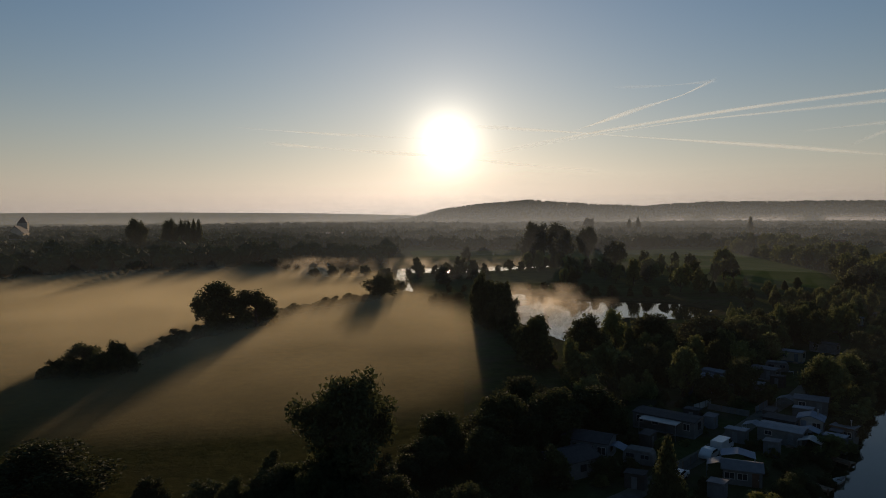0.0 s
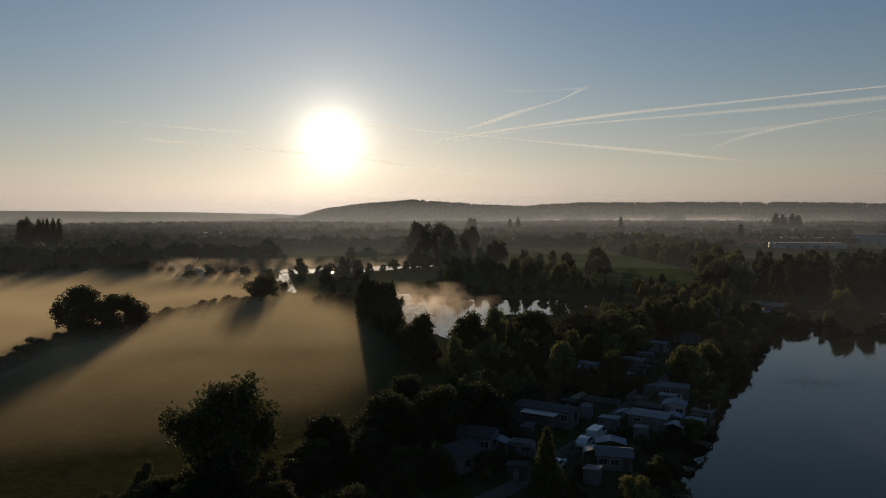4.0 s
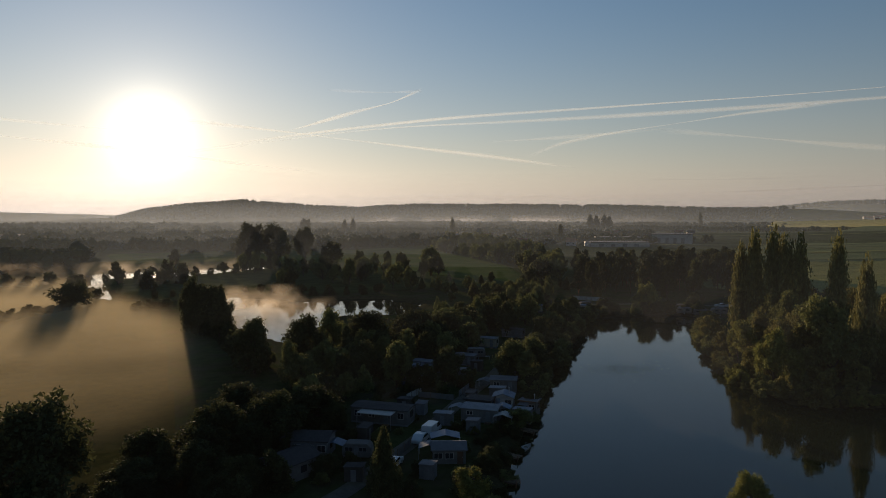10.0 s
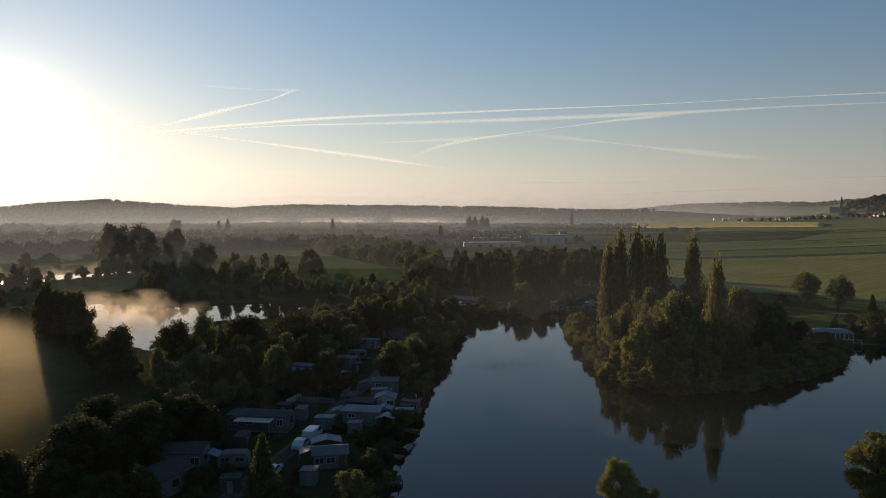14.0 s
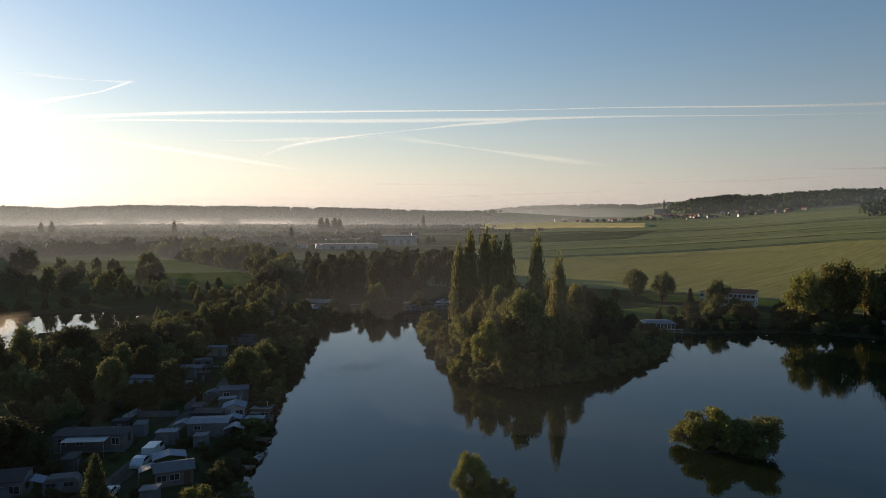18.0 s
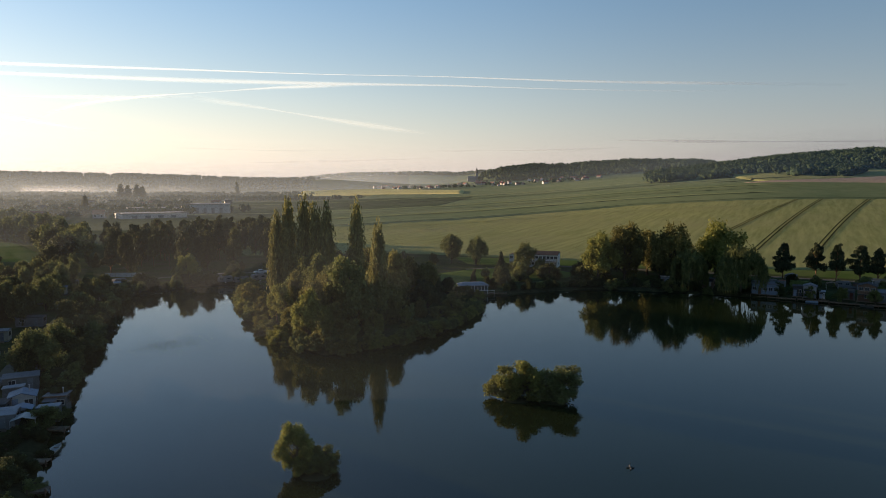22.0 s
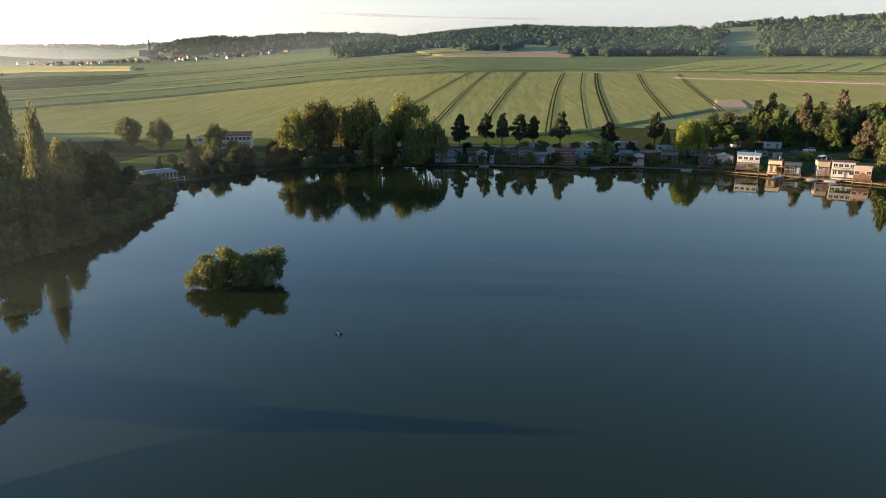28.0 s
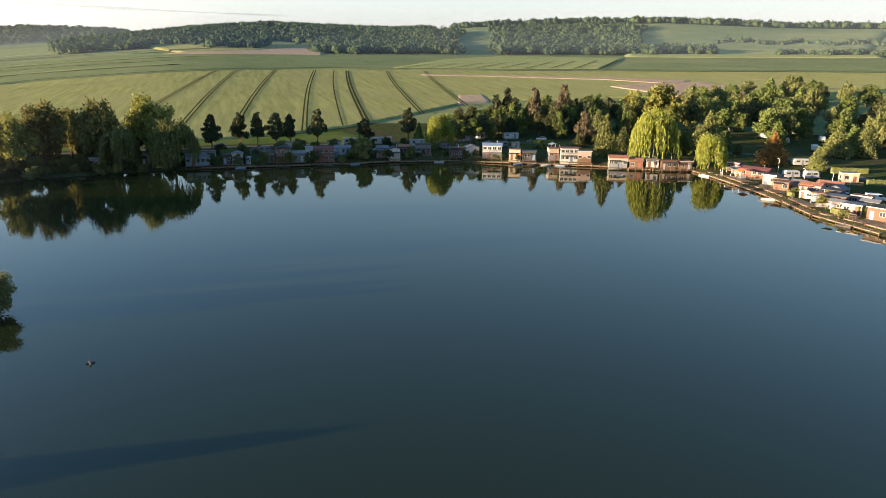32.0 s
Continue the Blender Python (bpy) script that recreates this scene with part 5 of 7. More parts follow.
def wheel(parent, x, y, r, w):
    t = part("wheel", rod((x, y - w / 2, r), (x, y + w / 2, r), r, 14), M_RUBBER, parent)
    part("rim", rod((x, y - w / 2 - 0.01, r), (x, y + w / 2 + 0.01, r), r * 0.6, 10), M_METAL, t, "steel rim")


def window(parent, x0, x1, z0, z1, y, frame_mat=None, out=-1):
    """A framed window on the wall plane y, facing out along y."""
    frame_mat = frame_mat or M_WHITE
    o = 0.05 * out
    lo, hi = sorted((y, y + o))
    b = 0.07
    w = part("window", merge(box(x0, x1, lo, hi, z0, z0 + b), box(x0, x1, lo, hi, z1 - b, z1), box(x0, x0 + b, lo, hi, z0 + b, z1 - b),
                             box(x1 - b, x1, lo, hi, z0 + b, z1 - b), box((x0 + x1) / 2 - 0.03, (x0 + x1) / 2 + 0.03, lo, hi, z0 + b, z1 - b)), frame_mat, parent)
    lo, hi = sorted((y - o * 0.2, y + o * 0.45))
    part("pane", box(x0 + b, x1 - b, lo, hi, z0 + b, z1 - b), M_GLASS, w, "dark reflecting window pane")


def deckmesh(x0, x1, y0, y1, z, t=0.06, pitch=0.3):
    """Planks side by side with open joints."""
    n = max(2, round((x1 - x0) / pitch))
    w = (x1 - x0) / n
    return merge(*[box(x0 + w * i + 0.012, x0 + w * (i + 1) - 0.012, y0, y1, z - t, z) for i in range(n)])


def cabin(x, y, w, h, turn, depth=4.5, wall=M_WHITE, roof=M_ROOFG, style="flat", label="", deck=2.0, trim=M_WHITE, group="lakeside cabins", floor=None, lower=None):
    """A lakeside cabin; its front looks along its own -y."""
    k = int(abs(x * 13 + y * 7)) % 97
    base = max(gz(x, y), 0.55)
    e = thing("cabin", x, y, turn, label or "small timber holiday cabin by the water", "cabin", group, z=base)
    rise = 0.16 * w if style == "gable" else (0.14 * depth if style == "ridge" else 0.25)
    hw = h - rise
    if style == "gable":
        part("wall", prism([(-w / 2, -0.8), (w / 2, -0.8), (w / 2, hw), (0, h), (-w / 2, hw)], 0, depth), wall, e)
        s = 0.22
        for sg in (-1, 1):
            pr = [(0, h + 0.02), (sg * (w / 2 + s), hw - s * rise / (w / 2)), (sg * (w / 2 + s), hw - s * rise / (w / 2) + 0.1), (0, h + 0.13)]
            part("roof", prism(pr, -0.35, depth + 0.2), roof, e)
    elif style == "ridge":
        bm = prism([(0, -0.8), (depth, -0.8), (depth, hw), (depth / 2, h), (0, hw)], -w / 2, w / 2)
        bm.transform(Matrix(((0, 1, 0, 0), (1, 0, 0, 0), (0, 0, 1, 0), (0, 0, 0, 1))))
        bmesh.ops.recalc_face_normals(bm, faces=bm.faces[:])
        part("wall", bm, wall, e)
        for y0, y1 in ((-0.3, depth / 2), (depth + 0.3, depth / 2)):
            z0 = hw - 0.3 * rise / (depth / 2)
            bm = prism([(y0, z0 + 0.02), (y1, h + 0.02), (y1, h + 0.13), (y0, z0 + 0.13)], -w / 2 - 0.25, w / 2 + 0.25)
            bm.transform(Matrix(((0, 1, 0, 0), (1, 0, 0, 0), (0, 0, 1, 0), (0, 0, 0, 1))))
            bmesh.ops.recalc_face_normals(bm, faces=bm.faces[:])
            part("roof", bm, roof, e)
    else:
        part("wall", box(-w / 2, w / 2, 0, depth, -0.8, hw, 0.02), wall, e)
        bm = prism([(-0.4, hw + 0.16), (depth + 0.3, hw + 0.003), (depth + 0.3, hw + 0.12), (-0.4, hw + 0.28)], -w / 2 - 0.2, w / 2 + 0.2)
        bm.transform(Matrix(((0, 1, 0, 0), (1, 0, 0, 0), (0, 0, 1, 0), (0, 0, 0, 1))))
        bmesh.ops.recalc_face_normals(bm, faces=bm.faces[:])
        part("roof", bm, roof, e)
    # Dark lower cladding, added to dim a front that renders too bright.
    if lower:
        part("plinth", box(-w / 2 - 0.03, w / 2 + 0.03, -0.03, depth + 0.03, -0.8, hw * 0.42), lower, e)
    storeys = 2 if hw > 4.1 else 1
    fh = hw / storeys
    for s in range(storeys):
        z0 = s * fh
        n = max(2, int(w / 1.5))
        dw = w / n
        door = k % n if s == 0 else -1
        for i in range(n):
            cx = -w / 2 + dw * (i + 0.5)
            if i == door:
                dd = part("door", box(cx - 0.42, cx + 0.42, -0.06, 0.0, z0 + 0.03, z0 + min(2.0, fh - 0.25)), (M_BROWNW, M_REDW, M_BLUEW, M_WHITE)[k % 4], e)
                part("handle", box(cx + 0.28, cx + 0.36, -0.12, -0.06, z0 + 0.95, z0 + 1.03), M_METAL, dd)
            else:
                ww = min(0.62, dw * 0.4)
                window(e, cx - ww, cx + ww, z0 + fh * 0.36, z0 + fh * 0.36 + min(1.1, fh * 0.45), 0.0, trim)
        for side in (-1, 1):
            bm_y = depth * 0.5
            part("side_window", box(*sorted((side * w / 2, side * (w / 2 + 0.04))), bm_y - 0.5, bm_y + 0.5, z0 + fh * 0.38, z0 + fh * 0.38 + 0.9), M_GLASS, e, "dark side window")
    if deck and k % 3 != 1:
        pz = min(fh * 0.96, 2.45)
        bm = prism([(-1.5, pz - 0.22), (-0.07, pz), (-0.07, pz + 0.07), (-1.5, pz - 0.15)], -w / 2 + 0.1, w / 2 * (0.96 if k % 2 else 0.3))
        bm.transform(Matrix(((0, 1, 0, 0), (1, 0, 0, 0), (0, 0, 1, 0), (0, 0, 0, 1))))
        bmesh.ops.recalc_face_normals(bm, faces=bm.faces[:])
        part("porch_roof", bm, (roof, M_WOOD, M_ROOFD)[k % 3], e)
        for px in (-w / 2 + 0.16, w / 2 * (0.96 if k % 2 else 0.3) - 0.06):
            part("porch_post", box(px - 0.05, px + 0.05, -1.46, -1.36, 0.02, pz - 0.21), M_WOOD, e)
    if style == "flat":
        part("fascia", box(-w / 2 - 0.22, w / 2 + 0.22, -0.44, -0.4, hw + 0.08, hw + 0.3), (M_BROWNW, M_WHITE, M_DARKW)[k % 3], e)
    if storeys == 2:
        part("balcony", merge(box(-w / 2, w / 2, -1.1, -0.06, fh - 0.12, fh), box(-w / 2, w / 2, -1.1, -1.05, fh + 0.75, fh + 0.85), *[box(-w / 2 + (w - 0.08) * q / 8, -w / 2 + (w - 0.08) * q / 8 + 0.08, -1.1, -1.04, fh, fh + 0.75) for q in range(9)]), M_WOOD, e, "plank balcony with a slatted rail")
    if k % 3 == 0:
        part("chimney", merge(rod((w * 0.25, depth * 0.6, hw - 0.2), (w * 0.25, depth * 0.6, h + 0.7), 0.09, 8), rod((w * 0.25, depth * 0.6, h + 0.7), (w * 0.25, depth * 0.6, h + 0.8), 0.15, 8)), M_METAL, e, "steel flue pipe")
    if deck:
        part("deck", deckmesh(-w / 2 - 0.2, w / 2 + 0.2, -deck, -0.06, 0.02), M_WOOD, e, "weathered plank terrace")
        for i in range(max(2, int(w / 2.4)) + 1):
            px = -w / 2 - 0.1 + (w + 0.2) * i / max(2, int(w / 2.4))
            part("post", box(px - 0.06, px + 0.06, -deck + 0.05, -deck + 0.17, -1.6, 0.9 if k % 2 else 0.0), M_WOOD, e)
        if k % 2:
            part("railing", merge(box(-w / 2 - 0.1, w / 2 + 0.1, -deck + 0.06, -deck + 0.12, 0.82, 0.9), box(-w / 2 - 0.1, w / 2 + 0.1, -deck + 0.07, -deck + 0.11, 0.42, 0.48)), (M_WHITE, M_WOOD)[k % 2], e)
    return e


def mobile_home(x, y, w, h, turn, depth=3.2, wall=M_WHITE, roof=M_ROOFW, label="long pale mobile home on the camp ground", group="camp homes", awning=None):
    e = thing("mobile_home", x, y, turn, label, "mobile home", group)
    part("body", box(-w / 2, w / 2, 0, depth, 0.3, h - 0.18, 0.05), wall, e)
    part("skirt", box(-w / 2 + 0.05, w / 2 - 0.05, 0.05, depth - 0.05, -0.3, 0.3), M_GREYW, e)
    bm = prism([(-0.15, h - 0.24), (depth / 2, h - 0.02), (depth + 0.15, h - 0.24), (depth + 0.15, h - 0.15), (depth / 2, h + 0.07), (-0.15, h - 0.15)], -w / 2 - 0.12, w / 2 + 0.12)
    bm.transform(Matrix(((0, 1, 0, 0), (1, 0, 0, 0), (0, 0, 1, 0), (0, 0, 0, 1))))
    bmesh.ops.recalc_face_normals(bm, faces=bm.faces[:])
    part("roof", bm, roof, e)
    n = max(2, int(w / 2.2))
    for i in range(n):
        cx = -w / 2 + w * (i + 0.5) / n
        if i == n // 2:
            dd = part("door", box(cx - 0.4, cx + 0.4, -0.05, 0.0, 0.35, h - 0.5), M_GREYW, e)
            part("handle", box(cx + 0.25, cx + 0.33, -0.1, -0.05, 1.2, 1.27), M_METAL, dd)
            part("step", box(cx - 0.5, cx + 0.5, -0.7, -0.06, -0.1, 0.22), M_WOOD, e)
        else:
            window(e, cx - 0.55, cx + 0.55, 1.15, h - 0.55, 0.0)
    for sg in (-1, 1):
        part("end_window", box(*sorted((sg * w / 2, sg * (w / 2 + 0.04))), depth / 2 - 0.6, depth / 2 + 0.6, 1.15, h - 0.55), M_GLASS, e, "end window")
    if awning:
        a = part("awning", prism([(-w * 0.3, h - 0.45), (w * 0.3, h - 0.45), (w * 0.3, h - 0.38), (-w * 0.3, h - 0.38)], -2.4, -0.06), awning, e, "flat sheet awning")
        for px in (-w * 0.29, w * 0.29):
            part("awning_post", box(px - 0.04, px + 0.04, -2.36, -2.28, -0.2, h - 0.45), M_METAL, e)
    return e


def caravan(x, y, turn, length=5.0, label="white touring caravan parked on grass", body=M_WHITE, group="caravans"):
    e = thing("caravan", x, y, turn, label, "caravan", group)
    L = length / 2
    pr = [(-L + 0.25, 0.5), (L - 0.2, 0.5), (L, 0.9), (L - 0.08, 1.9), (L - 0.5, 2.45), (-L + 0.6, 2.45), (-L + 0.1, 2.0), (-L, 1.0)]
    part("body", prism(pr, -1.05, 1.05, 0.08), body, e)
    for cx in (-L * 0.5, L * 0.45):
        window(e, cx - 0.6, cx + 0.6, 1.35, 2.0, -1.05, M_GREYW)
    part("door", box(-0.32, 0.28, -1.09, -1.05, 0.6, 2.1), M_GREYW, e)
    for sy in (-0.9, 0.9):
        wheel(e, 0.1, sy, 0.33, 0.2)
    part("drawbar", merge(rod((L - 0.1, -0.5, 0.5), (L + 1.0, 0, 0.5), 0.05), rod((L - 0.1, 0.5, 0.5), (L + 1.0, 0, 0.5), 0.05), rod((L + 0.9, 0, 0), (L + 0.9, 0, 0.55), 0.05)), M_METAL, e)
    return e


def car(x, y, turn, paint_mat=M_CARW, van=False, label="white car parked on grass", group="parked cars"):
    e = thing("car", x, y, turn, label, "car", group)
    if van:
        pr = [(-2.4, 0.35), (2.4, 0.35), (2.45, 0.95), (1.7, 1.2), (1.1, 1.95), (-2.35, 2.05), (-2.45, 0.9)]
        cab = [(1.15, 1.22), (1.62, 1.22), (1.12, 1.86), (0.3, 1.86), (0.3, 1.22)]
    else:
        pr = [(-2.1, 0.3), (2.1, 0.3), (2.15, 0.7), (1.9, 0.85), (0.95, 0.98), (0.35, 1.45), (-1.1, 1.48), (-1.9, 1.05), (-2.15, 0.8)]
        cab = [(-1.6, 1.06), (0.78, 1.02), (0.3, 1.38), (-1.08, 1.4)]
    part("body", prism(pr, -0.85, 0.85, 0.06), paint_mat, e)
    part("side_glass", merge(prism(cab, -0.87, -0.853), prism(cab, 0.853, 0.87)), M_GLASS, e, "dark side windows")
    ws = [(1.13, 1.9), (1.66, 1.24), (1.70, 1.26), (1.17, 1.93)] if van else [(0.36, 1.44), (0.9, 1.02), (0.94, 1.04), (0.40, 1.47)]
    part("windscreen", prism(ws, -0.72, 0.72), M_GLASS, e, "dark windscreen")
    f = 2.45 if van else 2.1
    for sy in (-0.62, 0.62):
        part("headlight", box(f - 0.05, f + 0.06, sy - 0.16, sy + 0.16, 0.62, 0.78), M_LAMP, e, "clear headlight")
        for sx in (-1.35, 1.3):
            wheel(e, sx, sy * 1.22, 0.32, 0.2)
    return e


def boat(x, y, turn, length=3.6, hull=M_WHITE, label="small white rowing boat moored at the bank", z=0.0):
    e = thing("rowing_boat", x, y, turn, label, "boat", z=z)
    n, bm = 9, bmesh.new()
    rings = []
    for i in range(n):
        t = i / (n - 1)
        hw = 0.62 * (1 - max(0, (t - 0.35) / 0.65) ** 2.2) * (0.82 + 0.18 * min(1, t * 4))
        z1 = 0.38 + 0.16 * t ** 2
        xx = (t - 0.5) * length
        rings.append([bm.verts.new(c) for c in ((xx, -hw, z1), (xx, -hw * 0.72, -0.02), (xx, hw * 0.72, -0.02), (xx, hw, z1), (xx, hw * 0.86, z1), (xx, hw * 0.6, 0.08), (xx, -hw * 0.6, 0.08), (xx, -hw * 0.86, z1))])
    for a, b in zip(rings, rings[1:]):
        for j in range(8):
            bm.faces.new((a[j], a[(j + 1) % 8], b[(j + 1) % 8], b[j]))
    bm.faces.new(rings[0])
    part("hull", bm, hull, e)
    for sx in (-0.22, 0.16):
        part("thwart", box(sx * length - 0.12, sx * length + 0.12, -0.5, 0.5, 0.24, 0.28), M_WOOD, e)
    return e


def jetty(x, y, turn, length, width=1.6, label="weathered plank jetty over the water", top=0.55, rail=False):
    """A plank walk along its own x."""
    e = thing("jetty", x, y, turn, label, "jetty", "jetties", z=0.0)
    part("deck", box(-length / 2, length / 2, -width / 2, width / 2, top - 0.06, top, 0.01), M_WOOD, e)
    for sy in (-1, 1):
        part("beam", box(-length / 2, length / 2, *sorted((sy * width / 2 * 0.8, sy * width / 2 * 0.95)), top - 0.26, top - 0.07), M_WOOD, e)
        n = max(2, int(length / 2.2))
        for i in range(n + 1):
            cx = -length / 2 + 0.1 + (length - 0.2) * i / n
            part("post", rod((cx, sy * (width / 2 + 0.06), -1.4), (cx, sy * (width / 2 + 0.06), top + (0.35 if sy < 0 else 0.0)), 0.08, 6), M_BROWNW, e)
    return e


def lamp_post(x, y, h=4.6):
    e = thing("lamp_post", x, y, 0, "slim grey camp lamp post", "lamp post", "lamp posts")
    part("pole", merge(rod((0, 0, -0.3), (0, 0, h), 0.05, 8), rod((0, 0, h - 0.05), (0.5, 0, h + 0.12), 0.035, 6)), M_METAL, e)
    part("lantern", box(0.42, 0.8, -0.09, 0.09, h + 0.06, h + 0.18, 0.02), M_LAMP, e, "pale lantern head")


def hedge(x, y, w, h, d, turn, label="trimmed green hedge beside the lane", material=M_LEAF):
    n = max(20, int(w * h * d * 14))
    r = np.random.default_rng(int(abs(x * 7 + y)) + 3)
    cs = [((i + 0.5) / 14 * w - w / 2, 0, h * 0.5) for i in range(14)]
    p = r.uniform(-0.5, 0.5, (n, 3)) * np.array([w, d, h]) + np.array([0, 0, h / 2])
    a = r.normal(size=(n, 3))
    a /= np.linalg.norm(a, axis=1)[:, None]
    b = np.cross(a, r.normal(size=(n, 3)))
    b /= np.linalg.norm(b, axis=1)[:, None]
    s = 0.22
    v = np.stack([p - a * s, p + b * s * 0.6, p + a * s, p - b * s * 0.6], 1).reshape(-1, 3)
    bm = box(-w / 2 + 0.1, w / 2 - 0.1, -d / 2 + 0.1, d / 2 - 0.1, -0.2, h - 0.1)
    inner = ([tuple(q.co) for q in bm.verts], [tuple(q.index for q in f.verts) for f in bm.faces])
    bm.free()
    ob = new("hedge", mesh_of("hedge", *join((v, np.arange(4 * n).reshape(n, 4)), inner), material))
    ob.matrix_basis = pose(x, y, max(gz(x, y), 0.3), 0, 0, turn)
    return tagged(ob, label, "hedge")


def fence(x, y, length, turn, h=1.1, material=M_WHITE, label="pale panel fence beside the lane"):
    e = thing("fence", x, y, turn, label, "fence")
    n = max(2, int(length / 1.8))
    for i in range(n + 1):
        cx = -length / 2 + length * i / n
        part("post", box(cx - 0.05, cx + 0.05, -0.05, 0.05, -0.3, h + 0.08), M_WOOD, e)
        if i < n:
            part("panel", box(cx + 0.05, cx + length / n - 0.05, -0.02, 0.02, 0.06, h), material, e)


def table(x, y, turn):
    e = thing("garden_table", x, y, turn, "weathered garden table on a terrace", "table", "terrace tables")
    part("tabletop", box(-0.7, 0.7, -0.4, 0.4, 0.7, 0.75, 0.01), M_WOOD, e)
    for sx in (-0.6, 0.6):
        for sy in (-0.32, 0.32):
            part("leg", box(sx - 0.03, sx + 0.03, sy - 0.03, sy + 0.03, -0.1, 0.7), M_WOOD, e)


def chair(x, y, turn, material=M_WHITE):
    e = thing("garden_chair", x, y, turn, "pale plastic garden chair on a terrace", "chair", "terrace chairs")
    part("seat", box(-0.25, 0.25, -0.25, 0.25, 0.4, 0.45, 0.01), material, e)
    part("backrest", box(-0.25, 0.25, 0.21, 0.26, 0.45, 0.9, 0.01), material, e)
    for sx in (-0.22, 0.22):
        for sy in (-0.22, 0.22):
            part("leg", box(sx - 0.02, sx + 0.02, sy - 0.02, sy + 0.02, -0.1, 0.4), material, e)


def shed(x, y, turn, w, h, wall, roof, label):
    e = thing("shed", x, y, turn, label, "shed", "sheds")
    part("wall", box(-w / 2, w / 2, 0, 1.6, -0.4, h - 0.1), wall, e)
    part("roof", prism([(-w / 2 - 0.1, h - 0.097), (w / 2 + 0.1, h + 0.02), (w / 2 + 0.1, h + 0.1), (-w / 2 - 0.1, h - 0.02)], -0.15, 1.75), roof, e)
    part("door", box(-0.35, 0.35, -0.05, 0.0, 0.0, h * 0.8), M_GREYW, e)


def parasol(x, y, material, label):
    e = thing("parasol", x, y, 0, label, "parasol", "parasols")
    part("pole", rod((0, 0, -0.1), (0, 0, 2.4), 0.03), M_METAL, e)
    bm = bmesh.new()
    bmesh.ops.create_cone(bm, cap_ends=False, segments=8, radius1=1.3, radius2=0.03, depth=0.5, matrix=Matrix.Translation((0, 0, 2.25)))
    part("canopy", bm, material, e)


def awning(x, y, turn, w, d, h, material, label):
    e = thing("awning", x, y, turn, label, "awning")
    part("canopy", prism([(-w / 2, h - 0.5), (0, h), (w / 2, h - 0.5), (w / 2, h - 0.46), (0, h + 0.05), (-w / 2, h - 0.46)], -d / 2, d / 2), material, e)
    for sx in (-w / 2 + 0.05, w / 2 - 0.05):
        for sy in (-d / 2 + 0.05, d / 2 - 0.05):
            part("pole", rod((sx, sy, -0.6), (sx, sy, h - 0.48), 0.04), M_METAL, e)


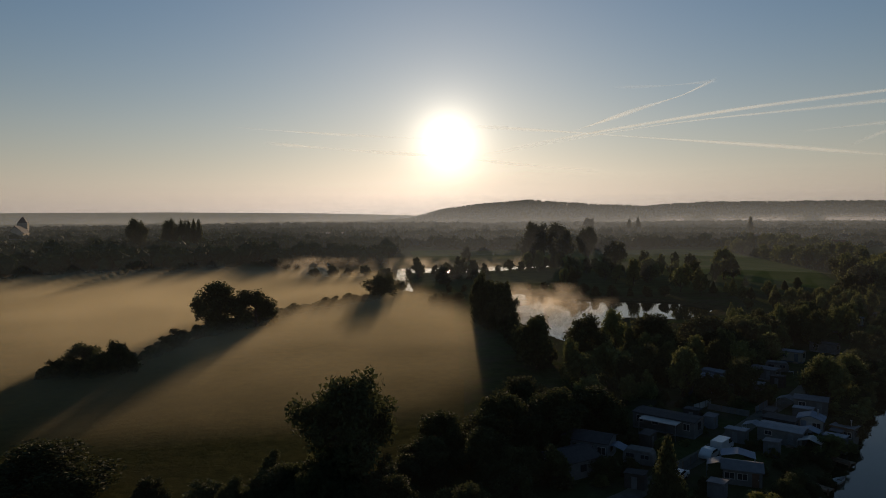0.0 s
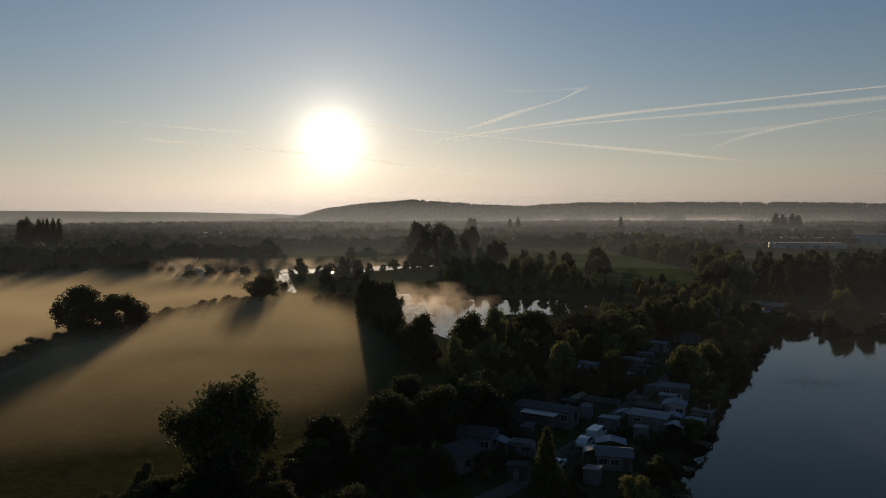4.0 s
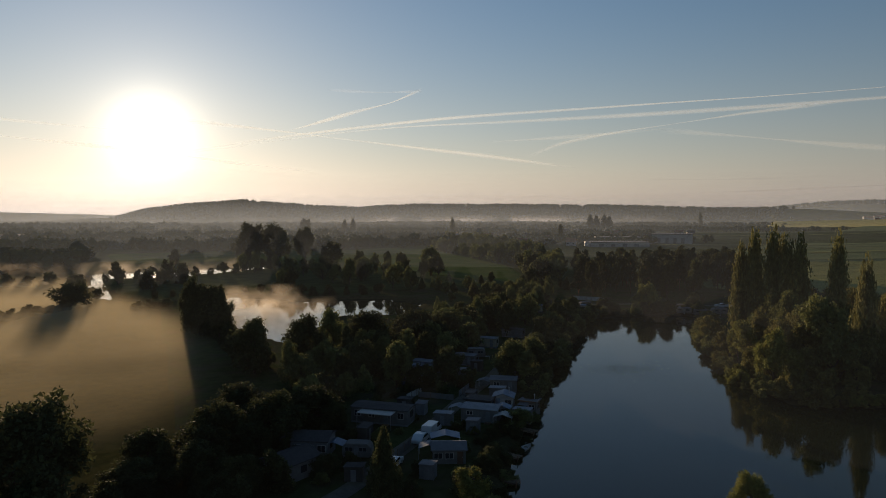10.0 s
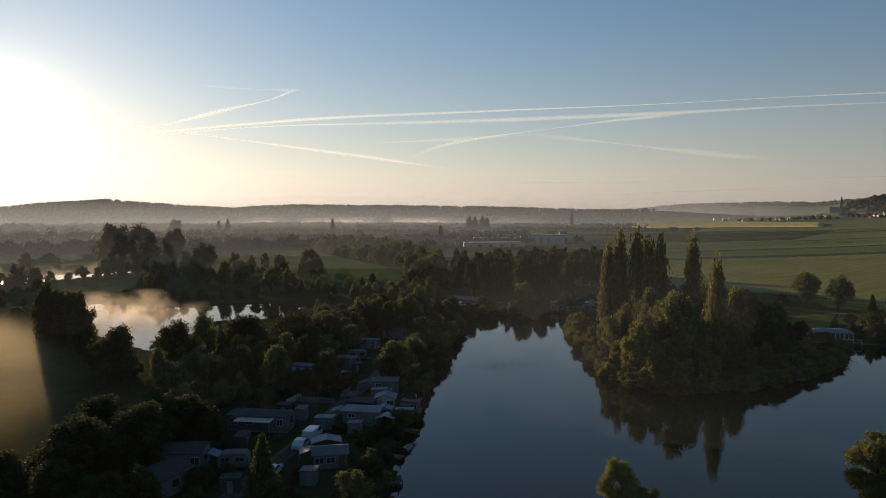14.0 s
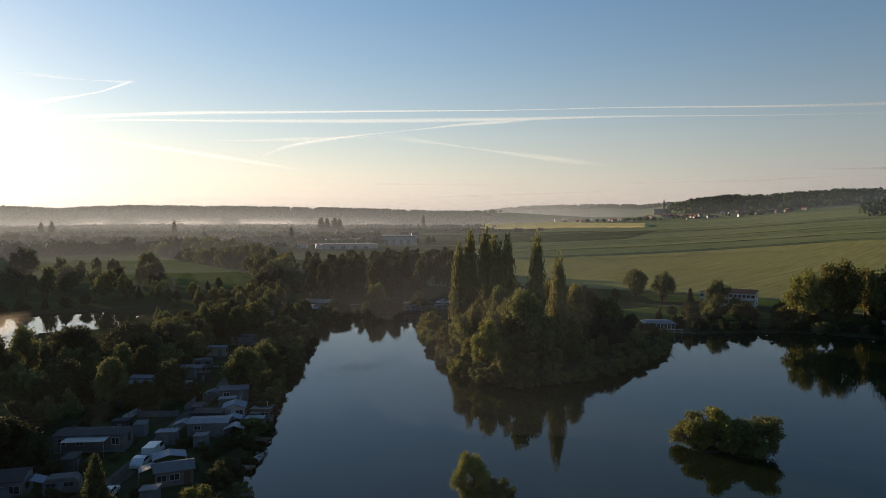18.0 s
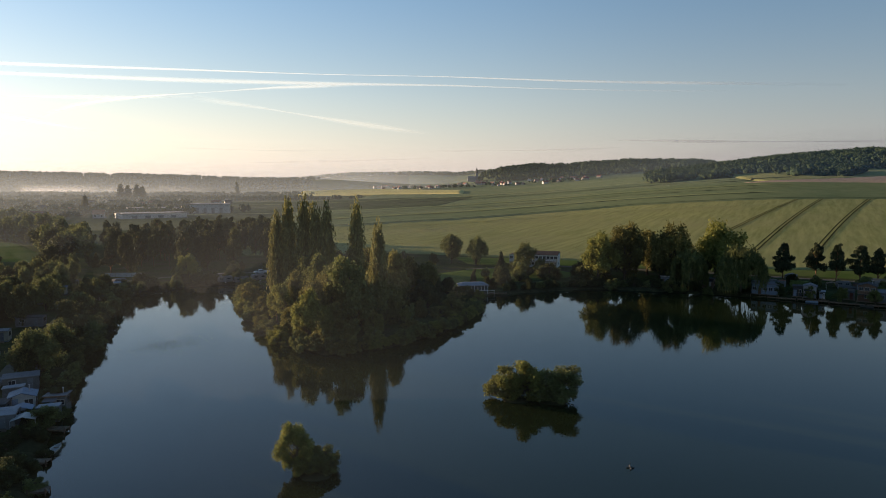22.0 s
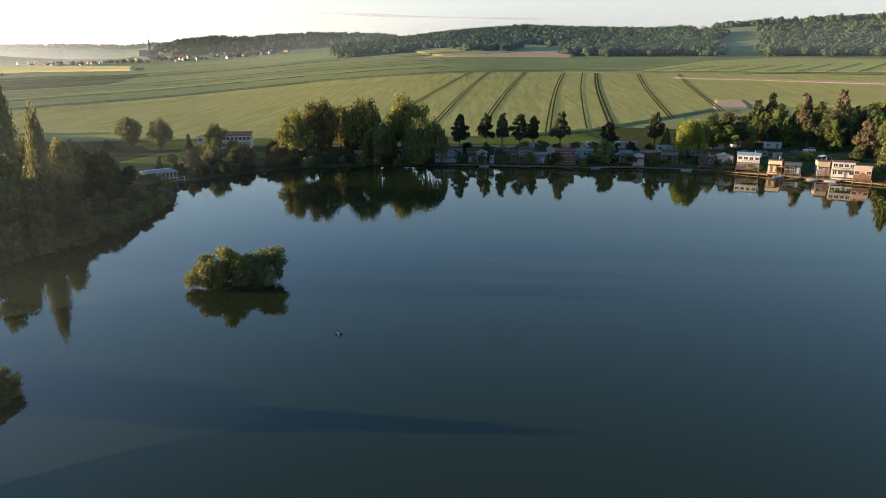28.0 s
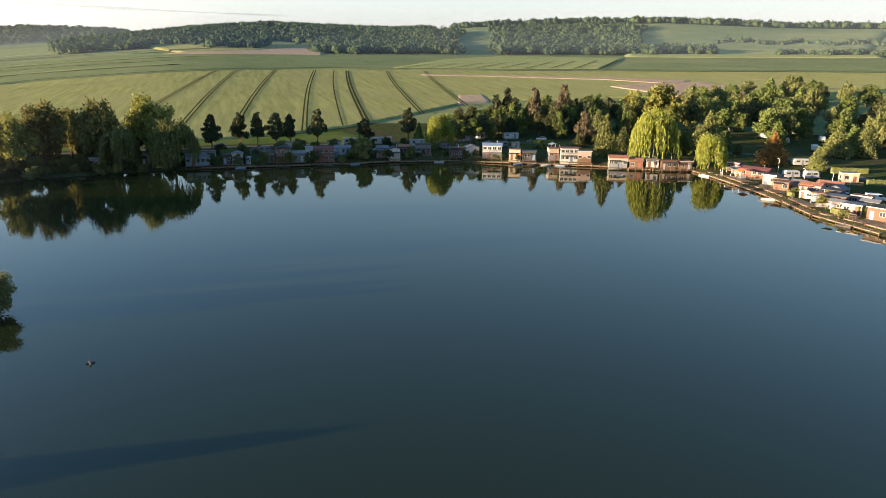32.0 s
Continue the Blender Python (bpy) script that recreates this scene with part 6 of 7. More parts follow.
# ---- far shore cabins ----
FAR = [
    # x, y, width, height, heading, wall, roof, style, label
    (239, 13.9, 7.8, 3.9, -90, M_BLUEW, M_ROOFG, "ridge", "blue-grey cabin with white-framed windows and grey roof"),
    (259.4, 7.7, 3.3, 3.0, -95, M_WHITE, M_ROOFG, "gable", "small white gabled cabin in the second row"),
    (239, 1.4, 3.6, 4.0, -90, M_WHITE, M_ROOFG, "gable", "small white gabled cabin with tall front windows"),
    (240, 4.8, 2.6, 3.2, -90, M_DARKW, M_ROOFD, "flat", "narrow dark timber hut by the water"),
    (239, -2, 1.5, 2.1, -90, M_WHITE, M_ROOFW, "flat", "small white garden shed beside a cabin"),
    (241, -8.8, 3.7, 3.5, -93, M_GREYW, M_ROOFD, "flat", "small grey cabin with a white front window"),
    (239.5, -13.6, 4.6, 5.4, -98, M_BROWNW, M_ROOFD, "gable", "dark brown two-storey timber cabin"),
    (239, -18.6, 4.4, 3.6, -95, M_GREYW, M_ROOFG, "ridge", "low grey cabin behind a pale terrace"),
    (245, -23.1, 2.7, 3.6, -94, M_WHITE, M_ROOFW, "flat", "narrow white cabin with a sheet roof"),
    (238.5, -27.3, 6.6, 5.0, -93, M_REDW, M_ROOFR, "ridge", "large red-brown boarded chalet with balcony"),
    (247, -35.2, 5.6, 3.2, -98, M_BLUEW, M_ROOFG, "ridge", "blue-roofed cabin above a grassy bank"),
    (241, -48.2, 4.2, 4.0, -100, M_GREYW, M_ROOFG, "ridge", "grey cabin with a lilac-grey roof"),
    (238, -52, 3.8, 4.1, -96, M_WHITE, M_ROOFD, "gable", "white cabin with blue boarding below"),
    (244, -57.5, 4.5, 3.2, -98, M_BROWNW, M_TILE, "ridge", "brown hut with a reddish roof"),
    (241.5, -63.4, 5.4, 4.0, -99, M_GREYW, M_ROOFD, "flat", "grey-brown cabin with two upper windows"),
    (234.5, -73.7, 4.6, 3.6, -102, M_DARKW, M_ROOFD, "flat", "dark timber hut beside the willow"),
    (235, -80, 5.0, 4.0, -98, M_WHITE, M_ROOFG, "gable", "white gabled cabin with a red-brown door"),
    (229.5, -85.5, 6.8, 5.2, -112, M_WHITE, M_BLUEW, "ridge", "white two-storey cabin with a blue-grey roof"),
    (225, -92.3, 4.0, 3.9, -115, M_CREAM, M_ROOFD, "flat", "low cream cabin behind a terrace"),
    (223, -97, 4.8, 3.2, -113, M_DARKW, M_ROOFG, "flat", "low dark cabin behind a terrace"),
    (220.5, -105.3, 3.4, 4.3, -105, M_CREAM, M_ROOFR, "flat", "open-sided terrace wing with a dark red roof"),
    (216.5, -109.3, 6.0, 4.8, -112, M_WHITE, M_ROOFR, "flat", "white two-storey house with yellow window panels"),
    (213.5, -113.6, 4.6, 4.0, -113, M_PINK, M_ROOFG, "flat", "pinkish two-level house with a balcony"),
    (204.5, -121.5, 6.0, 3.9, -115, M_CREAM, M_TILE, "ridge", "cream cabin under a brown tiled roof"),
    (201.5, -126.5, 4.4, 3.2, -122, M_BROWNW, M_TILE, "ridge", "brown hut under a brown tiled roof"),
    (199.3, -131.3, 4.0, 2.7, -116, M_WHITE, M_ROOFG, "flat", "low white cabin at the water's edge"),
    (196.5, -136, 5.4, 3.1, -107, M_BROWNW, M_ROOFD, "flat", "brown hut with an open awning front"),
    (195, -141.3, 4.2, 2.7, -107, M_BROWNW, M_TILE, "flat", "brown boarded boat hut"),
]
# Some taller fronts get the added dark lower cladding to dim them.
for i, (fx, fy, fw, fh, hd, wl_, rf, st, lb) in enumerate(FAR):
    second = fx > 243
    cabin(fx - (0 if second else 1.8), fy, fw, fh, hd, 4.6, wl_, rf, st, lb, deck=0 if second else 1.6, lower=(None, M_BROWNW, M_GREYW)[i % 3] if fh > 3.8 and not second else None)
for fx, fy, fw, fh, hd, rf in ((268, -41, 4.4, 2.6, -97, M_ROOFW), (267, -52.5, 10.4, 2.7, -95, M_ROOFW), (266, -89, 6.3, 2.7, -95, M_TILE), (268, -109, 6.3, 2.6, -98, M_ROOFW), (272, -97, 3.2, 2.4, -97, M_ROOFW), (262, 28, 7, 2.7, -90, M_ROOFG), (263, -18, 6, 2.6, -93, M_ROOFG), (258, -66, 6, 2.7, -97, M_ROOFW), (262, -34, 5, 2.7, -95, M_ROOFD)):
    mobile_home(fx, fy, fw, fh, hd, 3.0, M_WHITE, rf, "pale mobile home standing behind the lakeside cabins")
# garden plots behind the lakeside cabins
rp = np.random.default_rng(31)
for i in range(30):
    u = i / 29
    px, py = 250 + 5 * math.sin(u * 9) - 14 * max(0, u - 0.72) / 0.28 + rp.uniform(-1.5, 1.5), 14 - 128 * u + rp.uniform(-1.2, 1.2)
    k = i % 5
    if k == 0:
        caravan(px, py, -90 + rp.uniform(-25, 25), 4.4, "pale caravan on a garden plot behind the cabins", M_WHITE_DIM)
    elif k == 1:
        shed(px, py, -95 + rp.uniform(-10, 10), rp.uniform(2, 3.2), rp.uniform(2.1, 2.6), (M_BROWNW, M_GREYW, M_CREAM)[i % 3], (M_ROOFD, M_TILE, M_ROOFG)[i % 3], ("brown", "grey", "cream")[i % 3] + " plank shed behind the lakeside cabins")
    elif k == 2:
        hedge(px, py, rp.uniform(4, 7), rp.uniform(1.3, 2.0), 1.2, -92 + rp.uniform(-8, 8), "clipped green hedge between garden plots", M_GREEN)
    elif k == 3:
        tree("shrub", px, py, rp.uniform(2.4, 4.0), rp.uniform(3, 4.4), (M_LEAF_D, M_GREEN, M_LEAF)[i % 3], "garden shrub behind the lakeside cabins")
    else:
        awning(px, py, -92 + rp.uniform(-10, 10), 3.4, 2.8, 2.3, (M_ROOFG, M_BROWNW, M_TARP)[i % 3], "low sheet-roofed shelter on a garden plot")
# plank walks and edging along the far shore
SHORE = [(237, 22), (236, -4), (235, -32), (236, -52), (232, -75), (219, -99), (208, -118), (197, -131), (193, -144), (186, -143), (166, -140), (149, -137), (127, -130), (108, -130)]
for i, ((x0, y0), (x1, y1)) in enumerate(zip(SHORE, SHORE[1:])):
    L = math.hypot(x1 - x0, y1 - y0)
    m = max(1, round(L / 9))
    for j in range(m):
        s = (j + 0.5) / m
        a = math.degrees(math.atan2(y1 - y0, x1 - x0))
        jetty(x0 + (x1 - x0) * s, y0 + (y1 - y0) * s, a, L / m - (0.6 if j % 2 else 0.1), 1.5 + 0.5 * ((i + j) % 3), "plank walk edging the lake bank", 0.5 + 0.08 * ((i * 3 + j) % 3))

# ---- right bank ----
BANK = [
    (172.5, -151, 8.0, 3.0, -150, M_REDW, M_ROOFR, "ridge", "dark red timber cabin beside an orange awning"),
    (160.5, -146, 3.8, 3.0, -150, M_CREAM, M_ROOFD, "flat", "yellowish boarded hut on the bank"),
    (156.5, -146.5, 4.0, 2.5, -150, M_WHITE, M_ROOFD, "flat", "white boxy cabin on the bank"),
    (146, -146.5, 5.3, 3.0, -152, M_WHITE, M_TILE, "ridge", "white cabin with a brown roof"),
    (148, -155, 6.4, 2.6, -150, M_GREYW, M_TILE, "ridge", "long low cabin with a brown roof"),
    (139, -146.5, 4.8, 2.5, -150, M_BROWNW, M_ROOFD, "flat", "low hut with a grey roof"),
    (123, -136.5, 4.4, 2.5, -155, M_PINK, M_ROOFG, "flat", "pinkish hut with a white front on a terrace"),
    (116.5, -137, 4.4, 3.0, -160, M_BROWNW, M_ROOFD, "flat", "brown boarded hut with an open front"),
    (157, -172, 4.4, 3.0, -120, M_CREAM, M_ROOFG, "flat", "beige garden hut beside a hedge"),
    (152, -142.5, 4.0, 2.6, -150, M_BROWNW, M_TILE, "flat", "small brown boarded boat hut"),
    (132, -141, 4.4, 2.5, -150, M_BROWNW, M_ROOFG, "flat", "low brown hut behind a mooring deck"),
]
for fx, fy, fw, fh, hd, wl_, rf, st, lb in BANK:
    cabin(fx, fy, fw, fh, hd, 4.0, wl_, rf, st, lb, deck=3.6, group="bank huts")


awning(171, -145.5, -105, 3.4, 4.2, 3.0, M_ORANGE, "bright orange tarpaulin shelter on the terrace")
awning(177.5, -146.5, -150, 4.2, 3.2, 2.6, M_ROOFW, "white canopy over a lakeside terrace")
awning(134.5, -138.5, -150, 3.2, 2.6, 2.4, M_GREYW, "grey boat shelter at the mooring")
caravan(182.5, -178, -110, 6.0, "long grey-white caravan under the trees")
caravan(168.5, -161, -105, 4.8, "white caravan behind the bank huts")
caravan(166, -166, -105, 4.4, "white caravan with an awning")
car(156, -162.5, -105, M_CARB, False, "blue-grey car parked on the grass")
car(134, -156, -110, M_CARW, True, "white van parked on the grass")
car(137.5, -149, -105, M_CARB, True, "dark blue van behind the huts")
hedge(121.5, -141.5, 9, 2.4, 3.0, -106, "large clipped green hedge", M_LEAF)
hedge(168, -183, 11, 1.8, 1.5, -113, "long trimmed green hedge")
hedge(152, -178, 8, 1.6, 1.4, -110, "trimmed green hedge beside the lane")
boat(145.9, -133.5, -140, 3.6)
boat(183, -141, -170, 3.8, M_WHITE, "white boat tied below the willow")
for px, py in ((196, -150), (176, -163), (158, -156), (150, -158), (146, -160), (208, -130), (246, -68), (252, -100)):
    lamp_post(px, py)
for i in range(16):
    a, b = divmod(i, 4)
    caravan(205 + a * 15 + (i * 7 % 5), -205 - b * 17 - (i * 5 % 6), -40 + 23 * (i % 5), 4.6, "pale caravan half hidden among trees")
for i, (px, py) in enumerate(((262, -120), (256, -113), (246, -112), (239, -140), (230, -160), (222, -176))):
    car(px, py, 70 + 31 * i, (M_CARW, M_CARD, M_CARB)[i % 3], False, ("white", "dark", "blue-grey")[i % 3] + " car parked by the camp lane")
hedge(253, -116, 10, 1.5, 1.6, -100)
hedge(246, -124, 8, 1.4, 1.5, -110)

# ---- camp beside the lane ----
# Pale walls here use the shade-darkened off-white.
mobile_home(34.6, 105.6, 10.0, 2.8, -40, 4.0, M_WHITE_DIM, M_ROOFD, "long white mobile home with a dark roof and pale awning", awning=M_WHITE)
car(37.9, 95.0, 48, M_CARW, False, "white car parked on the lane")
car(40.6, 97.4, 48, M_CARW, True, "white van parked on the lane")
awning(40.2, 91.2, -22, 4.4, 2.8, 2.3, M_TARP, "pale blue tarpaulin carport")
cabin(38, 84.8, 4.6, 2.5, -22, 3.6, M_WHITE_DIM, M_ROOFG, "ridge", "white hut with a grey gabled roof", deck=0, group="camp homes")
mobile_home(50.2, 100.0, 6.2, 2.4, -40, 3.8, M_WHITE_DIM, M_ROOFW, "mobile home with a ribbed white roof")
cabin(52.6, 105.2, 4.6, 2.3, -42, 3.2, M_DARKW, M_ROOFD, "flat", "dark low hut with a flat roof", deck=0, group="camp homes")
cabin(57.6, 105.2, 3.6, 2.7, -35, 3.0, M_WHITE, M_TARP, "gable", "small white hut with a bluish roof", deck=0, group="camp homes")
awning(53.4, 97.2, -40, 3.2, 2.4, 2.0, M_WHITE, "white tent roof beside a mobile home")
mobile_home(63.0, 115.0, 5.2, 2.6, -32, 3.6, M_WHITE_DIM, M_ROOFG, "boxy pale mobile home with a grey roof")
cabin(61, 102.4, 3.0, 2.3, -48, 2.8, M_WHITE_DIM, M_ROOFG, "flat", "small pale hut near the water", deck=1.5, group="camp homes")
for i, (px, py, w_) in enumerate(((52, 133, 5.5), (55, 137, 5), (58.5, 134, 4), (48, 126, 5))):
    mobile_home(px, py, w_, 2.5, -53, 2.6, (M_WHITE_DIM, M_BLUEW)[i % 2], (M_TARP, M_ROOFW, M_ROOFG)[i % 3], "camp home under pale blue sheeting")
fence(49.3, 116, 7, -42, material=M_WHITE_DIM)
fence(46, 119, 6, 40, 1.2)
cabin(14.5, 88.5, 5.2, 3.2, -60, 6.0, M_WHITE_DIM, M_ROOFD, "gable", "white gabled cottage with a dark roof", deck=0, group="camp homes")
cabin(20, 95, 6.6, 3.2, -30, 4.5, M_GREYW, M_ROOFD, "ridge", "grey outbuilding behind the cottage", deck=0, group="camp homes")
caravan(27, 92, -30, 4.2, "small caravan with a pale roof", M_WHITE_DIM)
car(30.5, 87, 50, M_CARW, False, "small white car beside the lane")
for i, (px, py, tn) in enumerate(((33, 81, -40), (31, 99, 48), (44, 101, -42), (46.5, 95, -40), (55, 111, 46), (59.5, 111, -38), (44, 108, 50), (41, 111, -42), (57.5, 98.5, -46), (68, 121, -44), (24, 84, -30), (47, 128, -50), (61, 128, 45), (66, 133, -45))):
    shed(px, py, tn, 2.0 + 0.5 * (i % 3), 2.0 + 0.2 * (i % 2), (M_GREYW, M_DARKW, M_WHITE_DIM)[i % 3], (M_ROOFG, M_ROOFW, M_ROOFD)[(i * 5) % 3], ("grey", "dark", "pale")[i % 3] + " garden shed between the camp homes")
for i, (px, py, tn) in enumerate(((48.5, 104.5, -40), (55.5, 101.5, -38), (61, 119, -42), (36.5, 88.5, -25), (24.5, 95, -30))):
    awning(px, py, tn, 3.0, 2.4, 2.1, (M_ROOFW, M_TARP, M_GREYW)[i % 3], "sheet-roofed lean-to shelter beside a camp home")
fence(34, 92, 5, 48, 1.2, M_WHITE_DIM, "dimmed off-white panel fence along the camp lane")
fence(56, 118, 6, 46, 1.1, M_GREYW, "grey panel fence along the camp lane")
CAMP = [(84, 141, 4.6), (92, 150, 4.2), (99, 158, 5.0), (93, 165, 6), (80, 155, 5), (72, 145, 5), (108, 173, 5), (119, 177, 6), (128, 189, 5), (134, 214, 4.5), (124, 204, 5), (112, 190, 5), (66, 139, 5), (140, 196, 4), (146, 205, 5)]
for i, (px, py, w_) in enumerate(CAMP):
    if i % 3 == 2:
        caravan(px, py, -45 + 20 * (i % 4), 4.6, "white caravan standing beside the camp lane", M_WHITE_DIM)
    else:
        mobile_home(px, py, w_, 2.5 + 0.15 * (i % 3), -50 + 8 * (i % 3), 2.9, (M_WHITE_DIM, M_CREAM, M_GREYW)[i % 3], (M_ROOFG, M_ROOFW, M_TARP, M_ROOFD)[i % 4], "weathered camp home under trees")
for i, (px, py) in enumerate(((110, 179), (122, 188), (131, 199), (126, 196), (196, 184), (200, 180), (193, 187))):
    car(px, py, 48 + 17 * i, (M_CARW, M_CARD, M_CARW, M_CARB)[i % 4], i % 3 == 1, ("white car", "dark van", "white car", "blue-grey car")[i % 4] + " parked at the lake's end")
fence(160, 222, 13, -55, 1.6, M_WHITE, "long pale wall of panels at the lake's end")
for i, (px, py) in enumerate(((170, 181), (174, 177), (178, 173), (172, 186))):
    caravan(px, py, -40 + 10 * i, 5.4, "white caravan on the lake bank in paint darkened for shade", M_WHITE_DIM)
jetty(56, 95.5, -60, 5, 1.4)
jetty(48, 86, -55, 4, 1.4)
boat(52, 88, 30)
jetty(43, 78, -50, 4, 1.4)

# ---- house and glazed pavilion by the lake ----
cabin(256, 96, 12, 6.2, -78, 8, M_HOUSE, M_TILE_DARK, "ridge", "white house with a reddish tiled roof and balcony", deck=0, group="houses")
cabin(252, 105, 6.5, 6.0, -78, 6, M_HOUSE, M_TILE_DARK, "gable", "white side wing with a tiled gable", deck=0, group="houses")


def pavilion(x, y, turn, w=9.0, d=5.0, h=2.4):
    """A glazed lakeside room under a low hipped roof."""
    e = thing("pavilion", x, y, turn, "white glazed pavilion with a low hipped roof on the lake bank", "pavilion", z=0.6)
    part("base", box(-w / 2, w / 2, 0, d, -0.9, 0.7), M_WHITE, e)
    part("glazing", box(-w / 2 + 0.08, w / 2 - 0.08, 0.08, d - 0.08, 0.703, h - 0.2), M_GLASS, e, "band of dark window glass")
    for i in range(9):
        px = -w / 2 + 0.06 + (w - 0.12) * i / 8
        for py in (0.05, d - 0.05):
            part("mullion", box(px - 0.06, px + 0.06, py - 0.05, py + 0.05, 0.7, h - 0.2), M_HOUSE, e)
    for sx in (-w / 2 + 0.05, w / 2 - 0.05):
        for j in range(1, 4):
            part("mullion", box(sx - 0.05, sx + 0.05, d * j / 4 - 0.06, d * j / 4 + 0.06, 0.7, h - 0.2), M_HOUSE, e)
    bm = bmesh.new()
    ring = [[bm.verts.new((sx * (w / 2 + o), d / 2 + sy * (d / 2 + o), z)) for sx, sy in ((-1, -1), (1, -1), (1, 1), (-1, 1))] for o, z in ((0.35, h - 0.2), (0.35, h - 0.05), (-0.9, h + 0.5), (-2.0, h + 0.72))]
    for a, b in zip(ring, ring[1:]):
        for j in range(4):
            bm.faces.new((a[j], a[(j + 1) % 4], b[(j + 1) % 4], b[j]))
    bm.faces.new(ring[0][::-1])
    bm.faces.new(ring[-1])
    part("roof", bm, M_ROOFW, e, "pale sheet-covered hipped roof")
    part("terrace", deckmesh(-w / 2 - 0.6, w / 2 + 1.6, -2.6, -0.05, 0.1), M_WOOD, e)
    for i in range(6):
        px = -w / 2 - 0.4 + (w + 1.8) * i / 5
        part("post", box(px - 0.06, px + 0.06, -2.55, -2.43, -1.6, 0.95), M_HOUSE, e)
    part("rail", box(-w / 2 - 0.5, w / 2 + 1.5, -2.53, -2.45, 0.9, 0.98), M_HOUSE, e)


pavilion(196, 96.5, -50)
jetty(199, 91, -50, 8, 2.0)
boat(236, 51, 60, 3.8, M_BLUE, "blue rowing boat below the trees")
boat(234, 58, 70, 3.6)
cabin(240, 45, 3.6, 3.0, -90, 3.6, M_GREYW, M_ROOFD, "flat", "grey fishing hut under tall trees", deck=2.0)
cabin(241, 32, 4.4, 3.0, -90, 4, M_BROWNW, M_ROOFD, "flat", "dark fishing hut under the willow", deck=2.0)

# ---- floating marks on the lake ----
for px, py in ((84.6, 19.4),):
    e = thing("buoy", px, py, 20, "small floating mooring mark on the lake", "buoy", z=0.0)
    part("float", merge(rod((-0.6, 0, 0.05), (0.6, 0, 0.05), 0.1, 8), rod((0, -0.5, 0.05), (0, 0.5, 0.05), 0.1, 8)), M_DARKW, e)
    part("stake", rod((0.2, 0, -0.3), (0.2, 0, 0.7), 0.04, 6), M_DARKW, e)


# ---- far villages ----
def house(x, y, w, d, h, turn, wall, roof, label, group="village houses"):
    e = thing("house", x, y, turn, label, "house", group)
    part("wall", prism([(-d / 2, -2), (d / 2, -2), (d / 2, h), (0, h + d * 0.42), (-d / 2, h)], -w / 2, w / 2), wall, e)
    for sg in (-1, 1):
        part("roof", prism([(0, h + d * 0.42 + 0.05), (sg * (d / 2 + 0.4), h - 0.25), (sg * (d / 2 + 0.4), h + 0.05), (0, h + d * 0.42 + 0.4)], -w / 2 - 0.3, w / 2 + 0.3), roof, e)
    for k in range(2):
        yy = w * (0.28 if k else -0.28)
        part("window", box(-d / 2 - 0.06, -d / 2, yy - 0.7, yy + 0.7, h * 0.35, h * 0.75), M_GLASS, e)


rv = np.random.default_rng(12)
for i in range(64):
    a, d = radians(rv.uniform(55, 74)), rv.uniform(1880, 2140)
    house(d * math.sin(a), d * math.cos(a), rv.uniform(9, 15), rv.uniform(7, 9), rv.uniform(3, 5), rv.uniform(0, 180), (M_WHITE, M_CREAM)[i % 2], (M_TILE, M_ROOFR)[i % 2], "pale village house with a red-brown tiled roof")
for i in range(26):
    a, d = radians(rv.uniform(24, 44)), rv.uniform(700, 1250)
    house(d * math.sin(a), d * math.cos(a), rv.uniform(9, 14), rv.uniform(7, 9), rv.uniform(3, 5), rv.uniform(0, 180), (M_WHITE, M_CREAM)[i % 2], (M_TILE, M_ROOFD)[i % 2], "pale house among trees on the plain")
for i in range(22):
    a, d = radians(rv.uniform(-33, -14)), rv.uniform(800, 1050)
    house(d * math.sin(a), d * math.cos(a), rv.uniform(14, 24), rv.uniform(8, 10), rv.uniform(4, 7), rv.uniform(70, 110), (M_WHITE, M_CREAM)[i % 2], (M_ROOFG, M_ROOFD)[i % 2], "town house in the morning haze")


def hall(x, y, w, d, h, turn, label):
    e = thing("warehouse", x, y, turn, label, "warehouse", "warehouses")
    part("wall", box(-w / 2, w / 2, -d / 2, d / 2, -2, h), M_WHITE, e)
    part("roof", box(-w / 2 - 0.4, w / 2 + 0.4, -d / 2 - 0.4, d / 2 + 0.4, h + 0.003, h + 0.6), M_ROOFG, e)
    for k in range(4):
        part("loading_door", box(-w * 0.36 + k * w * 0.2, -w * 0.28 + k * w * 0.2, -d / 2 - 0.05, -d / 2, 0.2, h * 0.6), M_GREYW, e)


hall(545, 600, 42, 24, 10, -46, "large white flat-roofed warehouse")
hall(440, 565, 60, 24, 4.5, -20, "long low white warehouse")
hall(500, 640, 50, 26, 6, -30, "low white warehouse among trees")
hall(-150, 900, 60, 14, 9, 10, "long pale building in the haze")
e = thing("church", -560, 905, 20, "church with a square tower above the roofs", "church")
part("nave", prism([(-9, -2), (9, -2), (9, 12), (0, 21), (-9, 12)], -26, 14), M_STONE, e)
part("roof", merge(prism([(0, 21.1), (-9.8, 11.6), (-9.8, 12.3), (0, 21.9)], -26.5, 14.5), prism([(0, 21.1), (9.8, 11.6), (9.8, 12.3), (0, 21.9)], -26.5, 14.5)), M_ROOFD, e)
part("tower", box(-6, 6, 14.2, 26, -2, 25), M_STONE, e)
bm = bmesh.new()
bmesh.ops.create_cone(bm, cap_ends=True, segments=4, radius1=8.4, radius2=1.4, depth=8, matrix=Matrix.Translation((0, 20.1, 29.0)) @ Matrix.Rotation(radians(45), 4, "Z"))
part("spire", bm, M_ROOFD, e)
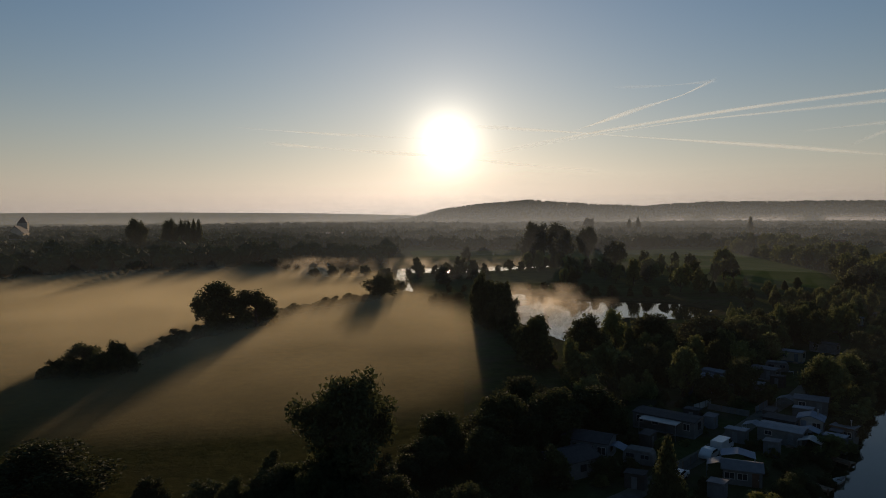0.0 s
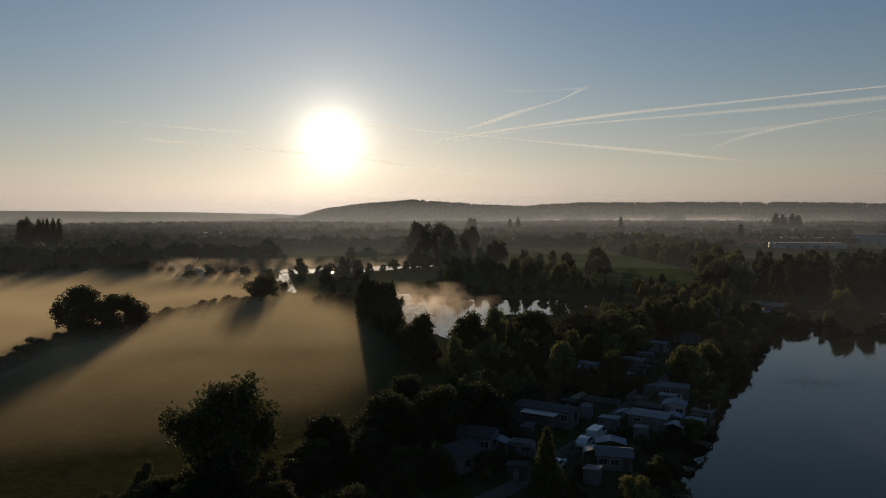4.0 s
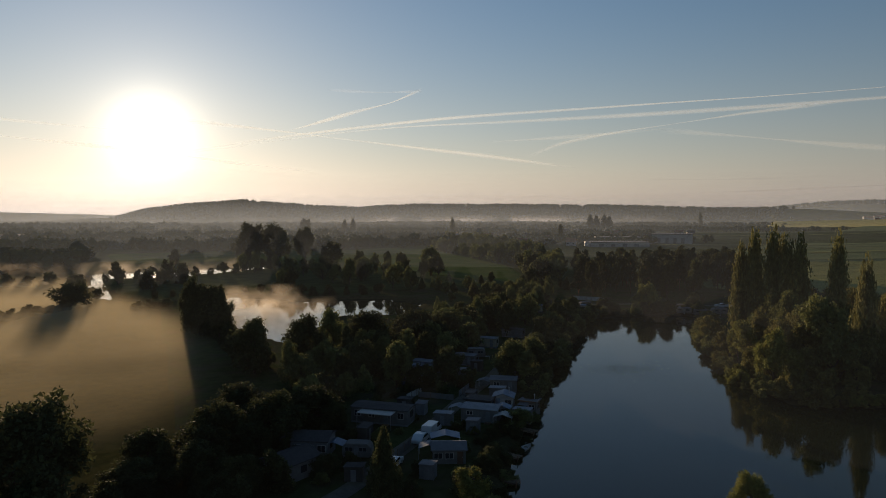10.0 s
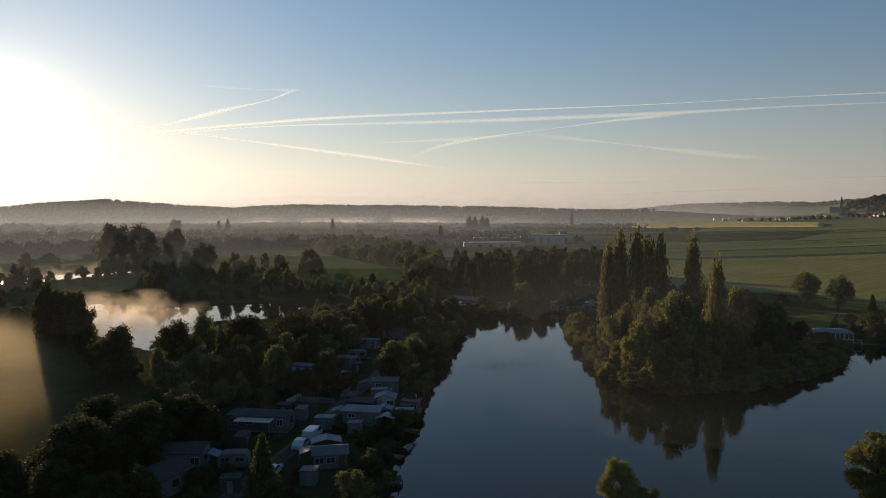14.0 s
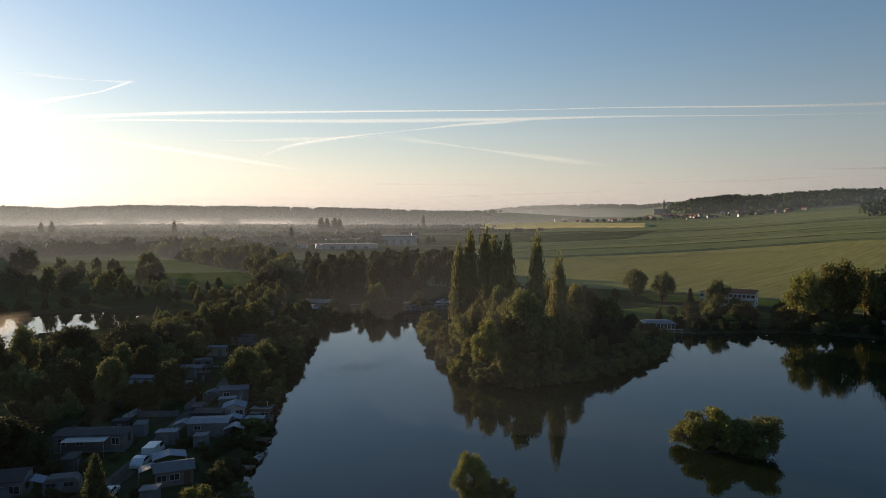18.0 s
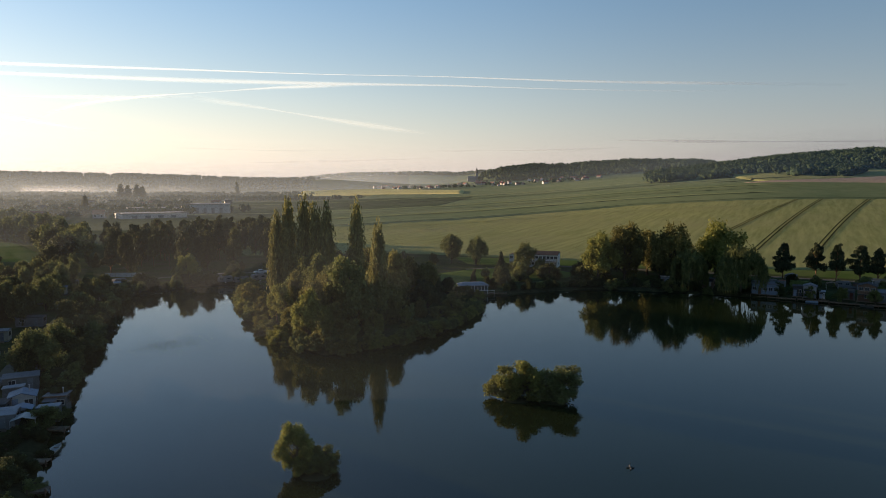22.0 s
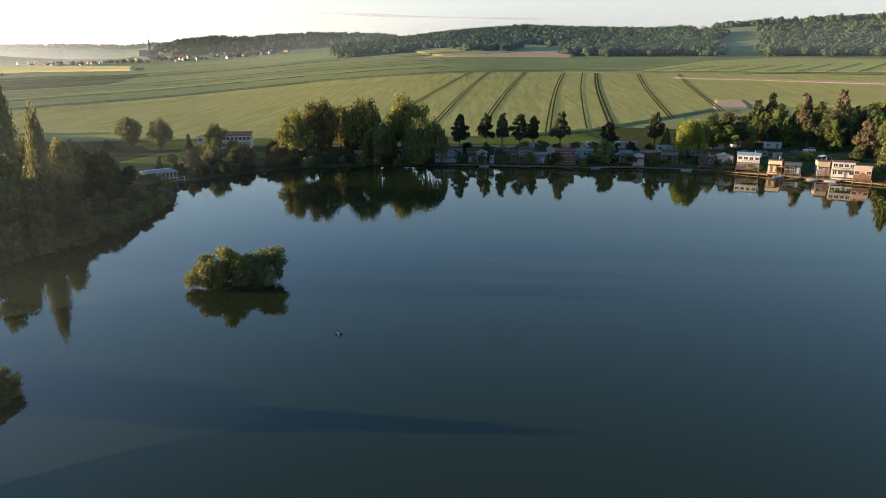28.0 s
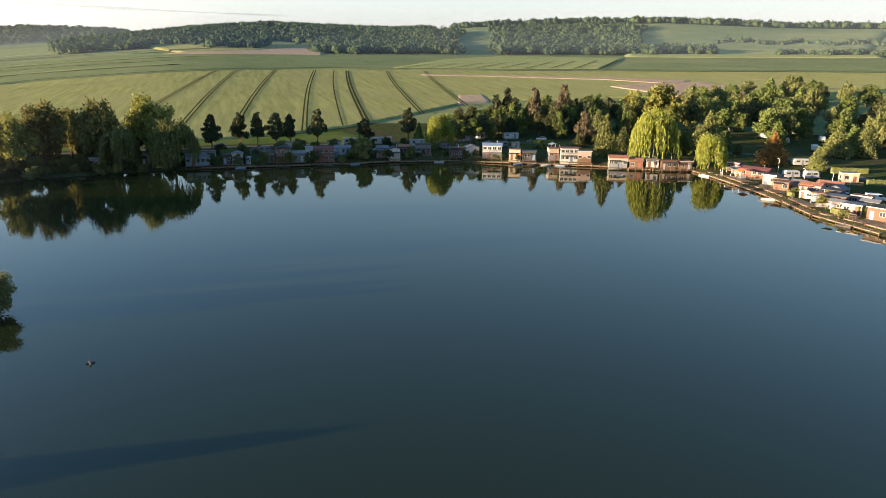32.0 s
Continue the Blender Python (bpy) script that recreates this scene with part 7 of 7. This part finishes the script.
e = thing("church", 2010, 985, 30, "small village church with a slim spire", "church")
part("tower", box(-4, 4, -4, 4, -2, 26), M_GREYW, e)
bm = bmesh.new()
bmesh.ops.create_cone(bm, cap_ends=True, segments=6, radius1=5.2, radius2=0.1, depth=22, matrix=Matrix.Translation((0, 0, 37)))
part("spire", bm, M_ROOFD, e)
part("nave", prism([(-7, -2), (7, -2), (7, 9), (0, 16), (-7, 9)], 4.1, 30), M_GREYW, e)


# broad terraces between the bank huts and the water
for (x0, y0), (x1, y1) in zip(SHORE[9:], SHORE[10:]):
    L = math.hypot(x1 - x0, y1 - y0)
    a = math.degrees(math.atan2(y1 - y0, x1 - x0))
    nx, ny = -(y1 - y0) / L, (x1 - x0) / L
    m = round(L / 6)
    for j in range(m):
        s = (j + 0.5) / m
        jetty(x0 + (x1 - x0) * s + nx * 2.9, y0 + (y1 - y0) * s + ny * 2.9, a, L / m - 0.5 - 0.8 * (j % 3 == 1), 3.6 - 0.7 * (j % 2), "broad plank terrace before a lakeside hut", 0.95 + 0.12 * (j % 3))

MORE = [(163, -150, 3.4, 2.5, M_BROWNW, M_TILE), (152.5, -148.5, 3.6, 2.6, M_GREYW, M_ROOFG), (141.5, -141, 3.4, 2.4, M_CREAM, M_ROOFD), (136.5, -140, 3.2, 2.5, M_WHITE_DIM, M_TILE), (128, -137, 3.4, 2.4, M_BROWNW, M_ROOFG), (143, -152, 5, 2.5, M_WHITE_DIM, M_ROOFG), (131, -148, 4.5, 2.4, M_GREYW, M_TILE), (126, -145, 4, 2.4, M_WHITE_DIM, M_ROOFG), (179, -150, 4, 2.7, M_WHITE_DIM, M_ROOFG), (184, -152, 4.4, 2.8, M_BROWNW, M_TILE), (110.5, -136, 4, 2.6, M_CREAM, M_ROOFG)]
for i, (fx, fy, fw, fh, wm, rm) in enumerate(MORE):
    cabin(fx, fy, fw, fh, -150 - 4 * (i % 3), 3.2, wm, rm, ("flat", "ridge", "gable")[i % 3], "small makeshift hut crowded along the bank", deck=0, group="bank huts")
for i, (fx, fy) in enumerate(((160, -153), (153, -153.5), (138, -144), (128, -142), (118, -141), (172, -157), (186, -156), (146, -141.5), (133, -137.5), (122, -133.5))):
    tree("shrub", fx, fy, 1.8 + 0.5 * (i % 3), 2.6 + 0.6 * (i % 2), M_LEAF if i % 2 else M_LEAF_Y, "small garden bush between the huts")

for i in range(34):
    u = (i + 0.5) / 34 * 4.9
    (x0, y0), (x1, y1) = SHORE[int(u)], SHORE[int(u) + 1]
    f_ = u - int(u)
    tree("shrub", x0 + (x1 - x0) * f_ + 1.6 + (i * 37 % 11) * 0.5, y0 + (y1 - y0) * f_ + (i * 29 % 7) * 0.3, 1.3 + (i * 13 % 9) * 0.22, 1.8 + (i * 17 % 8) * 0.3, (M_LEAF_D, M_LEAF, M_GREEN)[i % 3], "garden bush standing between lakeside cabins")

# ---- clutter along the banks ----
rc = np.random.default_rng(77)
for i, ((x0, y0), (x1, y1)) in enumerate(zip(SHORE, SHORE[1:])):
    L = math.hypot(x1 - x0, y1 - y0)
    a = math.degrees(math.atan2(y1 - y0, x1 - x0))
    nx, ny = -(y1 - y0) / L, (x1 - x0) / L
    for j in range(int(L / 4.5)):
        s, o = (j + rc.random()) / (L / 4.5), 2.2 + rc.random() * 2.5
        px, py = x0 + (x1 - x0) * s + nx * o, y0 + (y1 - y0) * s + ny * o
        k = int(rc.integers(7))
        if k == 0:
            table(px, py, a)
        elif k in (1, 2):
            chair(px, py, a + 90 * k, (M_WHITE, M_BLUEW, M_GREYW)[i % 3])
        elif k == 3:
            shed(px + nx * 3, py + ny * 3, a, 1.8, 2.2, (M_GREYW, M_BROWNW, M_CREAM)[j % 3], (M_ROOFG, M_ROOFD)[j % 2], ("grey", "brown", "cream")[j % 3] + " plank shed near the bank")
        elif k == 4:
            fence(px, py, 3.0, a + 90, 1.0, (M_WOOD, M_WHITE)[j % 2], "short plank fence between plots")
        elif k == 5:
            hedge(px + nx, py + ny, 3.0, 1.3, 1.0, a, "low green hedge between the plots")
        else:
            boat(x0 + (x1 - x0) * s - nx * 1.8, y0 + (y1 - y0) * s - ny * 1.8, a + rc.uniform(-30, 30), 3.4, (M_WHITE, M_BLUEW, M_DARKW)[j % 3], ("white", "blue-grey", "dark")[j % 3] + " rowing boat moored at the plank walk")
parasol(178, -147, M_CREAM, "cream parasol on a lakeside terrace")
parasol(222, -94, M_ORANGE, "orange parasol on a lakeside terrace")
parasol(126, -133.5, M_WHITE, "white parasol on a lakeside terrace")

# small floating discs standing in for faint ripples off the camp bank
lv, lf = [], []
rl = np.random.default_rng(9)
for i in range(420):
    px, py = 100 + rl.normal() * 4.5, 125 + rl.normal() * 3.5
    q, j = rl.uniform(0.07, 0.16), len(lv)
    lv += [(px + q * math.cos(k * 1.047), py + q * math.sin(k * 1.047), 0.012 + 0.004 * math.sin(k * 2.0 + i)) for k in range(6)]
    lf.append(tuple(range(j, j + 6)))
tagged(new("lily_leaves", mesh_of("lily_leaves", lv, lf, M_LEAF)), "scattered leaf-coloured flecks standing in for faint ripples on the lake", "lily leaves", kind="stuff")


# bare branches leaning over the water
def dead_branch(x, y, seed, h):
    r = np.random.default_rng(seed)
    parts = []
    for i in range(9):
        a, up = r.uniform(-2.9, -0.6), r.uniform(0.15, 0.8)
        p = Vector((0, 0, 0.1))
        d = Vector((math.cos(a), math.sin(a) * 0.7, up))
        path, rad_ = [p.copy()], [0.09]
        for k in range(4):
            p = p + d * h * 0.22
            d = (d + Vector(r.normal(size=3) * 0.18)).normalized()
            path.append(p.copy())
            rad_.append(0.09 * (1 - (k + 1) / 4.6))
        parts.append(tube(path, rad_, 4))
    ob = new("dead_branch", mesh_of("dead_branch", *join(*parts), M_BARK))
    ob.location = (x, y, 0.05)
    tagged(ob, "bare dead branches leaning over the water", "branches")


dead_branch(178, 86.5, 3, 6.0)
dead_branch(136, 79.5, 5, 5.0)
dead_branch(140, 142, 6, 4.0)
